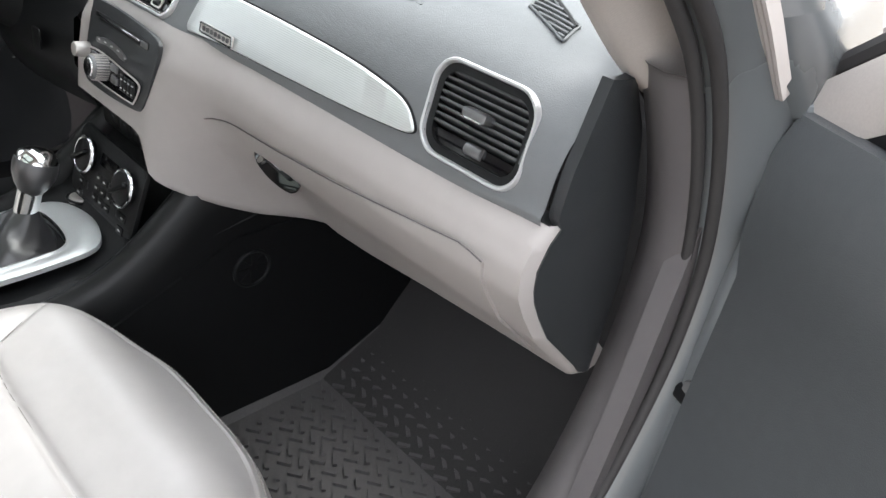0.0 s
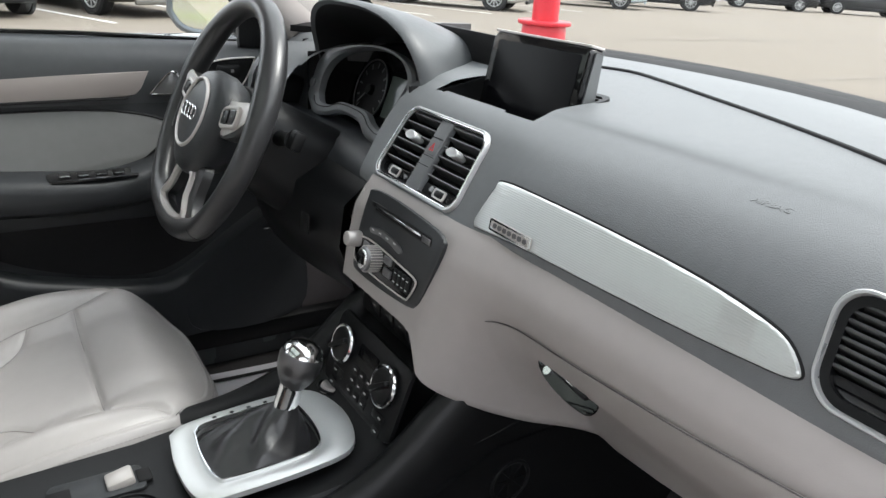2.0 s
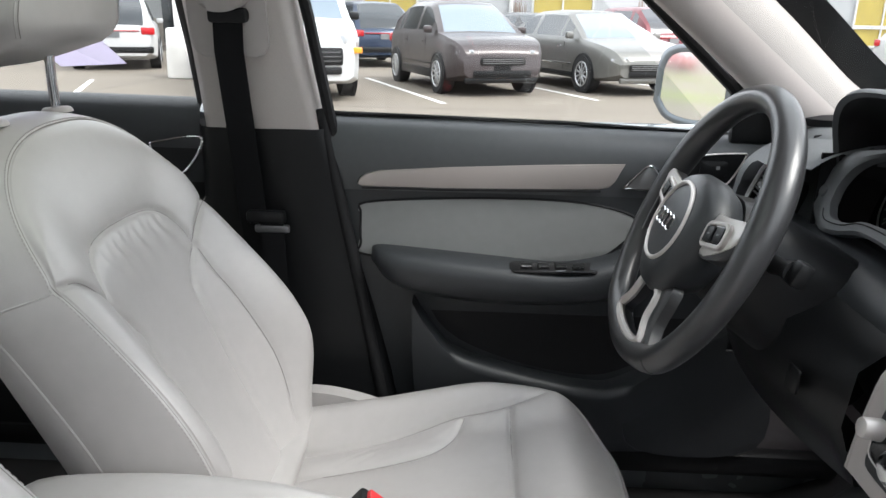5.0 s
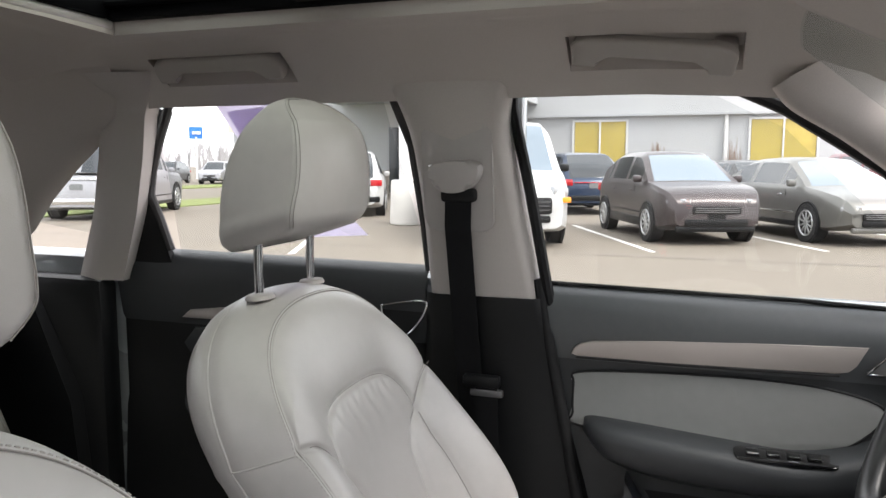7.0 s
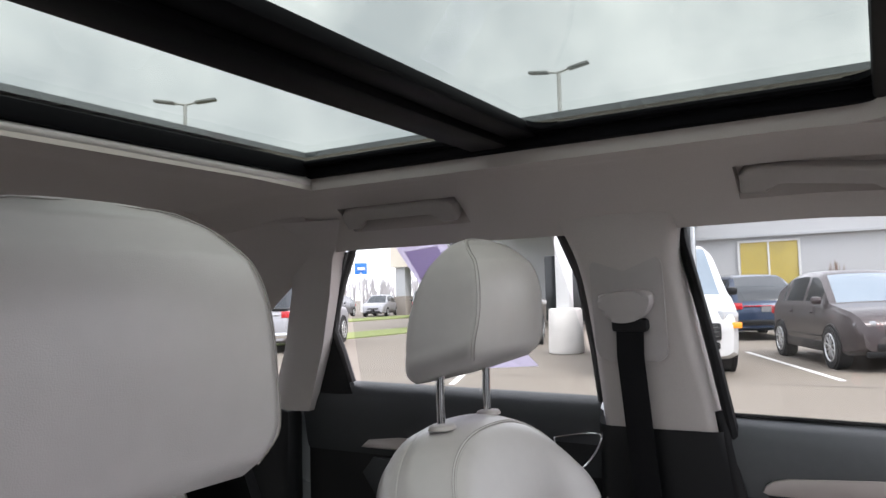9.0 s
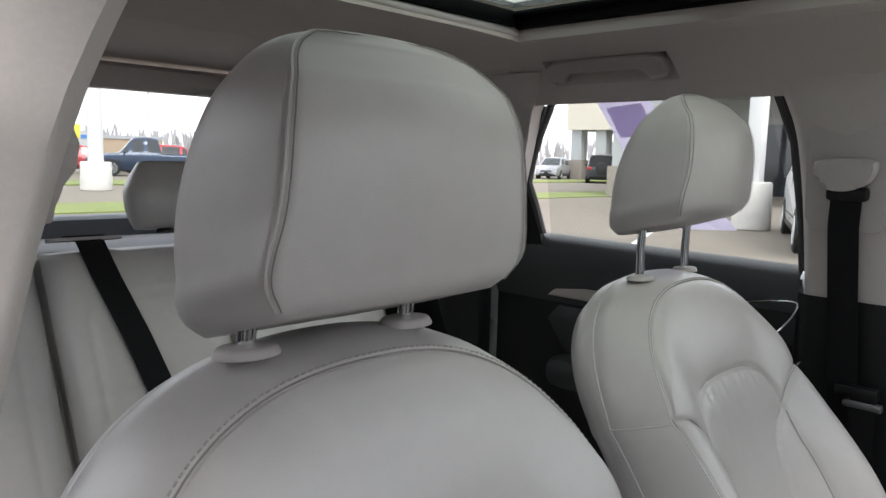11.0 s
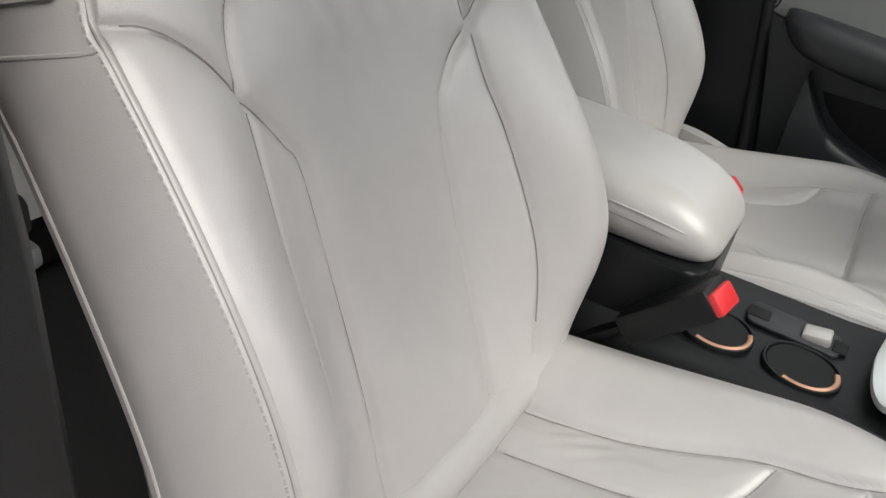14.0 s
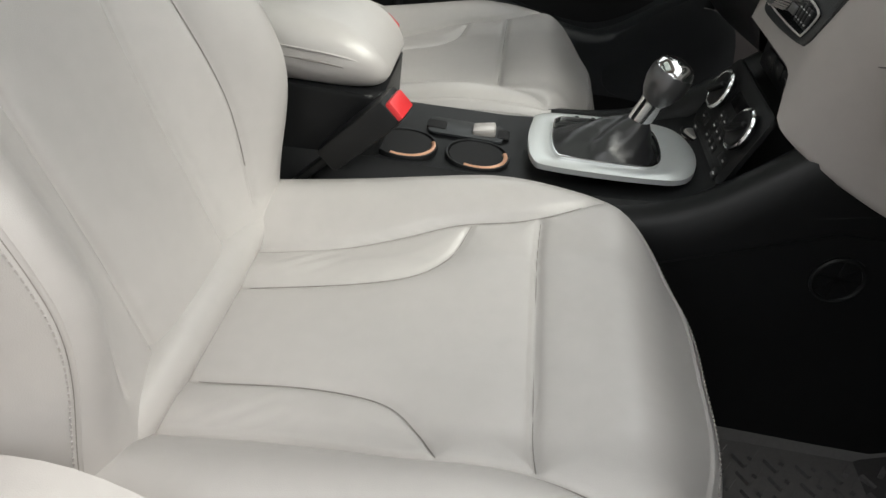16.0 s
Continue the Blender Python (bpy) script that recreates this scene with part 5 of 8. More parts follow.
band = curve2([(-0.056, -0.010), (-0.030, -0.004), (0.010, -0.004), (0.052, -0.007), (0.088, -0.010), (0.094, -0.017), (0.084, -0.036), (0.072, -0.040), (0.0, -0.042), (-0.048, -0.040), (-0.057, -0.030), (-0.056, -0.010)], 4)[:-1]
part("key_band", prism(band, 0.003, rm @ pose(0, 0, 0.0005), 0.001), GLOSS, radio, "black gloss key band")
part("key_band_rim", tube([rm @ Vector((x, y, 0.0030)) for x, y in band], 0.0012, 6, closed=True), SATIN, radio, "silver edge of the key band")
arch_k = [(-0.028, 0.012), (0.0, 0.017), (0.030, 0.015), (0.050, 0.010), (0.048, 0.004), (0.026, 0.008), (0.0, 0.009), (-0.024, 0.006)]
part("silver_keys", prism(curve2([*arch_k, arch_k[0]], 3)[:-1], 0.004, rm @ pose(0, 0, 0.0), 0.0012), GUNMETAL, radio, "silver arched keys")
for x in (-0.018, 0.0, 0.018, 0.036):
    part("key_mark", box((0.006, 0.0018, 0.0004), rm @ pose(x, 0.0115 + 0.001 * (x > -0.01), 0.0042)), WHITEINK, radio)
part("main_knob", cyl(0.0165, 0.0148, 0.022, rm @ pose(0.002, -0.019, 0.013), 40, bevel=0.003), GUNMETAL, radio, "silver rotary knob")
bm = bmesh.new()
for i in range(28):
    a = 2 * math.pi * i / 28
    bmesh.ops.create_cube(bm, size=1, matrix=rm @ pose(0.002 + 0.0160 * math.cos(a), -0.019 + 0.0160 * math.sin(a), 0.012, 0, 0, math.degrees(a)) @ Matrix.Diagonal((0.0012, 0.0018, 0.016, 1)))
tagged(part("knob_grip", bm, SATIN, radio, "ribbed knob grip", smooth=False), kind="stuff")
part("knob_cap", cyl(0.0125, 0.0115, 0.002, rm @ pose(0.002, -0.019, 0.0245), 28, bevel=0.0006), CHROME, radio)
part("volume_knob", cyl(0.0105, 0.0092, 0.020, rm @ pose(-0.052, -0.012, 0.011), 28, bevel=0.002), SATIN, radio, "silver volume knob")
for x, y, w, h in ((0.030, -0.0115, 0.018, 0.009), (0.033, -0.0255, 0.018, 0.010), (-0.026, -0.0115, 0.014, 0.009), (-0.026, -0.0265, 0.014, 0.010)):
    part("soft_key", box((w, h, 0.004), rm @ pose(x, y, 0.0045), 0.0015), GUNMETAL, radio, "silver soft key")
for i in range(4):
    x = 0.051 + 0.0095 * i
    part("radio_key", box((0.0085, 0.020, 0.002), rm @ pose(x, -0.023, 0.0038), 0.0008), HARDDARK, radio)
    part("key_mark", box((0.004, 0.0014, 0.0004), rm @ pose(x, -0.018, 0.0050)), WHITEINK, radio)
    part("key_mark", box((0.004, 0.0014, 0.0004), rm @ pose(x, -0.029, 0.0050)), WHITEINK, radio)

clm = axes((0.012, 0.392, 0.748), (1, 0, 0), (0, 0.33, 1)) @ Matrix.Diagonal((0.88, 0.88, 1, 1))
clim = new("climate_panel")
clim.parent = dash
part("face_plate", prism(rounded(0.214, 0.112, 0.012, 5, 0, 0.011), 0.006, clm @ pose(0, 0, -0.004), 0.003), HARDDARK, clim, "dark climate control plate")
part("upper_slot", box((0.206, 0.040, 0.004), clm @ pose(0, 0.092, -0.020, 18, 0, 0), 0.001), HARDDARK, clim, "row of black switches")
for i in range(4):
    part("rocker_key", box((0.036, 0.024, 0.004), clm @ pose(-0.060 + 0.040 * i, 0.092, -0.017, 18, 0, 0), 0.002), HARDDARK, clim)
    part("key_mark", box((0.007, 0.0018, 0.0005), clm @ pose(-0.060 + 0.040 * i, 0.094, -0.0145, 18, 0, 0)), GREYINK, clim)
for sx in (-1, 1):
    k = clm @ pose(sx * 0.066, 0.024, 0.0)
    part("dial_ring", tube([k @ Vector((0.0275 * math.cos(a), 0.0275 * math.sin(a), 0.010)) for a in np.linspace(0, 2 * math.pi, 36)[:-1]], 0.0026, 8, closed=True), CHROME, clim, "chrome dial ring")
    part("dial", cyl(0.026, 0.025, 0.016, k @ pose(0, 0, 0.006), 32, bevel=0.002), HARDDARK, clim, "black climate dial")
    part("dial_blade", box((0.046, 0.008, 0.010), k @ pose(0, 0, 0.016, 0, 0, 35), 0.003), HARDDARK, clim)
    for i in range(3):
        part("climate_key", box((0.020, 0.013, 0.003), clm @ pose(sx * 0.072 - sx * 0.012 * (i == 2), -0.022 - 0.020 * (i % 2), 0.002), 0.0015), HARDDARK, clim)
        part("key_mark", box((0.007, 0.002, 0.0005), clm @ pose(sx * 0.072, -0.022 - 0.020 * (i % 2), 0.0038)), WHITEINK, clim)
for i in range(3):
    for j in range(3):
        part("climate_key", box((0.017, 0.012, 0.003), clm @ pose(-0.021 + 0.021 * i, 0.004 - 0.0165 * j, 0.002), 0.0015), HARDDARK, clim)
        part("key_mark", box((0.006, 0.002, 0.0005), clm @ pose(-0.021 + 0.021 * i, 0.004 - 0.0165 * j, 0.0038)), WHITEINK, clim)
part("display_strip", box((0.056, 0.020, 0.002), clm @ pose(0, 0.034, 0.002), 0.001), SCREENBLACK, clim)

# instrument hood, cluster and driver's side of the dashboard
hood = []
for k in np.linspace(0, 1, 13):
    y = 0.505 + 0.24 * k
    w = 0.182 - 0.132 * k ** 1.35
    top = 1.187 - 0.071 * k ** 1.5
    arc = []
    for a in np.linspace(0, math.pi, 25):
        c, s = math.cos(a), math.sin(a)
        arc.append((-0.300 - w * math.copysign(abs(c) ** 0.7, c), y + 0.035 * (1 - s ** 0.8) * (1 - k), 1.075 + (top - 1.075) * abs(s) ** 0.62))
    hood.append(arc)
lip = [[(-0.300 + (p[0] + 0.300) * 0.985, p[1] - 0.005, 1.072 + (p[2] - 1.075) * 0.985) for p in hood[0]]]
inner = [[(-0.300 + (p[0] + 0.300) * 0.955, p[1] + 0.001, 1.070 + (p[2] - 1.075) * 0.955) for p in hood[0]]]
deep = [[(-0.302 + (p[0] + 0.302) * 0.86, p[1] + 0.10, 1.040 + (p[2] - 1.075) * 0.80) for p in hood[0]]]
part("instrument_hood", loft([hood[-1 - i] for i in range(13)] + lip + inner), DOORUPPER, dash, "dark grey instrument hood", angle=60)
# inner face split off and blackened, the hood's own shade as colour
part("hood_underside", loft(inner + deep), RUBBER, dash, "underside of the hood, blackened for its shade", angle=60)
part("recess_back", box((0.36, 0.004, 0.18), pose(-0.305, 0.662, 1.065)), RUBBER, dash, "black back of the cluster recess")
clu = thing("instrument_cluster", "instrument cluster with round dials under the hood", "instrument cluster")
cm = axes((-0.315, 0.600, 1.035), (1, 0, 0), (0, 0.35, 1))
part("bezel", prism(curve2([(-0.15, -0.055), (-0.155, 0.02), (-0.11, 0.075), (0, 0.09), (0.11, 0.075), (0.155, 0.02), (0.15, -0.055), (0, -0.075), (-0.15, -0.055)], 4)[:-1], 0.004, cm @ pose(0, 0, -0.006)), GLOSS, clu)
for sx in (-1, 1):
    d = cm @ pose(sx * 0.078, 0.0, 0.002)
    part("dial_ring", tube([d @ Vector((0.052 * math.cos(a), 0.052 * math.sin(a), 0.004)) for a in np.linspace(0, 2 * math.pi, 36)[:-1]], 0.0013, 8, closed=True), GUNMETAL, clu, "dark metal dial ring")
    part("dial_face", cyl(0.050, 0.050, 0.003, d, 32), RUBBER, clu)
    for i in range(11):
        a = radians(225 - 27 * i)
        part("dial_mark", box((0.009, 0.0022, 0.0008), d @ pose(0.042 * math.cos(a), 0.042 * math.sin(a), 0.002, 0, 0, math.degrees(a))), GREYINK, clu)
    part("needle_hub", cyl(0.010, 0.009, 0.008, d @ pose(0, 0, 0.005), 20), HARDDARK, clu)
    part("needle", box((0.034, 0.002, 0.001), d @ pose(-0.014, -0.014, 0.007, 0, 0, 45)), GREYINK, clu)
part("trip_display", box((0.052, 0.070, 0.002), cm @ pose(0, 0.0, 0.001), 0.001), DISPLAY, clu, "grey trip display")
# grey surround round the cluster, and its recess
part("recess_floor", sheet([[(x, y, 0.975 + 0.01 * k) for x in np.linspace(-0.48, -0.125, 9)] for k, y in ((0, 0.505), (1, 0.68))], (0, 0, -0.004)), HARDDARK, dash, "black floor of the cluster recess")
ring_in = curve2([(-0.131, -0.040), (-0.134, -0.011), (-0.114, 0.019), (-0.064, 0.041), (0.002, 0.053), (0.06, 0.054), (0.11, 0.045), (0.140, 0.020), (0.145, -0.020), (0.133, -0.044), (0.106, -0.057), (0.075, -0.052), (0.045, -0.040), (-0.03, -0.040), (-0.070, -0.052), (-0.112, -0.055), (-0.131, -0.040)], 4)[:-1]
ring_out = curve2([(-0.172, -0.052), (-0.178, -0.011), (-0.146, 0.030), (-0.072, 0.048), (0.002, 0.058), (0.065, 0.059), (0.118, 0.050), (0.158, 0.028), (0.165, -0.022), (0.152, -0.060), (0.106, -0.077), (0.065, -0.072), (0.035, -0.058), (-0.03, -0.058), (-0.075, -0.070), (-0.125, -0.076), (-0.172, -0.052)], 4)[:-1]
rg = axes((-0.315, 0.5327, 1.0665), (1, 0, 0), (0, 0.35, 1))
part("cluster_surround", frame_ring(ring_out, ring_in, 0.016, rg @ pose(0, 0, -0.016), bevel=0.004), SOFTDARK, dash, "grey surround round the cluster")
part("side_wing", sheet([[(x, y, z) for x in np.linspace(-0.655, -0.462, 9)] for y, z in ((0.60, 1.108), (0.57, 1.104), (0.551, 1.088), (0.541, 1.06), (0.533, 1.03), (0.524, 1.0), (0.518, 0.975))], (0, 0.004, 0)), SOFTDARK, dash, "grey panel between the cluster and the vent")
part("surround_seam", tube([rg @ Vector((x * 1.04, y * 1.10, 0.0005)) for x, y in ring_in[36:]], 0.0008, 6), RUBBER, dash)
for x in (-0.478, -0.124):
    part("recess_side", box((0.004, 0.15, 0.12), pose(x, 0.592, 1.03)), RUBBER, dash, "black side of the cluster recess")
rows = []
for x in np.linspace(-0.655, -0.125, 22):
    rows.append([(x, 0.55, 0.988), (x, 0.50, 0.992), (x, 0.482, 0.986), (x, 0.462, 0.965), (x, 0.462, 0.93), (x, 0.50, 0.86), (x, 0.55, 0.78), (x, 0.60, 0.74), (x, 0.66, 0.74)])
part("knee_panel", loft(rows), DOORDARK, dash, "dark lower panel on the driver's side", angle=60)
air_vent("driver_vent", 0.105, 0.080, DRIVER_VENT, 7, "driver side air vent with chrome frame", skew=0.1)
part("dimmer_key", cyl(0.008, 0.008, 0.004, axes((-0.468, 0.522, 1.040), (1, 0, 0), (0, 0.35, 1)), 16, bevel=0.001), SOFTDARK, dash)

# ---------------------------------------------------------------- steering wheel and column
TILT_W = 24
wheel = thing("steering_wheel", "black leather steering wheel with silver spokes trim", "steering wheel", at=pose(-0.357, 0.318, 1.008, 90 - TILT_W, 0, 0))
# local: x right, y up the wheel, z toward the driver
R = 0.178


def rim_point(a):
    c, s = math.cos(a), math.sin(a)
    flat = 0.012 * step(-0.75, -1.0, s) if s < -0.75 else 0.0
    return (R * c, R * s + float(flat), 0.0)


path = [rim_point(a) for a in np.linspace(0, 2 * math.pi, 73)[:-1]]
rad = []
for i in range(72):
    a = 2 * math.pi * i / 72
    rad.append(0.0170 + 0.0022 * (math.exp(-((math.degrees(a) % 360 - 30) / 22) ** 2) + math.exp(-((math.degrees(a) % 360 - 150) / 22) ** 2)))
part("rim", tube(path, rad, 16, closed=True), DARKLEATHER, wheel, "worn black leather rim")
for a0 in (0.09, math.pi - 0.09, math.radians(62), math.radians(118), math.radians(232), math.radians(308)):
    p, q = Vector(rim_point(a0 - 0.01)), Vector(rim_point(a0 + 0.01))
    part("rim_seam", tube([p, q], 0.0169, 16), HARDDARK, wheel)
for a0, a1 in ((math.radians(160), math.radians(196)), (math.radians(-16), math.radians(20))):
    bm = bmesh.new()
    for a in np.linspace(a0, a1, 26):
        p = Vector(rim_point(a)) * ((R - 0.0155) / R)
        bmesh.ops.create_cube(bm, size=1, matrix=pose(p.x, p.y, 0.006, 0, 0, math.degrees(a) + 24) @ Matrix.Diagonal((0.0016, 0.008, 0.0016, 1)))
    tagged(part("rim_stitching", bm, GREYINK, wheel, "grey lacing inside the rim", smooth=False), kind="stuff")
rows = []
for z, r in ((-0.035, 0.066), (-0.01, 0.080), (0.012, 0.082), (0.024, 0.075), (0.031, 0.056), (0.034, 0.030), (0.035, 0.004)):
    rows.append([(r * math.cos(a) * (1.02 if math.sin(a) > 0 else 1.0), r * math.sin(a) * (0.86 if math.sin(a) > 0 else 1.08), z) for a in np.linspace(0, 2 * math.pi, 41)[:-1]])
part("airbag_cover", loft(rows, closed=True, caps=True), DOORDARK, wheel, "black airbag cover", angle=60)
part("emblem_ring", tube([(0.052 * math.cos(a), 0.052 * math.sin(a) * 0.98, 0.0318) for a in np.linspace(0, 2 * math.pi, 41)[:-1]], 0.0030, 8, closed=True), SATIN, wheel, "silver ring round the emblem")
for i in range(4):
    part("emblem_loop", tube([(-0.0225 + 0.015 * i + 0.0095 * math.cos(a), 0.0095 * math.sin(a), 0.0365) for a in np.linspace(0, 2 * math.pi, 25)[:-1]], 0.0014, 6, closed=True), CHROME, wheel, "chrome loop")
def spoke(pts, name, mat, z0, z1, label=""):
    part(name, prism(curve2([*pts, pts[0]], 3)[:-1], z1 - z0, pose(0, 0, z0), 0.005), mat, wheel, label)
for sx in (-1, 1):
    spoke([(sx * 0.060, 0.030), (sx * 0.105, 0.038), (sx * 0.165, 0.050), (sx * 0.170, 0.018), (sx * 0.110, -0.008), (sx * 0.062, -0.010)], "spoke", DARKLEATHER, -0.010, 0.010)
    spoke([(sx * 0.072, 0.040), (sx * 0.110, 0.044), (sx * 0.156, 0.050), (sx * 0.160, 0.030), (sx * 0.112, -0.002), (sx * 0.074, -0.008)], "spoke_trim", SATIN, 0.0085, 0.0115, "satin silver spoke trim")
    km_ = pose(sx * 0.106, 0.020, 0.010, 0, 0, sx * 12)
    part("key_pod", prism(rounded(0.058, 0.030, 0.010), 0.006, km_, 0.002), GLOSS, wheel, "black key pod")
    part("pod_rim", frame_ring(rounded(0.060, 0.032, 0.011), rounded(0.049, 0.021, 0.007), 0.0075, km_, bevel=0.0015), SATIN, wheel, "silver pod rim")
    for kx in (-0.013, 0.013):
        part("spoke_key", box((0.020, 0.018, 0.003), km_ @ pose(kx, 0, 0.0065), 0.001), HARDDARK, wheel)
        part("key_mark", box((0.007, 0.002, 0.0006), km_ @ pose(kx, 0, 0.0081)), GREYINK, wheel)
low_out = curve2([(-0.052, -0.058), (0.052, -0.058), (0.066, -0.115), (0.092, -0.154), (0.045, -0.174), (-0.045, -0.174), (-0.092, -0.154), (-0.066, -0.115), (-0.052, -0.058)], 4)[:-1]
low_in = [(x * 0.62, -0.116 + (y + 0.116) * 0.58) for x, y in low_out]
part("lower_spoke", frame_ring(low_out, low_in, 0.018, pose(0, 0, -0.010), bevel=0.004), DARKLEATHER, wheel, "black lower spoke")
part("spoke_rim", tube([(x * 1.06, -0.116 + (y + 0.116) * 1.06, 0.0080) for x, y in low_in], 0.0062, 8, closed=True), SATIN, wheel, "silver edge of the lower spoke")
col = thing("steering_column", "black steering column shroud with stalks", "steering column")
wm = pose(-0.357, 0.318, 1.008, 90 - TILT_W, 0, 0)
rows = []
for z, w, h, dy in ((-0.028, 0.066, 0.062, 0), (-0.06, 0.078, 0.070, -0.004), (-0.10, 0.085, 0.075, -0.012), (-0.16, 0.095, 0.080, -0.02), (-0.24, 0.105, 0.085, -0.03)):
    o = rounded(2 * w, 2 * h, 0.05, 6)
    rows.append([wm @ Vector((x, y + dy, z)) for x, y in o])
part("shroud", loft(rows, closed=True, caps=True), HARDDARK, col)
for sx in (-1, 1):
    p = [wm @ Vector((sx * 0.075, 0.015, -0.075)), wm @ Vector((sx * 0.11, 0.02, -0.07)), wm @ Vector((sx * 0.155, 0.026, -0.062))]
    part("stalk", tube(p, [0.012, 0.009, 0.014], 14), HARDDARK, col, "black control stalk")
    part("stalk_end", box((0.022, 0.028, 0.018), wm @ pose(sx * 0.162, 0.027, -0.061), 0.005), HARDDARK, col)
# knee bolster with a small square cover, below the column
rows = []
for x in np.linspace(-0.545, -0.132, 17):
    k = math.sin(math.pi * (x + 0.56) / 0.44)
    rows.append([(x, 0.468, 0.965), (x, 0.43 - 0.02 * k, 0.93), (x, 0.425 - 0.03 * k, 0.87), (x, 0.45 - 0.03 * k, 0.80), (x, 0.50, 0.755 + 0.05 * (1 - k)), (x, 0.56, 0.75 + 0.05 * (1 - k))])
part("knee_bolster", loft(rows), HARDDARK, col, "black knee bolster", angle=60)
part("small_cover", prism(rounded(0.026, 0.030, 0.004), 0.002, axes((-0.205, 0.402, 0.885), (1, 0.05, 0), (0, 0.05, 1)), 0.0008), HARDDARK, col, "small square cover")

# pedals deep in the driver's footwell
ped = thing("pedals", "black rubber pedals in the driver footwell", "pedals")
part("brake_pedal", box((0.09, 0.012, 0.06), pose(-0.36, 0.80, 0.56, -30, 0, 0), 0.005), RUBBER, ped)
part("accelerator", box((0.05, 0.012, 0.17), pose(-0.24, 0.80, 0.52, -30, 0, 0), 0.005), RUBBER, ped)
part("pedal_arm", tube([(-0.36, 0.81, 0.58), (-0.36, 0.86, 0.80)], 0.008, 8), HARDDARK, ped)

# ---------------------------------------------------------------- centre console
con = thing("centre_console", "black centre console with cup holders", "centre console")
rows = []
for y, zt, wt, wb in ((-0.42, 0.655, 0.075, 0.10), (-0.02, 0.665, 0.095, 0.115), (0.13, 0.668, 0.098, 0.122), (0.24, 0.672, 0.112, 0.135), (0.33, 0.684, 0.120, 0.148), (0.38, 0.700, 0.122, 0.155), (0.42, 0.735, 0.122, 0.160), (0.46, 0.770, 0.122, 0.162), (0.60, 0.80, 0.122, 0.165), (0.90, 0.80, 0.122, 0.165)):
    rows.append([(-wb - 0.008, y, 0.40), (-wb, y, 0.52), (-wb + 0.002, y, zt - 0.05), (-wt - 0.004, y, zt - 0.012), (-wt + 0.008, y, zt), (-wt + 0.03, y, zt - 0.004), (0, y, zt - 0.005), (wt - 0.03, y, zt - 0.004), (wt - 0.008, y, zt), (wt + 0.004, y, zt - 0.012), (wb - 0.002, y, zt - 0.05), (wb, y, 0.52), (wb + 0.008, y, 0.40)])
part("console_body", loft(rows), HARDDARK, con, angle=40)
for sx in (-1, 1):
    rows = []
    for y, z in ((0.17, 0.668), (0.26, 0.678), (0.33, 0.700), (0.38, 0.735), (0.42, 0.772), (0.46, 0.806), (0.52, 0.835), (0.60, 0.85)):
        rows.append([(sx * 0.160, y, z - 0.16), (sx * 0.160, y, z - 0.060), (sx * 0.152, y, z - 0.018), (sx * 0.140, y, z - 0.002), (sx * 0.128, y, z), (sx * 0.117, y, z - 0.008), (sx * 0.112, y, z - 0.04)])
    rows = [[tuple(p) for p in r] for r in zip(*[smooth_path(c, 4) for c in zip(*rows)])]
    part("console_wing", loft(rows), HARDDARK, con, "black flank rising to the dashboard", angle=60)
# cup holders with lit copper rings; flat black floors carry the wells' shade
for cy in (0.008, 0.100):
    part("cup_well", frame_ring(rounded(0.078, 0.082, 0.037, 8, 0.040, cy), rounded(0.070, 0.074, 0.033, 8, 0.040, cy), 0.008, pose(0, 0, 0.661), bevel=0.002), HARDDARK, con)
    part("cup_floor", cyl(0.036, 0.036, 0.004, pose(0.040, cy, 0.665), 28), RUBBER, con)
    part("cup_ring", tube([(0.040 + 0.0345 * math.cos(a), cy + 0.036 * math.sin(a), 0.6672) for a in np.linspace(-0.4, 1.9, 20)], 0.0032, 8), COPPER, con, "peach metal ring")
part("parking_brake_plate", prism(rounded(0.046, 0.10, 0.008), 0.003, pose(-0.028, 0.080, 0.664), 0.001), DOORDARK, con)
part("parking_brake_key", box((0.026, 0.030, 0.012), pose(-0.027, 0.104, 0.670, 12, 0, 0), 0.003), SATIN, con, "silver parking brake key")
part("key_slot", box((0.022, 0.026, 0.004), pose(-0.027, 0.040, 0.667), 0.002), RUBBER, con, "small empty slot")
part("key_slot", box((0.024, 0.016, 0.004), pose(-0.027, 0.130, 0.667), 0.002), RUBBER, con)
# gear gate
gate_out = curve2([(-0.062, 0.168), (0.0, 0.161), (0.062, 0.168), (0.077, 0.195), (0.080, 0.30), (0.066, 0.355), (0.0, 0.374), (-0.066, 0.355), (-0.080, 0.30), (-0.077, 0.195), (-0.062, 0.168)], 5)[:-1]
gate_in = curve2([(-0.045, 0.196), (0.0, 0.192), (0.045, 0.196), (0.056, 0.212), (0.058, 0.285), (0.048, 0.318), (0.0, 0.326), (-0.048, 0.318), (-0.058, 0.285), (-0.056, 0.212), (-0.045, 0.196)], 5)[:-1]
gear = thing("gear_lever", "gear lever with black leather boot in a silver surround", "gear lever")
gm = pose(0, 0, 0.671, 3, 0, 0)
part("surround", frame_ring(gate_out, gate_in, 0.010, gm @ pose(0, 0, 0.0), bevel=0.003), SILVER, gear, "satin aluminium surround")
part("gate_rim", frame_ring([(x * 1.04, 0.259 + (y - 0.259) * 1.03) for x, y in gate_in], gate_in, 0.013, gm, bevel=0.002), CHROME, gear)
part("gate_floor", prism(gate_in, 0.003, gm @ pose(0, 0, -0.002)), RUBBER, gear)
base_z, top = 0.684, Vector((0.006, 0.292, 0.738))
rows = []
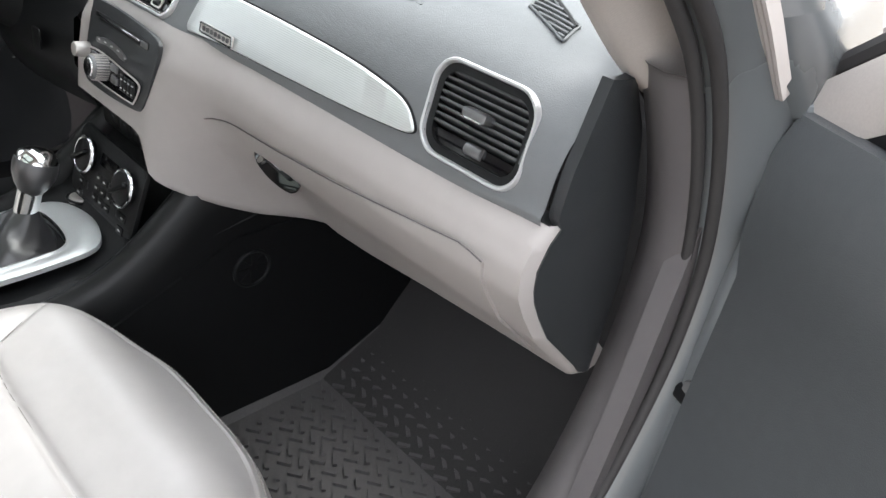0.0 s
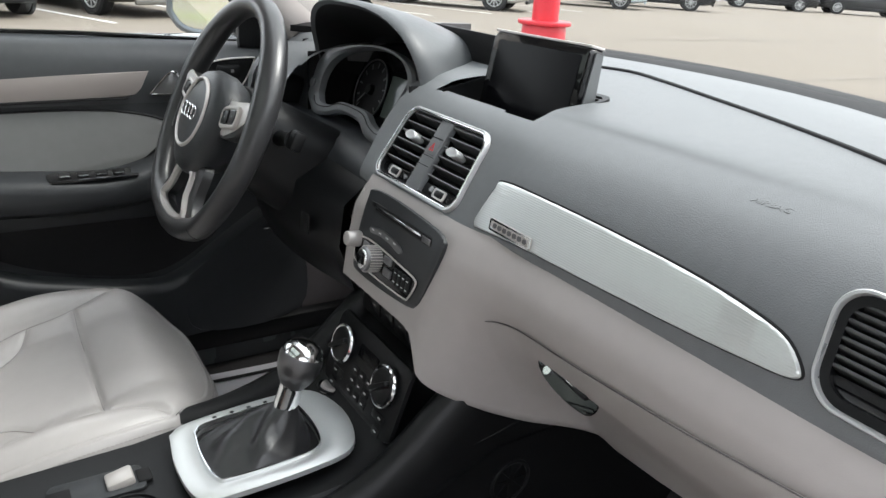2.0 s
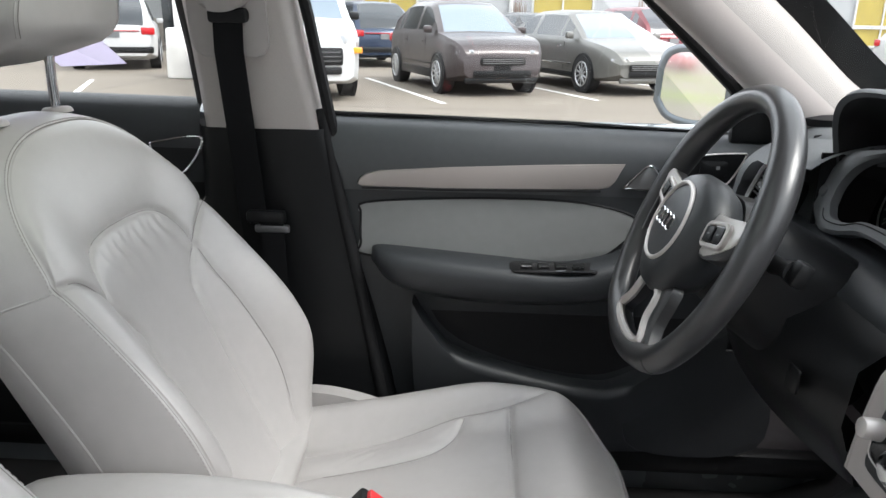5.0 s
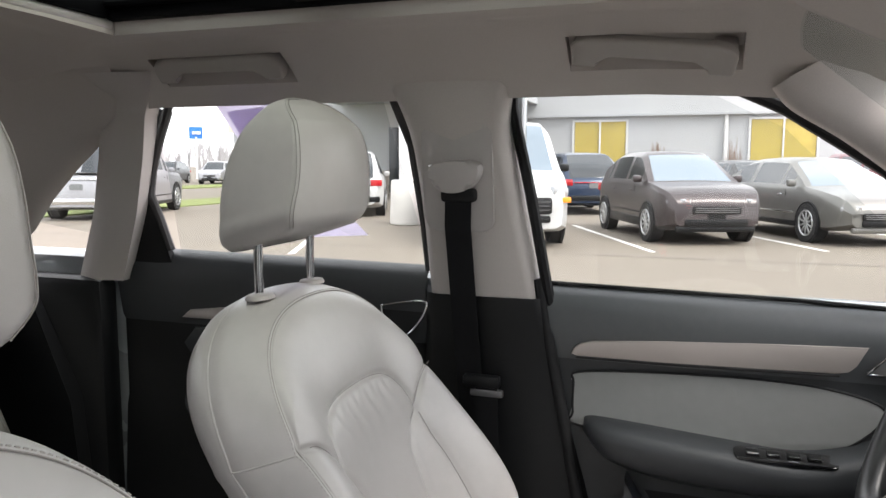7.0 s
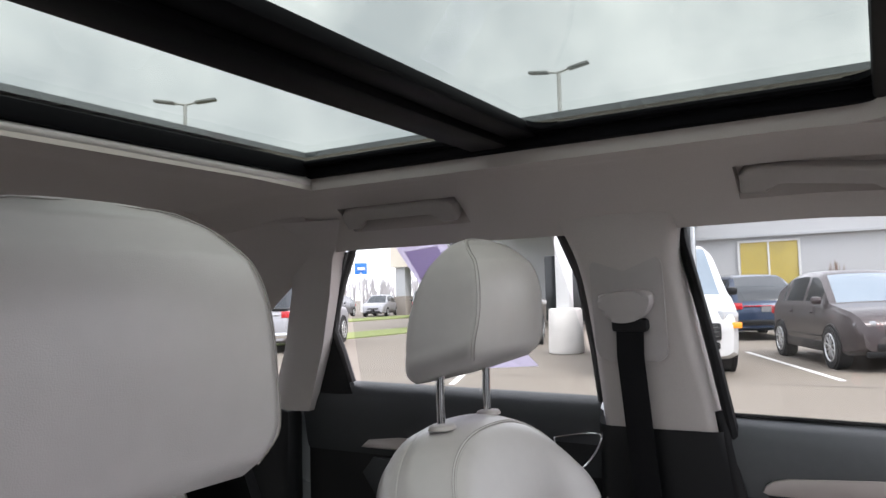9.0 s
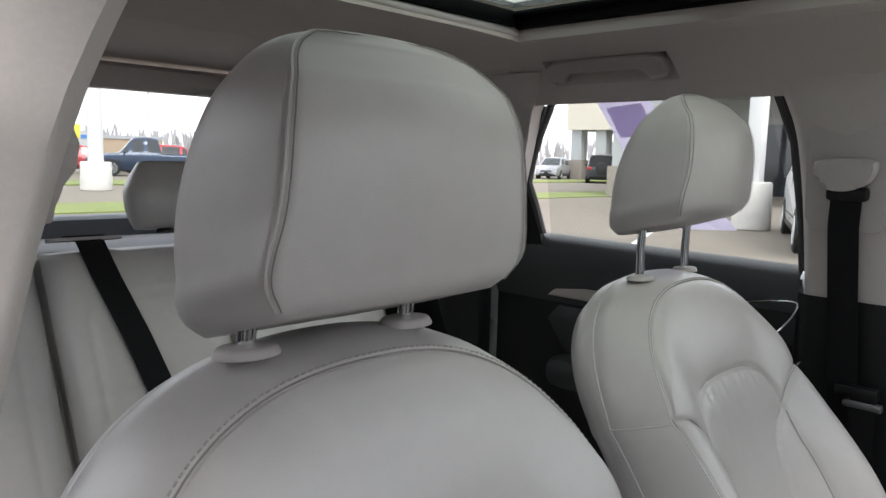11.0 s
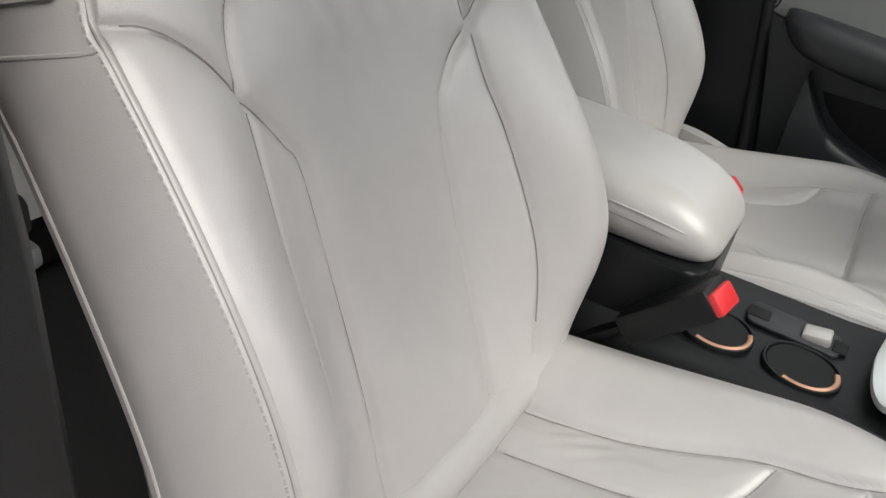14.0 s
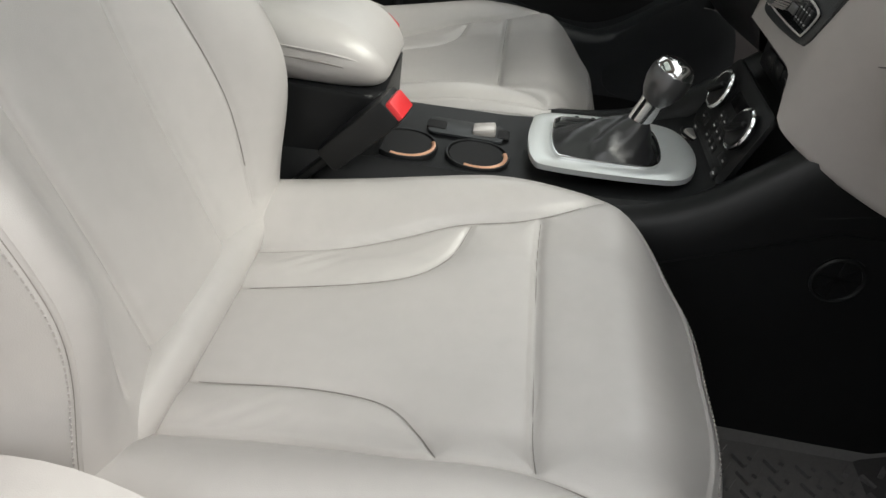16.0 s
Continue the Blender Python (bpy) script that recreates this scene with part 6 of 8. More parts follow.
for t in np.linspace(0, 1, 15):
    c = Vector((0, 0.255, base_z)).lerp(top, t)
    w, d = 0.046 * (1 - t) ** 1.1 + 0.013, 0.055 * (1 - t) ** 1.2 + 0.013
    ring = []
    for i in range(36):
        a = 2 * math.pi * i / 36
        f = 1 + 0.085 * math.sin(4 * a + 5 * t) * math.sin(math.pi * t) + 0.03 * math.sin(9 * a - 7 * t) * math.sin(math.pi * t)
        ca, sa = math.cos(a), math.sin(a)
        ring.append((c.x + w * f * math.copysign(abs(ca) ** 0.8, ca), c.y + d * f * math.copysign(abs(sa) ** 0.8, sa), c.z + 0.004 * math.sin(5 * a + 9 * t) * math.sin(math.pi * t)))
    rows.append(ring)
part("boot", loft(rows, closed=True, caps=True), DARKLEATHER, gear, "creased black leather boot", angle=70)
axis = Vector((0.0, 0.32, 0.95)).normalized()
km = axes(top, (1, 0, 0), axis.cross(Vector((1, 0, 0))))
prof = [(0.013, -0.012), (0.0145, 0.0), (0.0145, 0.022), (0.0155, 0.026)]
part("collar", loft([[km @ Vector((r * math.cos(a), r * math.sin(a), z)) for a in np.linspace(0, 2 * math.pi, 25)[:-1]] for r, z in prof], closed=True, caps=True), CHROME, gear, "chrome collar")
prof = [(0.015, 0.024), (0.022, 0.034), (0.0275, 0.048), (0.0285, 0.060), (0.027, 0.068)]
part("knob", loft([[km @ Vector((r * math.cos(a), r * 0.92 * math.sin(a), z)) for a in np.linspace(0, 2 * math.pi, 33)[:-1]] for r, z in prof], closed=True, caps=True), material("gunmetal", (0.16, 0.16, 0.165), 0.3, metal=0.8), gear, "gunmetal knob")
prof = [(0.0272, 0.067), (0.0245, 0.075), (0.018, 0.080), (0.008, 0.0825), (0.001, 0.083)]
part("knob_cap", loft([[km @ Vector((r * math.cos(a), r * 0.92 * math.sin(a), z)) for a in np.linspace(0, 2 * math.pi, 33)[:-1]] for r, z in prof], closed=True, caps=True), CHROME, gear, "polished cap")
for i in range(4):
    part("shift_mark", box((0.004, 0.005, 0.0006), gm @ pose(-0.067, 0.225 + 0.022 * i, 0.0102)), BLACKINK, gear)
part("start_button", cyl(0.0165, 0.0155, 0.012, pose(-0.066, 0.384, 0.692, -12, 0, 0), 28, bevel=0.002), SATIN, con, "silver start button")
part("start_ring", tube([pose(-0.066, 0.384, 0.692, -12, 0, 0) @ Vector((0.019 * math.cos(a), 0.019 * math.sin(a), 0.002)) for a in np.linspace(0, 2 * math.pi, 30)[:-1]], 0.002, 6, closed=True), HARDDARK, con)
# small round vent in the console's flank
part("flank_vent", tube([(0.168, 0.52 + 0.028 * math.cos(a), 0.655 + 0.028 * math.sin(a)) for a in np.linspace(0, 2 * math.pi, 30)[:-1]], 0.003, 6, closed=True), HARDDARK, con)
for i in range(4):
    part("vent_spoke", box((0.004, 0.052, 0.004), pose(0.167, 0.52, 0.655, 45 * i, 0, 0)), HARDDARK, con)
part("flank_panel", sheet([[(0.163, 0.25, 0.60), (0.166, 0.5, 0.71), (0.168, 0.75, 0.72)], [(0.166, 0.25, 0.50), (0.169, 0.5, 0.585), (0.170, 0.75, 0.60)]], (-0.01, 0, 0)), HARDDARK, con)

# armrest on the console
arm = thing("armrest", "grey leather centre armrest on a black base", "armrest")
rows = []
for y, zt, zb, w in ((-0.40, 0.798, 0.750, 0.080), (-0.36, 0.818, 0.743, 0.088), (-0.25, 0.826, 0.740, 0.090), (-0.15, 0.822, 0.738, 0.090), (-0.10, 0.816, 0.737, 0.087), (-0.07, 0.809, 0.738, 0.084), (-0.046, 0.797, 0.741, 0.078), (-0.031, 0.784, 0.745, 0.070), (-0.022, 0.772, 0.751, 0.060), (-0.018, 0.764, 0.757, 0.050)):
    o = rounded(2 * w, zt - zb, min(0.037, (zt - zb) / 2 - 0.001), 8, 0, (zt + zb) / 2)
    rows.append([(x, y, z) for x, z in o])
rows = [[tuple(p) for p in r] for r in zip(*[smooth_path(c, 4) for c in zip(*rows)])]
pad = part("arm_pad", loft(rows, closed=True, caps=True), LEATHER, arm, "grey leather pad", angle=60)
for s in (-1, 1):
    pts = smooth_path([(s * 0.0870, -0.38, 0.778), (s * 0.0898, -0.20, 0.778), (s * 0.0872, -0.10, 0.775), (s * 0.0815, -0.064, 0.770), (s * 0.0745, -0.044, 0.764)], 6)
    part("pad_seam", tube(pts, 0.0012, 6), SEAM, arm)
    pts = [tuple(Vector(p) + Vector((0, 0, 0.012))) for p in pts]
    part("pad_seam", tube(pts, 0.0012, 6), LEATHER, arm)
bm = prism(rounded(0.17, 0.36, 0.02), 0.098, pose(0, -0.20, 0.645), 0.005)
part("arm_base", bm, HARDDARK, arm, "black armrest base")


def buckle(x, y, z, lean, label):
    b = thing("seat_belt_buckle", label, "buckle", "seat belt buckles")
    m = pose(x, y, z, -42, 0, lean)
    part("housing", box((0.050, 0.034, 0.110), m, 0.006), HARDDARK, b)
    part("release_key", box((0.040, 0.024, 0.012), m @ pose(0.002, 0.002, 0.055), 0.003), RED, b, "red release key")
    part("strap", box((0.030, 0.010, 0.10), m @ pose(0, 0, -0.09), 0.003), HARDDARK, b)


buckle(0.122, -0.032, 0.718, -8, "black seat belt buckle with red key beside the passenger seat")
buckle(-0.112, -0.085, 0.719, 8, "black seat belt buckle with red key beside the driver seat")
# ---------------------------------------------------------------- driver door and rear doors
door = thing("driver_door", "closed charcoal driver door with silver strip and grey insert", "car door")
rows = []
for y in np.linspace(-0.215, 0.60, 24):
    zt = 1.090 - 0.022 * (y + 0.2)
    fr = float(step(0.36, 0.60, y))
    rows.append([(-0.745, y, zt + 0.004), (-0.728, y, zt), (-0.712, y, zt - 0.012), (-0.704, y, zt - 0.035), (-0.702, y, zt - 0.07), (-0.706, y, 1.0 + 0.02 * fr), (-0.716, y, 0.965), (-0.716, y, 0.86), (-0.712, y, 0.82), (-0.722, y, 0.74), (-0.728, y, 0.62), (-0.722, y, 0.52), (-0.716, y, 0.47), (-0.722, y, 0.44), (-0.76, y, 0.43)])
# the rear edge leans forward towards the sill
for r, y in zip(rows, np.linspace(-0.215, 0.60, 24)):
    k = max(0, (0.1 - y) / 0.315)
    for i, p in enumerate(r):
        r[i] = (p[0], p[1] + k * 0.22 * max(0, (1.07 - p[2])), p[2])
# top roll paler than the panel below: window light put into its colour
part("door_top", loft([r[:7] for r in rows]), DOORUPPER, door, "soft top roll of the door panel", angle=50)
part("door_panel", loft([r[6:] for r in rows]), DOORDARK, door, "charcoal grained door panel", angle=50)
part("door_skin", box((0.10, 0.82, 0.66), pose(-0.80, 0.195, 0.75), 0.03), CARPAINT, door, "slate grey painted skin")
def door_patch(name, outline, x, mat, lift, label="", parent=None, bev=0.004):
    m = axes((x, 0, 0), (0, 1, 0), (0, 0, 1))
    return part(name, prism(outline, lift, m, bev), mat, parent or door, label)
strip = [(-0.159, 0.978), (-0.155, 0.988), (-0.143, 0.997), (-0.12, 1.003), (0.0, 1.012), (0.15, 1.020), (0.30, 1.026), (0.284, 0.994), (0.274, 0.984), (0.255, 0.980), (0.15, 0.979), (0.0, 0.976), (-0.15, 0.974)]
door_patch("trim_strip", strip, -0.712, DOORSTRIP, 0.012, "satin silver strip")
ins = curve2([(-0.155, 0.925), (-0.145, 0.944), (0.0, 0.955), (0.15, 0.958), (0.26, 0.950), (0.33, 0.925), (0.30, 0.875), (0.24, 0.845), (0.1, 0.842), (-0.14, 0.846), (-0.155, 0.87), (-0.155, 0.925)], 4)[:-1]
door_patch("insert", ins, -0.722, INSERT, 0.010, "grey leatherette insert")
part("insert_seam", tube([(-0.7125, y, z) for y, z in ins], 0.0022, 6, closed=True), RUBBER, door, "dark groove round the insert")
part("strip_seam", tube([(-0.7005, y, z - 0.0035) for y, z in ((-0.15, 0.976), (0.0, 0.976), (0.15, 0.979), (0.26, 0.981))], 0.0020, 6), RUBBER, door, "dark groove below the strip")
# armrest
rows = []
for y, x, zt, zb in ((-0.135, -0.700, 0.862, 0.845), (-0.12, -0.672, 0.864, 0.825), (-0.08, -0.652, 0.862, 0.802), (0.0, -0.644, 0.856, 0.788), (0.10, -0.642, 0.848, 0.782), (0.20, -0.644, 0.842, 0.782), (0.28, -0.652, 0.858, 0.790), (0.34, -0.668, 0.885, 0.815), (0.39, -0.690, 0.91, 0.85), (0.42, -0.712, 0.925, 0.88)):
    rows.append([(-0.72, y, zt + 0.004), (x - 0.012, y, zt), (x - 0.002, y, zt - 0.010), (x, y, zt - 0.022), (x - 0.004, y, zb + 0.012), (x - 0.018, y, zb), (-0.72, y, zb + 0.004)])
rows = [[tuple(p) for p in r] for r in zip(*[smooth_path(c, 3) for c in zip(*rows)])]
part("armrest", loft(rows), DOORDARK, door, "charcoal armrest", angle=60)
part("switch_panel", prism(rounded(0.15, 0.040, 0.010), 0.004, axes((-0.668, 0.185, 0.846), (0, 1, 0.0), (-1, 0, 0.1)), 0.0015), GLOSS, door, "black window switch panel")
for i in range(4):
    part("window_switch", box((0.020, 0.020, 0.005), pose(-0.668, 0.138 + 0.030 * i, 0.851), 0.002), HARDDARK, door, "window switch with chrome edge")
    part("switch_edge", box((0.002, 0.016, 0.002), pose(-0.658, 0.138 + 0.030 * i, 0.853)), CHROME, door)
# pull handle and its bezel
lever = smooth_path([(-0.702, 0.299, 0.984), (-0.700, 0.316, 1.004), (-0.699, 0.334, 1.022), (-0.699, 0.346, 1.022), (-0.700, 0.362, 1.002), (-0.702, 0.376, 0.984), (-0.702, 0.335, 0.9825), (-0.702, 0.299, 0.984)], 5)[:-1]
part("handle_bezel", tube(lever, 0.0021, 8, closed=True), CHROME, door, "chrome handle edge")
door_patch("door_handle", [(p.y, p.z) for p in lever], -0.712, GUNMETAL, 0.0115, "grey pull handle", bev=0.002)
hb = smooth_path([(-0.700, 0.392, 1.034), (-0.700, 0.43, 1.045), (-0.700, 0.488, 1.049), (-0.701, 0.496, 1.043), (-0.702, 0.478, 1.006), (-0.702, 0.462, 0.994), (-0.703, 0.40, 0.986), (-0.701, 0.386, 1.004), (-0.700, 0.392, 1.034)], 5)[:-1]
part("lock_bezel", tube(hb, 0.0017, 8, closed=True), SATIN, door, "silver bezel round the lock keys")
door_patch("lock_plate", [(p.y, p.z) for p in hb], -0.712, HARDDARK, 0.010, "black lock key plate", bev=0.001)
part("lock_keys", prism(rounded(0.045, 0.026, 0.005), 0.003, axes((-0.702, 0.445, 1.022), (0, 1, 0), (0, 0, 1)), 0.001), HARDDARK, door, "black lock keys")
part("key_mark", box((0.0006, 0.006, 0.006), pose(-0.6986, 0.452, 1.024)), GREYINK, door)
part("tweeter_corner", prism([(0.470, 1.066), (0.466, 1.190), (0.474, 1.201), (0.488, 1.202), (0.560, 1.140), (0.622, 1.078), (0.625, 1.060)][::-1], 0.014, axes((-0.722, 0, 0), (0, 1, 0), (0, 0, 1)), 0.004), HARDDARK, door, "black mirror corner")
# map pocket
# black sheet laid behind the lip to paint the hollow's shade
door_patch("pocket_shade", curve2([(-0.05, 0.785), (0.0, 0.70), (0.12, 0.645), (0.26, 0.62), (0.34, 0.64), (0.42, 0.70), (0.46, 0.78), (0.30, 0.80), (0.1, 0.80), (-0.05, 0.785)], 4)[:-1], -0.728, RUBBER, 0.006, "black sheet for the shade in the pocket", bev=0.002)
lip = curve2([(-0.06, 0.775), (-0.03, 0.725), (0.02, 0.672), (0.12, 0.640), (0.26, 0.612), (0.33, 0.622), (0.42, 0.685), (0.50, 0.740)], 6)
low = [(y, 0.455) for y, z in lip]
rows = []
for (y, z) in lip:
    rows.append([(-0.728, y, z - 0.004), (-0.690, y, z), (-0.676, y, z - 0.006), (-0.674, y, z - 0.020), (-0.682, y, max(0.47, z - 0.10)), (-0.70, y + 0.01, 0.455)])
part("map_pocket", loft(rows), DOORDARK, door, "charcoal map pocket", angle=60)
part("speaker_panel", prism(curve2([(0.33, 0.60), (0.40, 0.66), (0.50, 0.70), (0.58, 0.66), (0.58, 0.50), (0.36, 0.49), (0.33, 0.60)], 5)[:-1], 0.004, axes((-0.684, 0, 0), (0, 1, 0), (0, 0, 1)), 0.002), DOORDARK, door, "faint speaker panel")
part("belt_seal", tube([(-0.735, -0.22, 1.096), (-0.735, 0.2, 1.088), (-0.735, 0.5, 1.074)], 0.004, 8), RUBBER, door)
part("gap_seal", tube([(-0.712, -0.222, 1.105), (-0.706, -0.197, 0.98), (-0.705, -0.160, 0.80), (-0.705, -0.116, 0.56), (-0.706, -0.092, 0.45)], 0.011, 10), RUBBER, door, "black door seal")
part("window_frame", tube([(-0.716, -0.198, 1.05), (-0.712, -0.205, 1.09), (-0.694, -0.232, 1.25), (-0.672, -0.262, 1.40), (-0.660, -0.255, 1.45), (-0.658, -0.10, 1.462), (-0.660, 0.04, 1.445), (-0.672, 0.16, 1.39), (-0.690, 0.30, 1.30), (-0.715, 0.46, 1.16), (-0.725, 0.53, 1.09)], 0.010, 8), RUBBER, door, "black window frame")


def rear_door(s):
    d = thing("rear_door", "closed charcoal rear door with satin silver strip", "car door", "rear doors")
    rows = []
    for y in np.linspace(-1.14, -0.43, 14):
        zt = 1.112 - 0.03 * (y + 0.43) * 0.5
        rows.append([(s * 0.745, y, zt + 0.004), (s * 0.728, y, zt), (s * 0.712, y, zt - 0.012), (s * 0.704, y, zt - 0.035), (s * 0.702, y, zt - 0.07), (s * 0.716, y, 0.97), (s * 0.716, y, 0.80), (s * 0.70, y, 0.60), (s * 0.70, y, 0.44), (s * 0.76, y, 0.43)])
    # darker plastics than the driver door's, the rear's shade put into the colours
    part("door_top", loft([r[:6] for r in rows]), DOORDARK, d, "soft top roll of the door panel", angle=50)
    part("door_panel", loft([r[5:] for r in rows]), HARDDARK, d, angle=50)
    part("door_skin", box((0.10, 0.74, 0.68), pose(s * 0.80, -0.80, 0.76), 0.03), CARPAINT, d)
    m = axes((s * 0.716, 0, 0), (0, -s, 0), (0, 0, 1))
    def mir(o):
        return [(-s * y, z) for y, z in o]
    part("trim_strip", prism(mir([(-0.98, 0.985), (-0.96, 1.002), (-0.88, 1.012), (-0.52, 1.012), (-0.50, 0.985)]), 0.012, m, 0.004), DOORSTRIP, d, "satin silver strip")
    part("insert", prism(mir([(-0.98, 0.93), (-0.95, 0.965), (-0.52, 0.965), (-0.50, 0.85), (-0.92, 0.85)]), 0.008, m, 0.004), DOORDARK, d, "charcoal insert")
    grip = curve2([(-0.520, 1.040), (-0.470, 1.050), (-0.436, 1.053), (-0.428, 1.046), (-0.438, 1.022), (-0.462, 0.992), (-0.485, 0.982), (-0.512, 0.990), (-0.520, 1.040)], 5)[:-1]
    part("handle_bezel", tube([(s * 0.7035, y, z) for y, z in grip], 0.0024, 8, closed=True), CHROME, d, "chrome handle bezel")
    part("handle_plate", prism(mir(grip), 0.009, axes((s * 0.713, 0, 0), (0, -s, 0), (0, 0, 1)), 0.001), RUBBER, d, "black handle recess")
    part("armrest", prism(mir(rounded(0.46, 0.07, 0.03, 4, -0.72, 0.82)), 0.06, m, 0.02), DOORDARK, d)
    part("window_frame", tube([(s * 0.725, -0.43, 1.11), (s * 0.71, -0.435, 1.20), (s * 0.69, -0.452, 1.34), (s * 0.670, -0.49, 1.445), (s * 0.662, -0.56, 1.465), (s * 0.662, -0.80, 1.455), (s * 0.672, -0.955, 1.440), (s * 0.700, -0.992, 1.413), (s * 0.704, -1.017, 1.358), (s * 0.708, -1.041, 1.291), (s * 0.712, -1.052, 1.241), (s * 0.714, -1.031, 1.191), (s * 0.716, -1.008, 1.125)], 0.009, 8), SEAL, d, "black window frame")
    post = mir([(-1.17, 1.09), (-1.002, 1.10), (-1.014, 1.133), (-1.034, 1.191), (-1.055, 1.241), (-1.044, 1.291), (-1.020, 1.358), (-0.997, 1.413), (-1.06, 1.43), (-1.10, 1.35), (-1.13, 1.25)])
    part("fixed_post", prism(post, 0.016, axes((s * 0.724, 0, 0), (0, -s, 0), (0, 0, 1))), RUBBER, d, "black window post")


rear_door(-1)
rear_door(1)

# rear side pillars, rear wall, hatch
for s in (-1, 1):
    rows = []
    for z, x, ya, yb in ((1.06, s * 0.675, -1.225, -1.106), (1.20, s * 0.668, -1.172, -1.058), (1.32, s * 0.655, -1.138, -1.024), (1.40, s * 0.640, -1.114, -1.002), (1.43, s * 0.62, -1.13, -0.975), (1.475, s * 0.56, -1.19, -0.92)):
        rows.append([(x + s * 0.05, ya - 0.02, z), (x + s * 0.008, ya, z), (x - s * 0.006, (ya + yb) / 2, z), (x + s * 0.006, yb, z), (x + s * 0.05, yb - 0.006, z)])
    structure(part("pillar_rear", loft(rows), PILLAR, angle=60), "beige woven rear pillar trim", "pillar")
    rows = []
    for y, z0, z1, x in ((-1.00, 1.425, 1.470, 0.625), (-1.08, 1.396, 1.470, 0.62), (-1.144, 1.367, 1.468, 0.62), (-1.201, 1.323, 1.465, 0.62), (-1.255, 1.274, 1.46, 0.62), (-1.285, 1.245, 1.455, 0.62), (-1.34, 1.18, 1.45, 0.62), (-1.45, 1.09, 1.44, 0.62), (-1.64, 1.08, 1.42, 0.60), (-1.78, 1.08, 1.40, 0.56)):
        rows.append([(s * (x + 0.06), y, z0 - 0.02), (s * (x + 0.01), y, z0), (s * (x - 0.02), y, (z0 + z1) / 2), (s * (x - 0.06), y, z1), (s * (x - 0.10), y, z1 + 0.05)])
    structure(part("pillar_hatch", loft(rows), HEADLINER, angle=60), "beige trim beside the rear window", "pillar")
    structure(part("rear_quarter", box((0.10, 1.0, 0.70), pose(s * 0.76, -1.62, 0.76), 0.03), CARPAINT), "slate grey painted rear quarter", "body")
    structure(part("luggage_side", box((0.06, 0.80, 0.66), pose(s * 0.69, -1.55, 0.735), 0.02), HARDDARK), "charcoal luggage side trim", "trim")
structure(part("hatch_frame", box((1.24, 0.07, 0.06), pose(0, -1.72, 1.46, -10, 0, 0), 0.02), HEADLINER), "beige trim above the rear window", "trim")
structure(part("hatch_sill", box((1.34, 0.10, 0.10), pose(0, -1.80, 1.085), 0.02), material("grey_parcel_trim", (0.12, 0.13, 0.15), 0.6, vary=0.05)), "grey trim below the rear window", "trim")
structure(part("hatch", box((1.44, 0.08, 0.66), pose(0, -1.85, 0.74), 0.03), CARPAINT), "slate grey painted hatch", "hatch")
structure(part("parcel_shelf", box((1.26, 0.27, 0.03), pose(0, -1.655, 1.075), 0.01), material("light_parcel_shelf", (0.34, 0.34, 0.36), 0.8, vary=0.06)), "light grey parcel shelf", "shelf")


# ---------------------------------------------------------------- rear bench
bench = thing("rear_bench", "light grey leather rear bench with three backrests", "car seat")
BY, BZ, BL = -1.20, 0.66, 0.503
bm_m = pose(0, BY, BZ, 27, 0, 0)


def bench_back(x0, x1, name):
    n, k = 60, 60
    X, S = np.meshgrid(np.linspace(x0, x1, n), np.linspace(-0.02, BL, k))
    e = np.minimum(np.minimum(X - x0, x1 - X), BL - S)
    u = (X - (x0 + x1) / 2) / ((x1 - x0) / 2)
    W = 0.012 * (1 - u ** 4) - 0.030 * np.exp(-e / 0.016)
    pw = 0.68
    d = near(np.abs(u) * 0.2, S, [(pw * 0.2, 0.0), (pw * 0.2, 0.36), (pw * 0.2 - 0.02, 0.395), (0, 0.40)])
    W = W + groove(d, 0.004, 0.005) + groove(near(u * 0.2, S, [(-0.2, 0.22), (0.2, 0.22)]), 0.003, 0.0025)
    ob = grid_mesh(np.stack([X, W, S], -1), name, LEATHER, bench)
    ob.matrix_basis = bm_m
    # top roll and rear face
    top = [[(x0, -0.03, BL - 0.012), (x0, -0.045, BL + 0.004), (x0, -0.075, BL + 0.004), (x0, -0.09, BL - 0.03), (x0, -0.09, -0.02)], [(x1, -0.03, BL - 0.012), (x1, -0.045, BL + 0.004), (x1, -0.075, BL + 0.004), (x1, -0.09, BL - 0.03), (x1, -0.09, -0.02)]]
    ob = part("bench_top", loft(top), LEATHER, bench, angle=70)
    ob.matrix_basis = bm_m
    for x in (x0, x1):
        ob = part("bench_side", loft([[(x, 0.0 - 0.02, s), (x, -0.09, s)] for s in (-0.02, BL - 0.01)]), LEATHER, bench)
        ob.matrix_basis = bm_m


bench_back(-0.53, -0.115, "outer_backrest")
bench_back(-0.105, 0.235, "middle_backrest")
bench_back(0.245, 0.62, "outer_backrest")
n, k = 110, 40
X, S = np.meshgrid(np.linspace(-0.64, 0.50, n), np.linspace(0, 0.30, k))
Z = 0.03 * S + 0.02 - 0.05 * step(0.22, 0.30, S) + groove(np.abs(np.abs(X) - 0.13), 0.004, 0.006) + groove(np.abs(S - 0.20), 0.004, 0.005) - 0.02 * np.exp(-(0.64 - np.abs(X)) / 0.02)
grid_mesh(np.stack([X, BY + S, BZ - 0.14 + Z], -1), "bench_cushion", LEATHER, bench)
part("bench_base", box((1.12, 0.28, 0.12), pose(-0.07, BY + 0.14, BZ - 0.21), 0.02), CARPET, bench, "dark carpeted base")


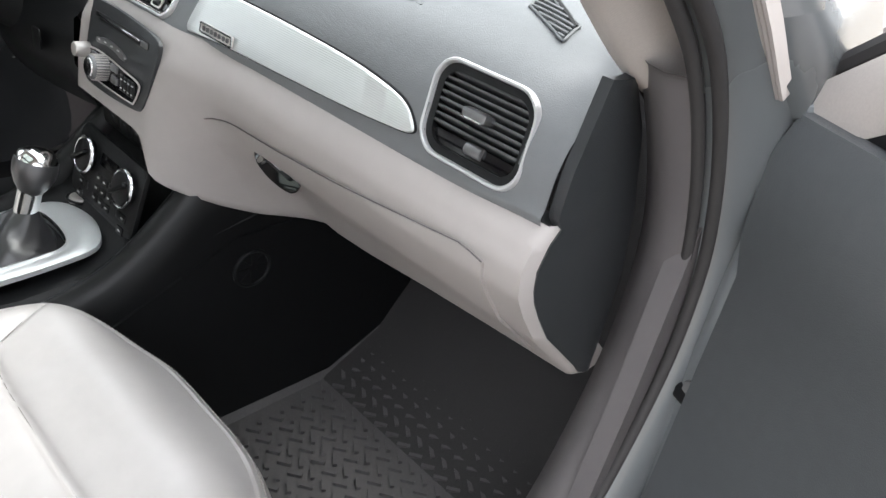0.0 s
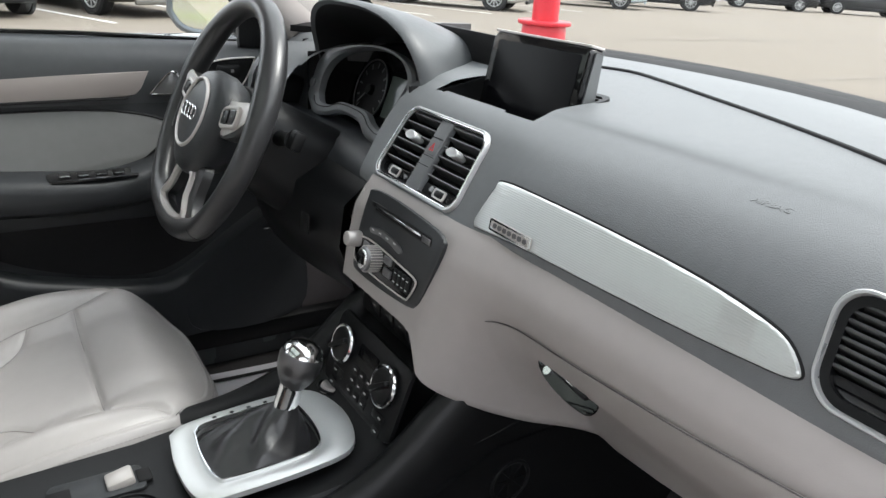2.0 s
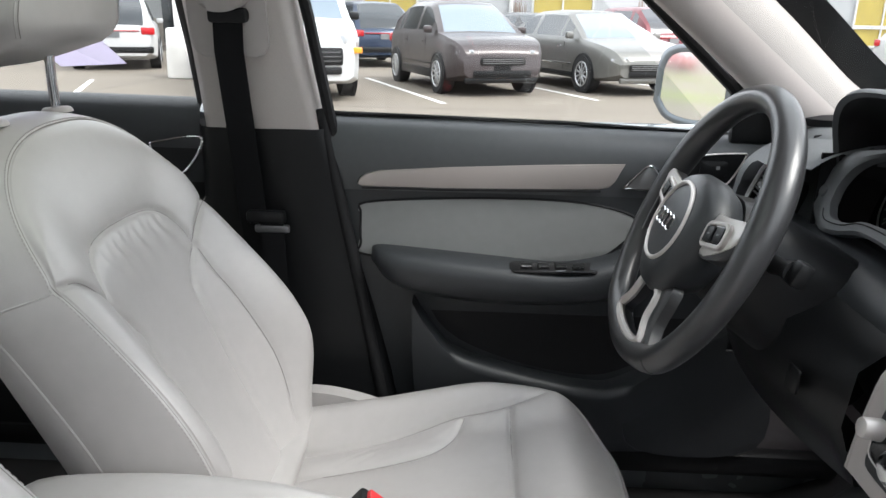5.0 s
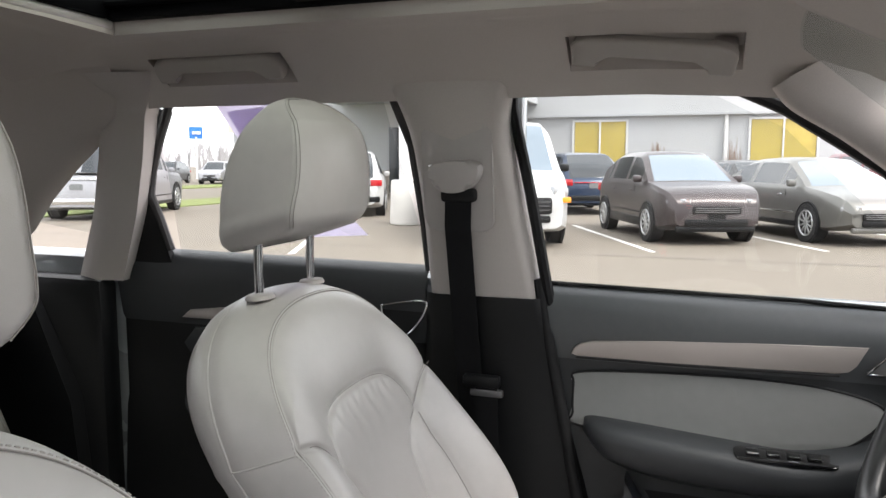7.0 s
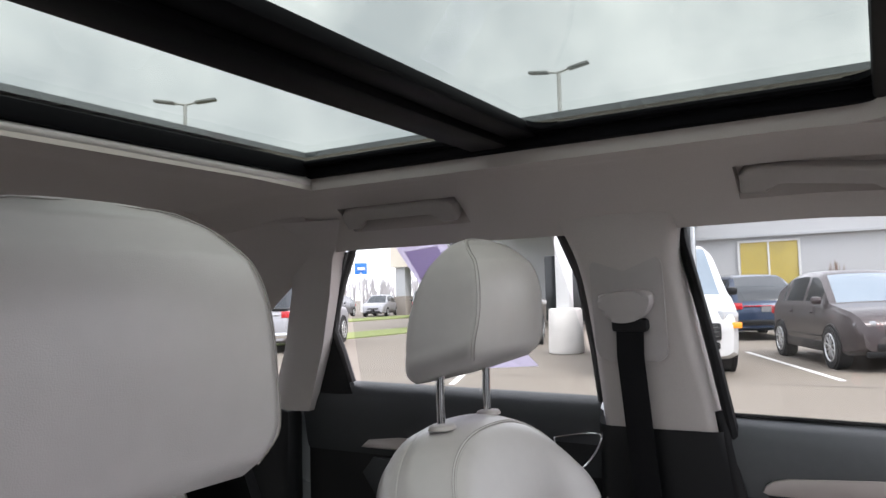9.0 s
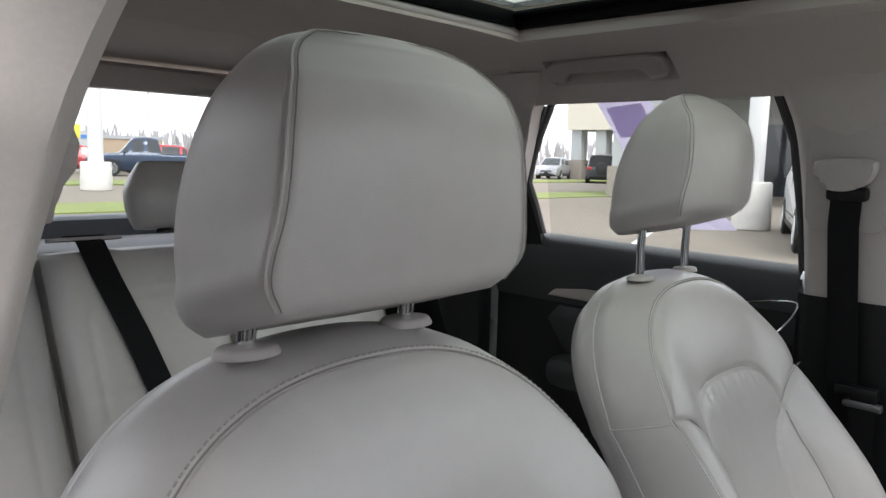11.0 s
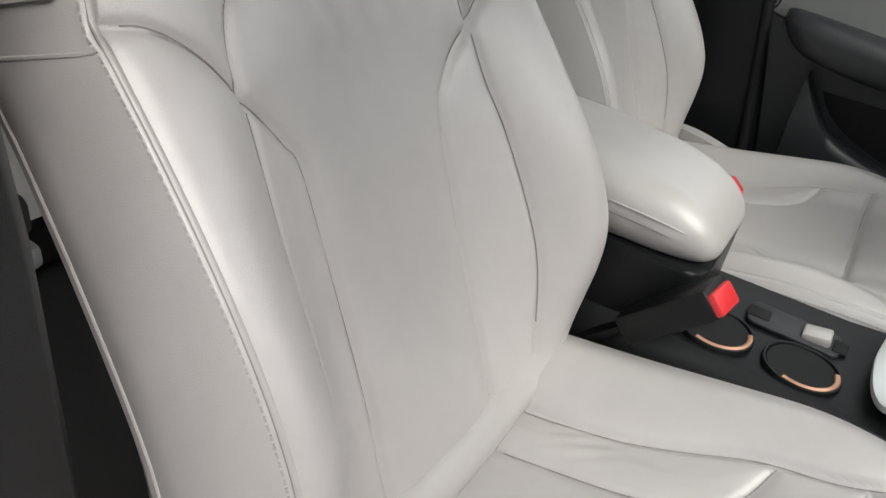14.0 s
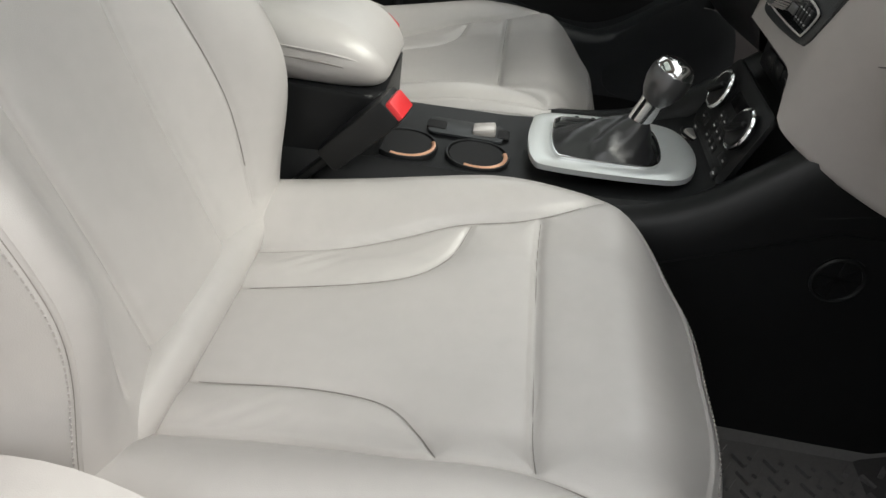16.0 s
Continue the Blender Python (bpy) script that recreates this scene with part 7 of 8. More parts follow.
def low_restraint(x):
    h = thing("rear_head_restraint", "dark-shaded grey leather rear head restraint", "head restraint", "rear head restraints", at=pose(x, BY - 0.245, BZ + 0.470, 10, 0, 0))
    rows = []
    for v in np.linspace(0, 1, 16):
        k = math.sin(math.pi * min(1, 0.12 + v * 0.80)) ** 0.5
        w, d = 0.125 * (0.7 + 0.3 * k) * (1 - 0.35 * max(0, v - 0.6)), 0.042 * k + 0.004
        rows.append([(w * math.copysign(abs(math.cos(a)) ** 0.6, math.cos(a)), d * math.copysign(abs(math.sin(a)) ** 0.8, math.sin(a)), 0.005 + 0.135 * v) for a in np.linspace(0, 2 * math.pi, 33)[:-1]])
    part("pad", loft(rows, closed=True, caps=True), LEATHER, h, angle=70)
    for sx in (-1, 1):
        part("collar", cyl(0.018, 0.016, 0.008, pose(sx * 0.05, 0, 0.0), 20, bevel=0.002), HARDDARK, h)


for x in (-0.41, -0.055, 0.345):
    low_restraint(x)
rb = thing("seat_belt", "black rear seat belt crossing the middle backrest", "seat belt")
rows = []
for y, z, x in ((-1.465, 1.122, 0.150), (-1.430, 1.118, 0.148), (-1.395, 1.06, 0.140), (-1.33, 0.95, 0.110), (-1.22, 0.74, 0.06), (-1.18, 0.68, 0.045)):
    y += 0.014 if z < 1.11 else 0.0
    rows.append([(x - 0.026, y, z), (x, y + 0.001, z), (x + 0.026, y, z)])
part("webbing", sheet(rows, (0, -0.0016, -0.001)), BELT, rb)
part("belt_slot", prism(rounded(0.14, 0.030, 0.014), 0.006, pose(0.15, -1.452, 1.117, 12, 0, 0), 0.002), BEIGE, rb, "grey belt guide")
part("slot_gap", box((0.075, 0.008, 0.004), pose(0.15, -1.456, 1.125, 12, 0, 0)), RUBBER, rb)
ol = thing("seat_belt", "black rear seat belt beside the outer backrest", "seat belt")
part("webbing", sheet([[(-0.60, -1.27, 1.07), (-0.56, -1.25, 1.08)], [(-0.58, -1.13, 0.84), (-0.53, -1.11, 0.84)], [(-0.55, -1.08, 0.66), (-0.50, -1.06, 0.66)]], (0, -0.0016, 0)), BELT, ol)

# ---------------------------------------------------------------- driver's door mirror
mir_t = thing("door_mirror", "slate grey door mirror with silver edge", "door mirror")
mm = axes((-0.935, 0.462, 1.138), (1, 0.42, 0), (0, 0.028, 1)) @ Matrix.Diagonal((1.13, 1.08, 1, 1))
mo = curve2([(-0.105, -0.035), (-0.098, 0.045), (-0.05, 0.072), (0.05, 0.066), (0.098, 0.035), (0.100, -0.045), (0.04, -0.070), (-0.06, -0.066), (-0.105, -0.035)], 4)[:-1]
rows = [[mm @ Vector((x * k, y * k, z)) for x, y in mo] for z, k in ((0.0, 1.0), (-0.03, 1.04), (-0.07, 0.98), (-0.11, 0.75), (-0.125, 0.35))]
MIRSHELL = material("pale_blue_grey_paint", (0.13, 0.155, 0.175), 0.2, metal=0.3, coat=0.6)
part("shell", loft(rows, closed=True, caps=True), MIRSHELL, mir_t, "blue-grey painted shell", angle=60)
part("mirror_pane", prism([(x * 0.80, y * 0.80) for x, y in mo], 0.003, mm @ pose(0, 0, 0.001)), MIRROR, mir_t, "mirror glass")
part("mirror_rim", frame_ring(mo, [(x * 0.81, y * 0.81) for x, y in mo], 0.006, mm, bevel=0.002), MIRSHELL, mir_t)
part("mirror_foot", tube([(-0.86, 0.52, 1.09), (-0.78, 0.54, 1.075), (-0.73, 0.54, 1.07)], [0.022, 0.026, 0.03], 10), HARDDARK, mir_t, "black mirror foot")

# ---------------------------------------------------------------- passenger door opening and open door
seal = thing("door_seal", "black rubber seal round the open door frame", "door seal")
loop = [(0.655, 0.02, 1.445), (0.685, 0.17, 1.365), (0.702, 0.31, 1.265), (0.712, 0.44, 1.170), (0.714, 0.505, 1.105), (0.716, 0.560, 1.01), (0.716, 0.588, 0.92), (0.716, 0.580, 0.80), (0.714, 0.52, 0.64), (0.712, 0.40, 0.51), (0.714, 0.2, 0.482), (0.714, -0.1, 0.482)]
part("seal_bead", tube([tuple(Vector(p) + Vector((0.009, 0.003, 0.001))) for p in smooth_path(loop, 6)], 0.0050, 12), SEAL, seal)
part("seal_lip", tube([tuple(Vector(p) + Vector((0.021, 0.011, 0.004))) for p in smooth_path(loop, 6)], 0.0055, 10), SEAL, seal)
rows = []
for p in smooth_path(loop, 6):
    p = Vector(p)
    rows.append([p + Vector((0.010, 0.012, 0.002)), p + Vector((0.024, 0.014, 0.006)), p + Vector((0.032, 0.020, 0.010)), p + Vector((0.041, 0.036, 0.014)), p + Vector((0.045, 0.10, 0.03)), p + Vector((-0.01, 0.12, 0.03))])
structure(part("door_frame", loft(rows), CARPAINT, angle=50), "slate grey painted door frame", "body")
rows = []
for p in smooth_path([(0.714, 0.492, 1.120), *loop[4:]], 6):
    p = Vector(p)
    rows.append([p + Vector((0.007, 0.001, 0)), p + Vector((-0.008, -0.006, 0)), p + Vector((-0.024, 0.0, 0)), p + Vector((-0.046, 0.022, 0.0)), p + Vector((-0.052, 0.09, 0))])
structure(part("post_trim", loft(rows), POSTTRIM, angle=60), "grey plastic trim inside the door frame", "trim")
# ribbed strip on the outside of the windscreen pillar, beside the seal
rows = []
ends = [((0.742, 0.560, 1.106), (0.761, 0.558, 1.108)), ((0.734, 0.452, 1.196), (0.755, 0.450, 1.200)), ((0.706, 0.305, 1.305), (0.728, 0.300, 1.312)), ((0.690, 0.170, 1.385), (0.712, 0.165, 1.392))]
for a_, b_ in zip(smooth_path([e[0] for e in ends], 5), smooth_path([e[1] for e in ends], 5)):
    a_, b_ = Vector(a_), Vector(b_)
    row = [a_ + Vector((0, 0.012, 0.006))]
    for k in range(13):
        row.append(a_.lerp(b_, k / 12) + Vector((0, -0.0012, 0.0)) * (k % 2))
    rows.append([*row, b_ + Vector((0, 0.012, 0.006))])
structure(part("trim_strip", loft(rows), BEIGE, angle=20), "beige ribbed strip along the windscreen pillar", "trim")
hinge = thing("door_check", "dark steel door check strap on the door post", "door hinge")
part("strap", box((0.075, 0.010, 0.016), pose(0.785, 0.604, 0.806, 0, 14, -8), 0.003), HARDDARK, hinge)
part("bracket", box((0.03, 0.02, 0.04), pose(0.762, 0.622, 0.812), 0.004), HARDDARK, hinge)
part("bolt", cyl(0.008, 0.008, 0.01, pose(0.764, 0.606, 0.826, 90, 0, 0), 6), GUNMETAL, hinge)
pd = thing("passenger_door", "open charcoal passenger door with speaker and mirror corner", "car door", at=pose(0.768, 0.612, 0, 0, 0, 62))
# local: y runs from the hinge to the latch as negative, x outward
rows = []
for y in np.linspace(0.0, -0.95, 16):
    rows.append([(0.03, y, 1.10), (-0.012, y, 1.092), (-0.026, y, 1.06), (-0.022, y, 0.99), (-0.010, y, 0.95), (-0.012, y, 0.85), (-0.014, y, 0.70), (-0.02, y, 0.55), (-0.01, y, 0.46), (0.03, y, 0.45)])
# paler copy of the charcoal panel, daylight put into the colour
part("door_panel", loft(rows, caps=False), DOORUPPER, pd, angle=50)
part("front_edge", box((0.08, 0.02, 0.66), pose(0.03, 0.008, 0.77), 0.008), CARPAINT, pd, "slate grey painted edge")
part("door_skin", box((0.04, 0.97, 0.66), pose(0.075, -0.47, 0.77), 0.015), CARPAINT, pd)
part("mirror_corner", prism(curve2([(0.010, 1.088), (-0.24, 1.088), (-0.25, 1.13), (-0.19, 1.235), (-0.12, 1.20), (-0.03, 1.12), (0.010, 1.088)], 4)[:-1], 0.03, axes((0.0, 0, 0), (0, 1, 0), (0, 0, 1)), 0.006), HARDDARK, pd, "black mirror corner")
part("tweeter_grille", prism(rounded(0.07, 0.05, 0.012, 4, -0.10, 1.12), 0.036, axes((-0.004, 0, 0), (0, 1, 0), (0, 0, 1)), 0.003), RUBBER, pd, "black tweeter grille")
upper = [(0.012, 0.0, 1.085), (0.006, -0.10, 1.165), (0.0, -0.24, 1.275), (-0.010, -0.38, 1.365), (-0.022, -0.52, 1.425), (-0.030, -0.70, 1.445), (-0.030, -0.86, 1.435), (-0.018, -0.93, 1.32), (0.0, -0.95, 1.10)]
rows = []
for p in smooth_path(upper, 6):
    p = Vector(p)
    rows.append([p + Vector(q) for q in ((-0.004, -0.012, -0.030), (-0.012, -0.008, -0.020), (-0.014, 0.006, 0.008), (-0.004, 0.014, 0.026), (0.030, 0.018, 0.030), (0.034, -0.010, -0.028))])
part("window_frame", loft(rows, closed=True, caps=True), PILLAR, pd, "beige ribbed window frame trim", angle=50)
part("frame_seal", tube([tuple(Vector(p) + Vector((0.016, 0.022, 0.036))) for p in smooth_path(upper, 6)], 0.009, 8), SEAL, pd, "rubber edge of the window frame")
part("window_pane", sheet([[(0.03, -0.08, 1.10), (0.03, -0.50, 1.10), (0.03, -0.93, 1.10)], [(0.02, -0.24, 1.26), (0.005, -0.55, 1.40), (0.0, -0.90, 1.40)]], (0.004, 0, 0)), WINDOW, pd, "clear door glass")
# ---------------------------------------------------------------- outside: ground, lot, buildings, vehicles
CONCRETE = material("tan_concrete_paving", (0.172, 0.148, 0.120), 0.9, vary=0.10, scale=6, bump=0.1, bump_scale=60, stain=0.14, stain_scale=0.35, dist=0.004)
LINEPAINT = material("worn_white_line_paint", (0.70, 0.69, 0.66), 0.8, vary=0.2, scale=12)
GRASS = material("dry_lawn", (0.16, 0.19, 0.055), 0.95, vary=0.35, scale=25, stain=0.2, stain_scale=1.2)
WALLWHITE = material("white_metal_cladding", (0.40, 0.41, 0.42), 0.6, vary=0.03, scale=3, stain=0.05, stain_scale=0.3)
WALLTAN = material("tan_brick_wall", (0.36, 0.28, 0.20), 0.9, vary=0.15, scale=8)
STONE = material("stone_cladding", (0.28, 0.25, 0.22), 0.9, vary=0.3, scale=5)
OCHREGLASS = material("ochre_lit_glazing", (0.42, 0.33, 0.08), 0.25, vary=0.25, scale=1.5, stain=0.2, stain_scale=0.6)
TYRE = material("tyre_rubber", (0.018, 0.018, 0.019), 0.8, vary=0.15)
ALLOY = material("alloy_wheel", (0.55, 0.56, 0.57), 0.3, metal=0.8)
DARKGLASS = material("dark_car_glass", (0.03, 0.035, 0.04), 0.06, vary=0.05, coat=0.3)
# paler copy of the car glass, the sky's reflection mixed into its colour
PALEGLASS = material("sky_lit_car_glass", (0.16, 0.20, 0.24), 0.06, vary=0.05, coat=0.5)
LAMP = material("headlamp_lens", (0.34, 0.35, 0.36), 0.15, metal=0.3, coat=0.5)
TAIL = material("red_tail_lamp", (0.45, 0.015, 0.02), 0.2, coat=0.5)
AMBER = material("amber_lamp", (0.85, 0.30, 0.02), 0.3)
POLE = material("white_painted_steel", (0.60, 0.60, 0.60), 0.5, vary=0.06, scale=3, stain=0.05)
PLINTH = material("painted_concrete_plinth", (0.62, 0.60, 0.57), 0.9, vary=0.15, scale=8, stain=0.2, stain_scale=3)
REDPAINT = material("red_paint", (0.55, 0.02, 0.035), 0.4, vary=0.08, scale=5)
SHRUB = material("dry_reddish_shrub", (0.22, 0.16, 0.13), 0.9, vary=0.3, scale=10)
FARWOOD = material("bare_woods", (0.36, 0.35, 0.36), 0.95, vary=0.3, scale=2)

n = 41
g = bmesh.new()
rows = []
for i in range(n):
    r = []
    for j in range(n):
        x, y = (i / (n - 1) * 2 - 1), (j / (n - 1) * 2 - 1)
        r.append((math.copysign(abs(x) ** 2.2, x) * 900, math.copysign(abs(y) ** 2.2, y) * 900, 0.0))
    rows.append(r)
tagged(part("ground", loft(rows, bm=g), CONCRETE, smooth=False), "tan concrete parking lot", "ground", kind="structure")
lawn = sheet([[(x, y, 0.03) for y in (-18.2, -17.6, -16.6, -15.6, -15.4)] for x in np.linspace(-40, 30, 20)], (0, 0, -0.05))
tagged(part("lawn", lawn, GRASS), "strip of yellow-green lawn beyond the lot", "lawn", kind="stuff")
lawn = sheet([[(x, y, 0.05) for y in (-31, -28.5, -27.2)] for x in np.linspace(-60, 30, 20)], (0, 0, -0.06))
tagged(part("lawn", lawn, GRASS), "far strip of dry lawn", "lawn", kind="stuff")


# unseen plain wall, added on the passenger's side to hold back low sky light
tagged(part("shade_wall", box((0.4, 30.0, 3.0), pose(6.6, 1.0, 1.5)), WALLWHITE), "unseen plain white wall added to cut side light", "wall", kind="structure")


def lot_line(x0, y0, x1, y1, w=0.10):
    a, b = Vector((x0, y0, 0.005)), Vector((x1, y1, 0.005))
    d = (b - a).normalized()
    s = Vector((-d.y, d.x, 0)) * w / 2
    tagged(part("parking_line", loft([[a - s, a + s], [b - s, b + s]]), LINEPAINT, smooth=False), "worn white parking line on concrete", "road marking", "parking lines", "structure")


HEAD = Vector((0.926, 0.377, 0))            # the way the parked row faces
SIDE = Vector((-0.377, 0.926, 0))
for k in range(-2, 8):
    p = Vector((-11.05, -0.50, 0)) + SIDE * (2.75 * k)
    p += Vector((-1.06 * k * 0.0, 0, 0))
    q = p - HEAD * 5.2
    lot_line(p.x, p.y, q.x, q.y)
# joints in the paving
JOINT_M = material("paving_joint_filler", (0.17, 0.155, 0.14), 0.95, vary=0.2, scale=10)
def joint(x0, y0, x1, y1):
    a, b = Vector((x0, y0, 0.004)), Vector((x1, y1, 0.004))
    s = Vector((-(b - a).y, (b - a).x, 0)).normalized() * 0.02
    tagged(part("paving_joint", loft([[a - s, a + s], [b - s, b + s]]), JOINT_M, smooth=False), "dark joint in the concrete paving", "paving joint", "paving joints", "structure")
for x in (-10.4, -5.5, -24.0, -31.0):
    joint(x, -60, x, 80)
for y in (-13.0, -6.5, 4.5, 9.5, 15.5, 22.0):
    joint(-60, y, 20, y)


def vehicle(label, kind, paint, at, L=4.4, W=1.8, H=1.6, group="parked cars", wheel=0.34, amber=False, glassmat=None):
    """A parked vehicle: nose along +y, on the ground."""
    gm_ = glassmat or DARKGLASS
    car = thing({"sedan": "sedan", "suv": "suv", "van": "van", "pickup": "pickup_truck", "jeep": "suv"}[kind], label, {"van": "van", "pickup": "pickup truck"}.get(kind, "car"), group, at=at)
    hl = L / 2
    if kind == "sedan":
        belt, hoodz, deck = 0.95, 0.92, 1.05
        cab = (-hl + 0.55, -hl + 1.25, hl - 2.05, hl - 1.20)
    elif kind == "suv":
        belt, hoodz, deck = 1.02, 1.02, 1.02
        cab = (-hl + 0.14, -hl + 0.90, hl - 1.80, hl - 1.02)
    elif kind == "jeep":
        belt, hoodz, deck = 1.10, 1.12, 1.10
        cab = (-hl + 0.08, -hl + 0.16, hl - 1.65, hl - 1.45)
    elif kind == "van":
        belt, hoodz, deck = 1.22, 1.18, 1.22
        cab = (-hl + 0.08, -hl + 0.20, hl - 1.45, hl - 0.78)
    else:
        belt, hoodz, deck = 1.12, 1.12, 1.10
        cab = (-0.60, -0.40, hl - 2.15, hl - 1.45)
    hw = W / 2
    y0, y1, y2, y3 = cab
    zr = H
    roof_k = {"sedan": 0.70, "suv": 0.76, "van": 0.86, "pickup": 0.80, "jeep": 0.86}[kind]
    tops = [(-hl, belt - 0.30), (-hl + 0.05, deck - 0.10), (-hl + 0.16, deck - 0.01), (y0, max(belt, deck) + 0.0), (y0 + 0.25 * (y1 - y0), belt + 0.38 * (zr - belt)), (y1, zr - 0.07), (y1 + 0.30, zr - 0.015), ((y1 + y2) / 2, zr), (y2 - 0.10, zr - 0.03), (y2 + 0.10, zr - 0.13), (y3 - 0.12, belt + 0.10), (y3, belt + 0.015), (hl - 0.55, hoodz - 0.04), (hl - 0.22, hoodz - 0.11), (hl - 0.08, hoodz - 0.20), (hl, hoodz - 0.32)]
    ty, tz = [q[0] for q in tops], [q[1] for q in tops]
    stations = sorted({*np.linspace(-hl, hl, 34).round(3).tolist(), *[round(v, 3) for v in (y0, y1, y2, y3, hl - 0.04, hl - 0.12, -hl + 0.05, -hl + 0.12)]})
    rings = []
    for y in stations:
        t = abs(y) / hl
        e = max(0, t - 0.72) / 0.28
        w = hw * (1 - 0.20 * e ** 2.4)
        zt = float(np.interp(y, ty, tz))
        bz = min(belt, zt - 0.015)
        up = max(0.0, zt - bz)
        kk = min(1.0, up / (zr - belt))
        zb = 0.23 + 0.10 * e ** 2
        ring = []
        for sgn in (-1, 1):
            rw = w * 0.93 * (1 - (1 - roof_k) * kk)
            side = [(w * 0.86, zb), (w * 0.975, zb + 0.06), (w * 0.995, zb + 0.22), (w, 0.58 * bz + 0.42 * zb + 0.06), (w * 0.985, bz - 0.10), (w * 0.955, bz - 0.02)]
            side += [(w * 0.93 + (rw - w * 0.93) * h, bz + up * h * 0.93) for h in (0.10, 0.50, 0.90)]
            side += [(rw * 0.86, bz + up * 0.985), (rw * 0.45, bz + up + 0.012)]
            ring.append([(sgn * a, y, z) for a, z in side])
        rings.append(ring[0] + [(0, y, zt + 0.018)] + ring[1][::-1])
    groups = {}
    n_ = len(rings[0])
    cuts = [0.02, 0.36, 0.40, 0.72, 0.75, 0.97] if kind in ("sedan", "pickup") else [0.02, 0.25, 0.28, 0.58, 0.61, 0.93]
    for a, (r0, r1) in enumerate(zip(rings, rings[1:])):
        ym = (r0[0][1] + r1[0][1]) / 2
        for b in range(n_):
            c = (b + 1) % n_
            lo_ = b if b < 11 else n_ - 2 - b
            key = "body"
            if lo_ in (6, 7) and y0 < ym < y3:
                f_ = (ym - y0) / (y3 - y0)
                for q in range(0, 6, 2):
                    if cuts[q] < f_ < cuts[q + 1]:
                        key = ("side_window", b < 11, q)
                if not (y1 - 0.15 < ym < y2 + 0.35):
                    key = "body"
            elif lo_ in (9, 10) and y2 + 0.02 < ym < y3 - 0.02:
                key = ("windscreen", 0, 0)
            elif lo_ in (9, 10) and y0 + 0.01 < ym < y1 - 0.02:
                key = ("rear_window", 0, 0)
            if kind == "van" and isinstance(key, tuple) and key[0] == "side_window" and key[2] < 4:
                key = "body"
            groups.setdefault(key, []).append((r0[b], r0[c], r1[c], r1[b]))
    for key, quads in groups.items():
        gb_ = bmesh.new()
        for q in quads:
            gb_.faces.new([gb_.verts.new(p) for p in q])
        if key == "body":
            gb_.faces.new([gb_.verts.new(p) for p in rings[0]])
            gb_.faces.new([gb_.verts.new(p) for p in rings[-1]])
        bmesh.ops.remove_doubles(gb_, verts=gb_.verts, dist=1e-4)
        if key == "body":
            part("body", gb_, paint, car, angle=42)
        else:
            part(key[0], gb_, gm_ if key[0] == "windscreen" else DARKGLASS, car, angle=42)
    for s in (-1, 1):
        part("side_mirror", box((0.17, 0.10, 0.13), pose(s * (hw + 0.04), y3 - 0.28, belt + 0.07), 0.04), HARDDARK if kind == "van" else paint, car)
        part("sill_strip", box((0.02, L * 0.45, 0.10), pose(s * hw * 0.985, 0, 0.30), 0.008), HARDDARK, car)
        part("door_moulding", box((0.012, L * 0.42, 0.03), pose(s * hw * 1.0, 0, 0.50), 0.004), CHROME if kind == "sedan" else HARDDARK, car)
        for f_ in (0.0, 0.27):
            part("door_gap", box((0.006, 0.008, belt - 0.42), pose(s * hw * 0.993, y3 - 0.55 - L * f_, (belt + 0.34) / 2)), RUBBER, car)
            part("door_handle", box((0.03, 0.16, 0.03), pose(s * hw * 0.995, y3 - 0.75 - L * f_ * 0.95, belt - 0.14), 0.008), CHROME if kind == "sedan" else paint, car)
    # nose
    low = 0.33 if kind in ("suv", "sedan") else 0.42
    gw, gh = {"suv": (0.46, 0.13), "sedan": (0.60, 0.12), "van": (0.62, 0.26), "pickup": (0.62, 0.30), "jeep": (0.60, 0.22)}[kind]
    gz = hoodz - 0.36 - gh / 2
    part("grille", prism(rounded(W * gw, gh, 0.04), 0.05, axes((0, hl - 0.022, gz), (-1, 0, 0), (0, 0, 1)), 0.012), HARDDARK, car, "black grille")
    for q in range(3):
        part("grille_slat", box((W * gw - 0.08, 0.012, 0.012), pose(0, hl + 0.030, gz - gh / 2 + gh * (q + 1) / 4)), GUNMETAL, car)
    part("grille_bar", prism(rounded(W * (gw + 0.06), 0.035, 0.02), 0.03, axes((0, hl - 0.035, hoodz - 0.325), (-1, 0, 0), (0, 0.3, 1)), 0.01), SATIN, car, "satin grille bar")
    part("bumper_intake", prism(rounded(W * 0.60, 0.11, 0.03), 0.04, axes((0, hl - 0.020, low + 0.06), (-1, 0, 0), (0, 0, 1)), 0.01), HARDDARK, car)
    part("front_bumper", box((W * 0.76, 0.08, 0.10 if kind not in ("van", "pickup") else 0.20), pose(0, hl - 0.050, low - 0.05 if kind in ("suv", "sedan") else 0.50), 0.03), CHROME if kind in ("van", "pickup") else HARDDARK if kind == "suv" else paint, car)
    for sx in (-1, 1):
        part("lower_cladding", box((0.03, L * 0.46, 0.15 if kind == "suv" else 0.06), pose(sx * (hw - 0.012), 0, 0.34 if kind == "suv" else 0.30), 0.01), HARDDARK, car, "dark lower cladding")
    part("number_plate", box((0.30, 0.012, 0.14), pose(0, hl + 0.012, 0.46)), HARDDARK, car)
    part("rear_plate", box((0.30, 0.012, 0.14), pose(0, -hl - 0.008, 0.80)), GREYINK, car)
    part("rear_bumper", box((W * 0.90, 0.10, 0.16), pose(0, -hl + 0.035, 0.46), 0.04), CHROME if kind in ("pickup",) else HARDDARK if kind == "suv" else paint, car)
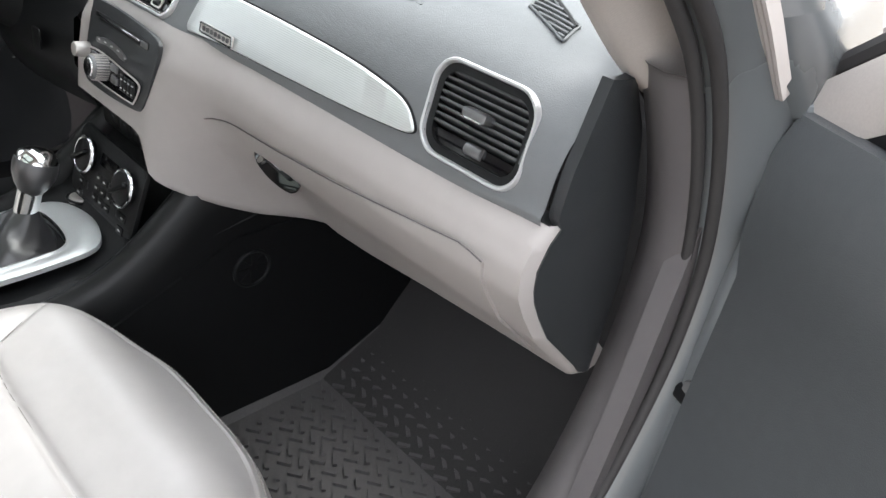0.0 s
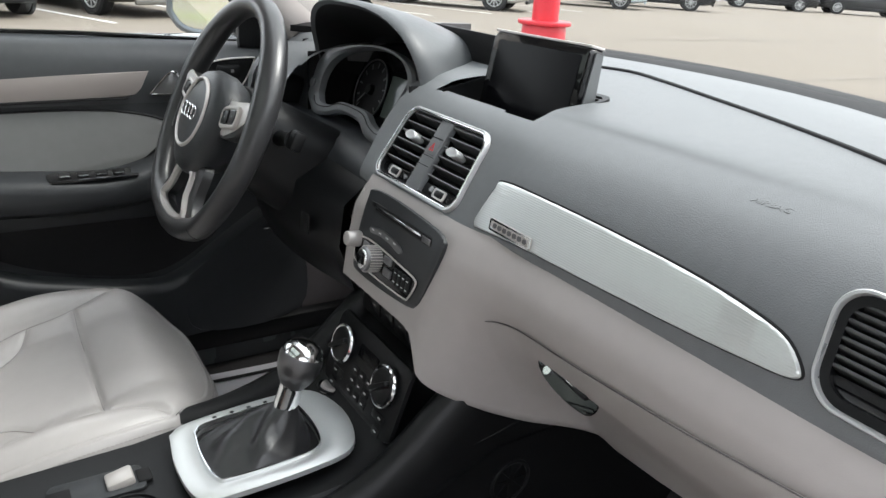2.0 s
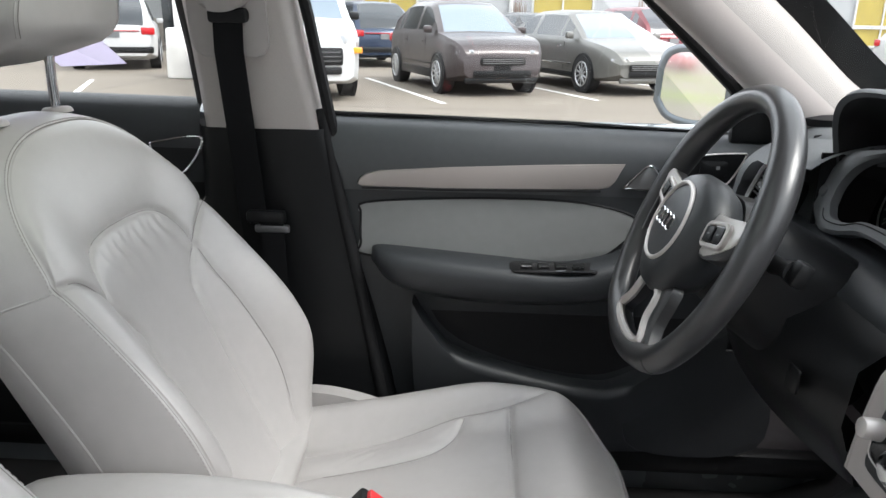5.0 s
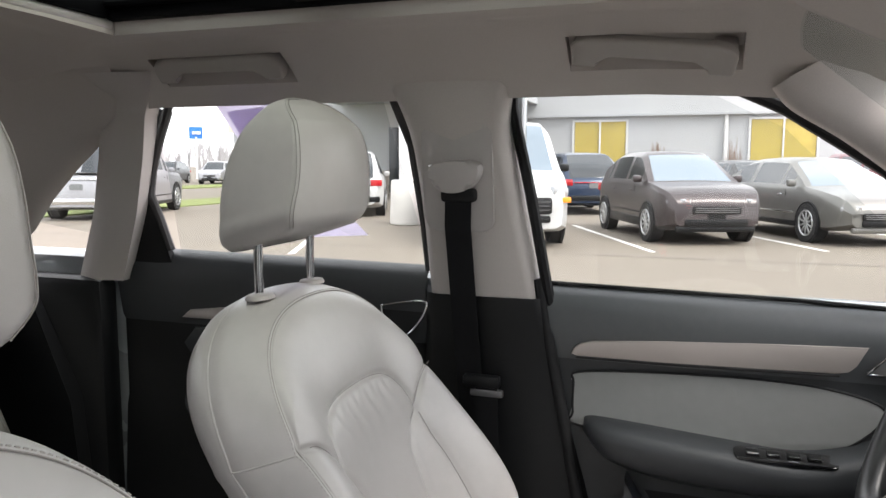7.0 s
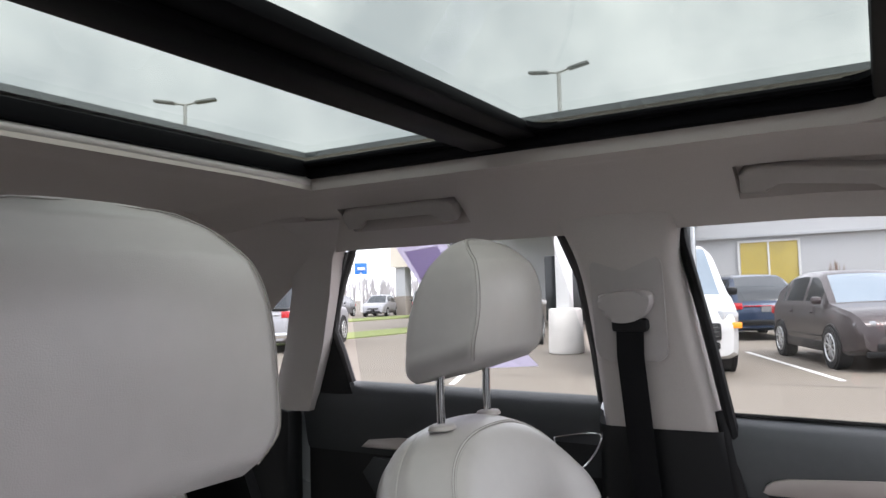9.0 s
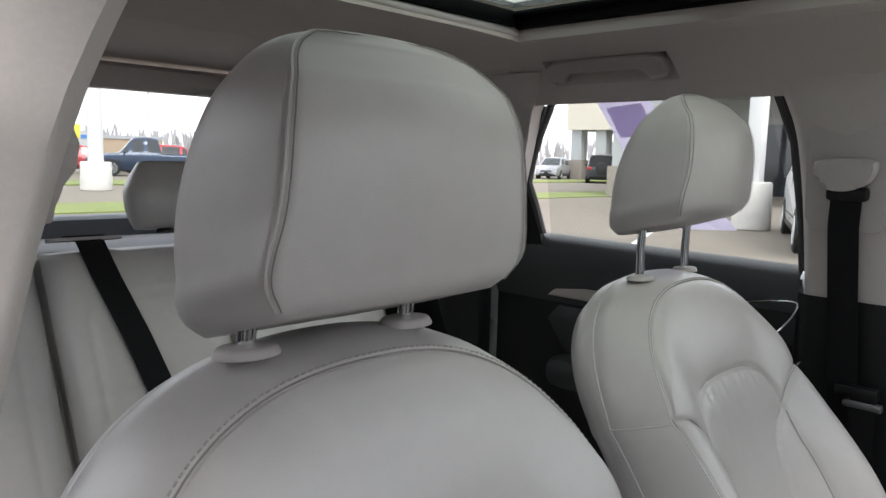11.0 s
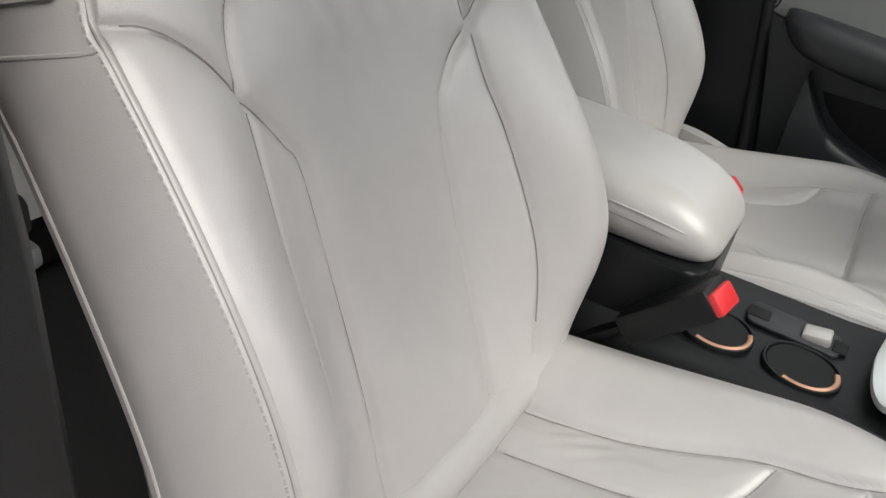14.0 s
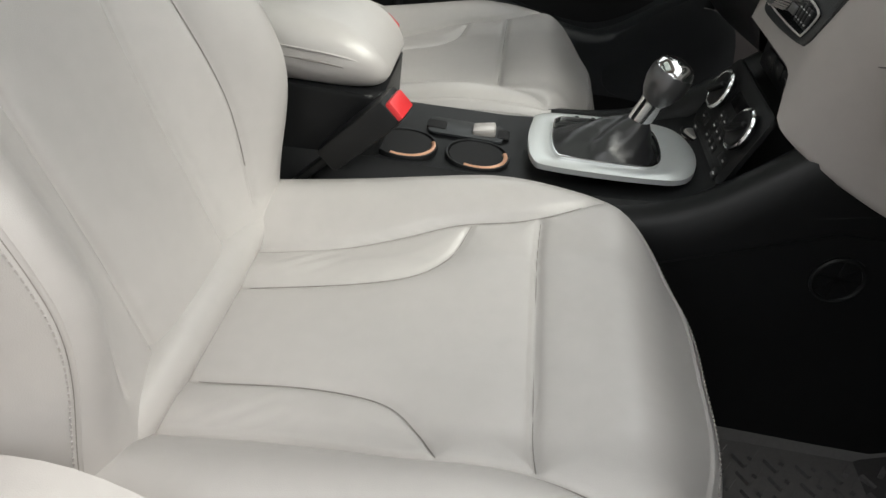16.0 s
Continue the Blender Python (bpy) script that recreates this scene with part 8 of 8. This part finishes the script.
    part("tail_bar", box((W * 0.60, 0.03, 0.025), pose(0, -hl + 0.02, belt - 0.14), 0.01), TAIL if kind == "suv" else CHROME, car)
    for s in (-1, 1):
        part("headlamp", box((0.32, 0.20, 0.085 if kind in ("suv", "sedan") else 0.20), pose(s * (hw - 0.265), hl - 0.160, hoodz - 0.29, 0, s * 5, -s * 30), 0.03), LAMP, car, "clear headlamp")
        if amber:
            part("turn_lamp", box((0.26, 0.12, 0.085), pose(s * (hw - 0.20), hl - 0.075, hoodz - 0.40), 0.01), AMBER, car, "amber turn lamp")
        part("fog_lamp", cyl(0.055, 0.055, 0.05, pose(s * (hw - 0.32), hl - 0.05, 0.44, 90, 0, 0), 16), LAMP, car)
        part("tail_lamp", box((0.30, 0.14, 0.17), pose(s * (hw - 0.20), -hl + 0.09, belt - 0.14, 0, 0, s * 14), 0.03), TAIL, car, "red tail lamp")
        for wy in (-hl + 0.19 * L, hl - 0.195 * L):
            wm_ = pose(s * (hw - 0.11), wy, wheel, 0, 90, 0)
            arch = tube([(s * (hw - 0.005), wy + (wheel + 0.03) * math.cos(a), wheel + (wheel + 0.03) * math.sin(a)) for a in np.linspace(-0.25, math.pi + 0.25, 18)], 0.022, 6)
            part("wheel_arch", arch, HARDDARK, car)
            well_ = cyl(wheel + 0.03, wheel + 0.03, 0.06, pose(s * (hw - 0.022), wy, wheel, 0, 90, 0), 28)
            part("wheel_well", well_, RUBBER, car)
            wh = new("wheel")
            wh.parent = car
            part("tyre", loft([[wm_ @ Vector((r * math.cos(a), r * math.sin(a), z)) for a in np.linspace(0, 2 * math.pi, 33)[:-1]] for r, z in ((wheel * 0.66, -0.10), (wheel * 0.95, -0.11), (wheel, -0.08), (wheel, 0.10), (wheel * 0.95, 0.135), (wheel * 0.68, 0.135), (wheel * 0.64, 0.12))], closed=True, caps=True) if s > 0 else loft([[wm_ @ Vector((r * math.cos(a), r * math.sin(a), -z)) for a in np.linspace(0, 2 * math.pi, 33)[:-1]] for r, z in ((wheel * 0.66, -0.10), (wheel * 0.95, -0.11), (wheel, -0.08), (wheel, 0.10), (wheel * 0.95, 0.135), (wheel * 0.68, 0.135), (wheel * 0.64, 0.12))], closed=True, caps=True), TYRE, wh)
            rim = bmesh.new()
            for q in range(10):
                box((wheel * 0.58, wheel * 0.085, 0.02), wm_ @ pose(0, 0, s * 0.128, 0, 0, 36 * q) @ pose(wheel * 0.31, 0, 0), 0.006, 1, rim)
            cyl(wheel * 0.17, wheel * 0.15, 0.03, wm_ @ pose(0, 0, s * 0.13), 16, rim)
            part("rim", rim, ALLOY, wh, "alloy rim")
            part("rim_edge", tube([wm_ @ Vector((wheel * 0.64 * math.cos(a), wheel * 0.64 * math.sin(a), s * 0.132)) for a in np.linspace(0, 2 * math.pi, 33)[:-1]], 0.014, 6, closed=True), ALLOY, wh)
    if kind == "pickup":
        part("bed_lining", box((W * 0.80, hl - 0.85, 0.03), pose(0, -hl / 2 - 0.32, deck + 0.02)), HARDDARK, car, "dark cargo bed")
    if kind == "jeep":
        part("spare_wheel", cyl(0.36, 0.36, 0.22, pose(0, -hl - 0.12, 1.0, 90, 0, 0), 28, bevel=0.04), TYRE, car, "spare wheel")
    return car


def paint(name, c, metal=0.4):
    return material(name, c, 0.36, metal=metal, vary=0.03, coat=0.35, stain=0.04, stain_scale=2)


P_BROWN = paint("metallic_brown_paint", (0.050, 0.039, 0.040))
P_GREY = paint("metallic_grey_paint", (0.155, 0.152, 0.142))
P_WHITE = paint("white_paint", (0.50, 0.50, 0.50), 0.0)
P_BLUE = paint("deep_blue_paint", (0.014, 0.028, 0.06))
P_SILVER = paint("silver_paint", (0.33, 0.33, 0.35))
P_MAROON = paint("maroon_paint", (0.10, 0.015, 0.02))
P_BLACK = paint("black_paint", (0.012, 0.012, 0.014))
P_ICE = paint("pale_blue_paint", (0.40, 0.47, 0.52))
P_RED = paint("red_car_paint", (0.35, 0.02, 0.03))


def heading(p, h):
    """A pose on the ground with the nose along h."""
    return Matrix.Translation((p[0], p[1], 0)) @ Matrix.Rotation(math.atan2(-h[0], h[1]), 4, 'Z')


def back_from(front, h, dist):
    return (front[0] - h[0] * dist, front[1] - h[1] * dist)


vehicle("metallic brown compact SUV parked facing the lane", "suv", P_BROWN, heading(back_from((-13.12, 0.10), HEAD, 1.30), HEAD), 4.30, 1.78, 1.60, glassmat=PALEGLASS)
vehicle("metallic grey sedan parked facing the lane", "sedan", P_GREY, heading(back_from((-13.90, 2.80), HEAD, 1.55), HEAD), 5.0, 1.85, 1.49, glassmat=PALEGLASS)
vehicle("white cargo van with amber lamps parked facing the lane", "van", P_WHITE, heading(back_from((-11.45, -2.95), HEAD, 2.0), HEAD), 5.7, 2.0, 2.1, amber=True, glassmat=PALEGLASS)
vehicle("deep blue SUV seen from behind", "suv", P_BLUE, heading(back_from((-19.8, -2.6), -HEAD, -2.0), -HEAD), 4.7, 1.85, 1.70)
vehicle("maroon SUV parked in the second row", "suv", P_MAROON, heading((-23.5, 4.6), -HEAD), 4.7, 1.9, 1.72)
vehicle("white SUV seen from behind in the second row", "suv", P_WHITE, heading((-24.0, 8.3), -HEAD), 4.7, 1.9, 1.72)
vehicle("dark grey sedan in the second row", "sedan", P_BLACK, heading((-22.8, 1.2), -HEAD), 4.7, 1.85, 1.50)
vehicle("white SUV standing side-on across the lot", "suv", P_WHITE, heading((-19.2, 12.8), (0.72, 0.69)), 4.9, 1.94, 1.73, group="cars across the lot")
vehicle("pale blue sedan standing across the lot", "sedan", P_ICE, heading((-22.0, 20.6), (0.72, 0.69)), 4.9, 1.85, 1.45, group="cars across the lot")
vehicle("black sedan standing across the lot", "sedan", P_BLACK, heading((-22.6, 25.2), (0.72, 0.69)), 4.9, 1.85, 1.45, group="cars across the lot")
vehicle("black SUV at the far side of the lot", "suv", P_BLACK, heading((-25.5, 37.0), (0.7, 0.7)), 4.9, 1.94, 1.75, group="cars across the lot")
vehicle("black SUV at the far side of the lot", "suv", P_BLACK, heading((-23.0, 42.0), (0.7, 0.7)), 4.9, 1.94, 1.75, group="cars across the lot")
vehicle("silver pickup truck seen from behind", "pickup", P_SILVER, heading((-15.61, -14.76), (-0.919, -0.395)), 5.8, 2.0, 1.93, wheel=0.40)
vehicle("white SUV parked by the entrance", "suv", P_WHITE, heading((-18.5, -9.2), (-0.92, -0.38)), 4.7, 1.9, 1.72)
vehicle("black off-road car with a spare wheel", "jeep", P_BLACK, heading((-41.5, -26.5), (-0.85, -0.53)), 4.2, 1.85, 1.85, wheel=0.40)
for i, (x, y, p, k, lab) in enumerate(((-46, -33.5, P_SILVER, "suv", "silver SUV far across the lot"), (-45, -37.0, P_BLACK, "suv", "black SUV far across the lot"), (-52, -31.0, P_WHITE, "suv", "white SUV far across the lot"), (-50, -41, P_BLACK, "sedan", "black sedan far across the lot"))):
    vehicle(lab, k, p, heading((x, y), (0.93, 0.36)), 4.7, 1.85, 1.65, group="far cars")
vehicle("dark blue pickup truck beyond the lawn", "pickup", P_BLUE, heading((-15.9, -37.2), (0.93, -0.36)), 5.8, 2.0, 1.95, group="cars beyond the lawn", wheel=0.40)
vehicle("silver pickup truck beyond the lawn", "pickup", P_SILVER, heading((-24.2, -33.6), (-0.2, 0.98)), 5.6, 1.95, 1.7, group="cars beyond the lawn")
for x, y, p, k, lab in ((-9.5, -40, P_WHITE, "sedan", "white sedan beyond the lawn"), (-13.5, -42, P_RED, "sedan", "red sedan beyond the lawn"), (-18.5, -42, P_RED, "suv", "red SUV beyond the lawn"), (-24.5, -38, P_RED, "sedan", "red sedan beyond the lawn")):
    vehicle(lab, k, p, heading((x, y), (0.95, -0.3)), 4.6, 1.8, 1.5 if k == "sedan" else 1.65, group="cars beyond the lawn")


# ---------------------------------------------------------------- buildings
def window_on(bld, x, y, z, w, h, mat, panes=2):
    """A window in a wall that faces +x."""
    win = new("window")
    win.parent = bld
    part("window_frame", frame_ring([(-w / 2 - 0.08, -h / 2 - 0.08), (w / 2 + 0.08, -h / 2 - 0.08), (w / 2 + 0.08, h / 2 + 0.08), (-w / 2 - 0.08, h / 2 + 0.08)], [(-w / 2, -h / 2), (w / 2, -h / 2), (w / 2, h / 2), (-w / 2, h / 2)], 0.10, axes((x, y, z), (0, 1, 0), (0, 0, 1))), POLE, win)
    for i in range(panes):
        pw = w / panes
        part("pane", box((0.02, pw - 0.05, h), pose(x + 0.02, y - w / 2 + pw * (i + 0.5), z)), mat, win)
        if i:
            part("mullion", box((0.08, 0.07, h), pose(x + 0.05, y - w / 2 + pw * i, z)), POLE, win)


b1 = thing("dealership_building", "long white showroom building with ochre windows", "building")
BX = -34.0
part("wall", box((10, 60, 3.7), pose(BX - 5, 14.0, 1.85)), WALLWHITE, b1)
part("parapet", box((10.3, 60.4, 1.5), pose(BX - 5, 14.0, 4.35)), WALLWHITE, b1, "white fascia band")
part("fascia_edge", box((10.5, 60.6, 0.10), pose(BX - 5, 14.0, 3.62)), material("grey_edge", (0.35, 0.36, 0.37), 0.6), b1)
for i, y in enumerate((-4.1, 3.6, 10.5, 17.5, 24.5, 31.5)):
    window_on(b1, BX, y, 2.35, 2.35 if i != 1 else 2.6, 2.0, OCHREGLASS)
    window_on(b1, BX, y, 0.85, 2.35, 0.7, OCHREGLASS)
part("downpipe", cyl(0.09, 0.09, 3.6, pose(BX + 0.10, 1.30, 1.9), 12), POLE, b1, "white downpipe")
for y in (-1.5, 1.6, 7.0, 14.0, 21.0):
    sh = thing("shrub", "bare reddish columnar shrub against the wall", "shrub", "shrubs")
    bm = bmesh.new()
    rnd = random.Random(int(y * 10))
    for q in range(70):
        a, r = rnd.uniform(0, 6.28), rnd.uniform(0, 0.42)
        h = rnd.uniform(1.0, 2.6) * (1 - 0.5 * r)
        p = Vector((BX + 1.1 + r * math.cos(a), y + r * math.sin(a) * 0.8, 0))
        tube([p, p + Vector((0.05 * math.cos(a), 0.08 * math.sin(a), h * 0.6)), p + Vector((0.12 * math.cos(a), 0.14 * math.sin(a), h))], [0.03, 0.022, 0.006], 4, bm=bm)
    part("branches", bm, SHRUB, sh, smooth=False)

b2 = thing("entrance_building", "pale building wing with a columned porch", "building")
part("wall", box((14, 12, 5.6), pose(-38.5, -13.5, 2.8)), WALLWHITE, b2)
part("stone_base", box((14.1, 12.1, 1.1), pose(-38.5, -13.5, 0.55)), STONE, b2, "stone-clad base")
part("porch_roof", box((10, 9, 1.4), pose(-29.5, -11.5, 4.9)), WALLWHITE, b2)
for x, y in ((-25.2, -8.0), (-25.2, -15.2), (-33.0, -15.5)):
    part("porch_column", box((0.7, 0.7, 4.3), pose(x, y, 2.15)), WALLWHITE, b2)
    part("column_base", box((0.95, 0.95, 1.2), pose(x, y, 0.6)), STONE, b2, "stone column base")
part("doorway", box((0.1, 5.0, 3.0), pose(-31.45, -11.0, 1.6)), DARKGLASS, b2)
b3 = thing("far_hall", "pale building with an arcade across the lot", "building")
part("wall", box((16, 9, 6.0), pose(-56, -22.5, 3.0)), material("cream_render", (0.55, 0.50, 0.42), 0.9, vary=0.05), b3)
part("porch_top", box((9, 7.5, 2.2), pose(-52, -29.8, 4.9)), material("cream_fascia", (0.62, 0.57, 0.49), 0.9, vary=0.05), b3, "cream porch fascia")
for x, y in ((-48.2, -32.8), (-48.2, -30.6), (-48.2, -28.6), (-55.0, -32.8)):
    part("porch_pier", box((0.9, 0.9, 3.8), pose(x, y, 1.9)), WALLWHITE, b3)
    part("pier_base", box((1.1, 1.1, 1.5), pose(x, y, 0.75)), STONE, b3, "stone-clad pier base")
b4 = thing("far_store", "long low store with a white and blue front", "building")
part("wall", box((70, 12, 4.0), pose(-50, -190, 2.0)), WALLTAN, b4)
part("roof_band", box((70.5, 12.5, 0.9), pose(-50, -190, 4.4)), material("grey_roof", (0.33, 0.34, 0.36), 0.7), b4)
part("white_front", box((16, 1.0, 5.6), pose(-60, -183.8, 2.8)), WALLWHITE, b4)
part("blue_band", box((16.2, 1.1, 0.8), pose(-60, -183.7, 4.2)), material("blue_band", (0.05, 0.18, 0.50), 0.5), b4)
sg = thing("roadside_sign", "small yellow sign on a post", "sign")
part("board", box((1.0, 0.1, 1.0), pose(-19.5, -58, 2.6)), material("yellow_sign", (0.75, 0.55, 0.08), 0.6), sg)
part("post", cyl(0.07, 0.07, 2.2, pose(-19.5, -58, 1.1), 10), POLE, sg)
sg = thing("roadside_sign", "blue sign board on a post", "sign")
part("board", box((0.1, 1.3, 1.2), pose(-62, -47.5, 4.6, 0, 0, 35)), material("blue_sign", (0.02, 0.16, 0.55), 0.5), sg)
part("panel", box((0.12, 0.8, 0.3), pose(-61.95, -47.4, 4.6, 0, 0, 35)), WHITEINK, sg)
part("post", cyl(0.12, 0.12, 4.2, pose(-62, -47.5, 2.1), 10), POLE, sg)


def light_pole(x, y, h, r=0.12, heads=2, plinth=True, label="tall white lamp post with twin flat heads", turn=0):
    lp = thing("street_lamp", label, "lamp post", "lamp posts", at=pose(x, y, 0, 0, 0, turn))
    part("post", cyl(r, r * 0.7, h, pose(0, 0, h / 2), 14), POLE, lp)
    if plinth:
        part("plinth", cyl(r * 2.0, r * 1.9, 0.9, pose(0, 0, 0.45), 20, bevel=0.03), PLINTH, lp, "concrete plinth")
    for s in ((-1, 1) if heads == 2 else (1,)):
        part("arm", tube([(0, 0, h - 0.05), (0, s * 0.55, h + 0.08)], 0.05, 8), POLE, lp)
        part("lamp_head", box((0.38, 0.95, 0.12), pose(0, s * 0.95, h + 0.12, s * 8, 0, 0), 0.04), material("grey_lamp_head", (0.30, 0.31, 0.31), 0.5), lp, "grey flat lamp head")


light_pole(-8.4, -24.2, 12.0, 0.24, label="thick white lamp post on a concrete plinth in the lawn")
light_pole(-30.0, -11.9, 11.3, 0.13, turn=0)
light_pole(-21.7, -26.7, 10.4, 0.12, turn=30)
light_pole(-12.5, -52.0, 10.0, 0.13, heads=1, label="tall pale lamp post far beyond the lot")
light_pole(-10.2, -38.0, 12.0, 0.12, heads=2, label="tall pale lamp post far beyond the lot")
light_pole(-27.0, -62.0, 12.0, 0.14, heads=2, label="tall pale lamp post far beyond the lot")
light_pole(-58.0, -40.0, 9.0, 0.12, heads=1, label="tall pale lamp post far beyond the lot")
light_pole(-66.0, -52.0, 9.0, 0.12, heads=1, label="tall pale lamp post far beyond the lot")
pc = thing("porch_post", "white post on a rounded painted concrete plinth", "post", at=pose(-14.85, -6.05, 0))
part("post", box((0.30, 0.30, 4.6), pose(0, 0, 2.4), 0.02), POLE, pc)
part("plinth", cyl(0.40, 0.37, 1.0, pose(0, 0, 0.5), 24, bevel=0.05), PLINTH, pc)
part("canopy_beam", box((12, 0.5, 0.5), pose(-6, 0, 4.75)), WALLWHITE, pc)
rp = thing("red_post", "red painted steel post on a flanged red base", "post", at=pose(-6.9, 6.35, 0))
part("post", cyl(0.17, 0.17, 4.0, pose(0, 0, 2.2), 24), REDPAINT, rp)
part("base", cyl(0.30, 0.28, 0.62, pose(0, 0, 0.31), 28, bevel=0.02), REDPAINT, rp)
part("flange", cyl(0.34, 0.34, 0.05, pose(0, 0, 0.60), 28, bevel=0.01), REDPAINT, rp)

# low woods on the horizon
bm = bmesh.new()
rnd = random.Random(5)
for q in range(900):
    a = rnd.uniform(math.radians(165), math.radians(300))
    r = rnd.uniform(240, 330)
    p = Vector((r * math.cos(a), r * math.sin(a), 0))
    h = rnd.uniform(5, 11)
    for e in range(3):
        o = Vector((rnd.uniform(-2, 2), rnd.uniform(-2, 2), 0))
        tube([p, p + o * 0.4 + Vector((0, 0, h * 0.6)), p + o + Vector((0, 0, h))], [0.5, 0.45, 0.05], 4, bm=bm)
tagged(part("woods", bm, FARWOOD, smooth=False), "bare grey woods on the horizon", "woods", kind="stuff")
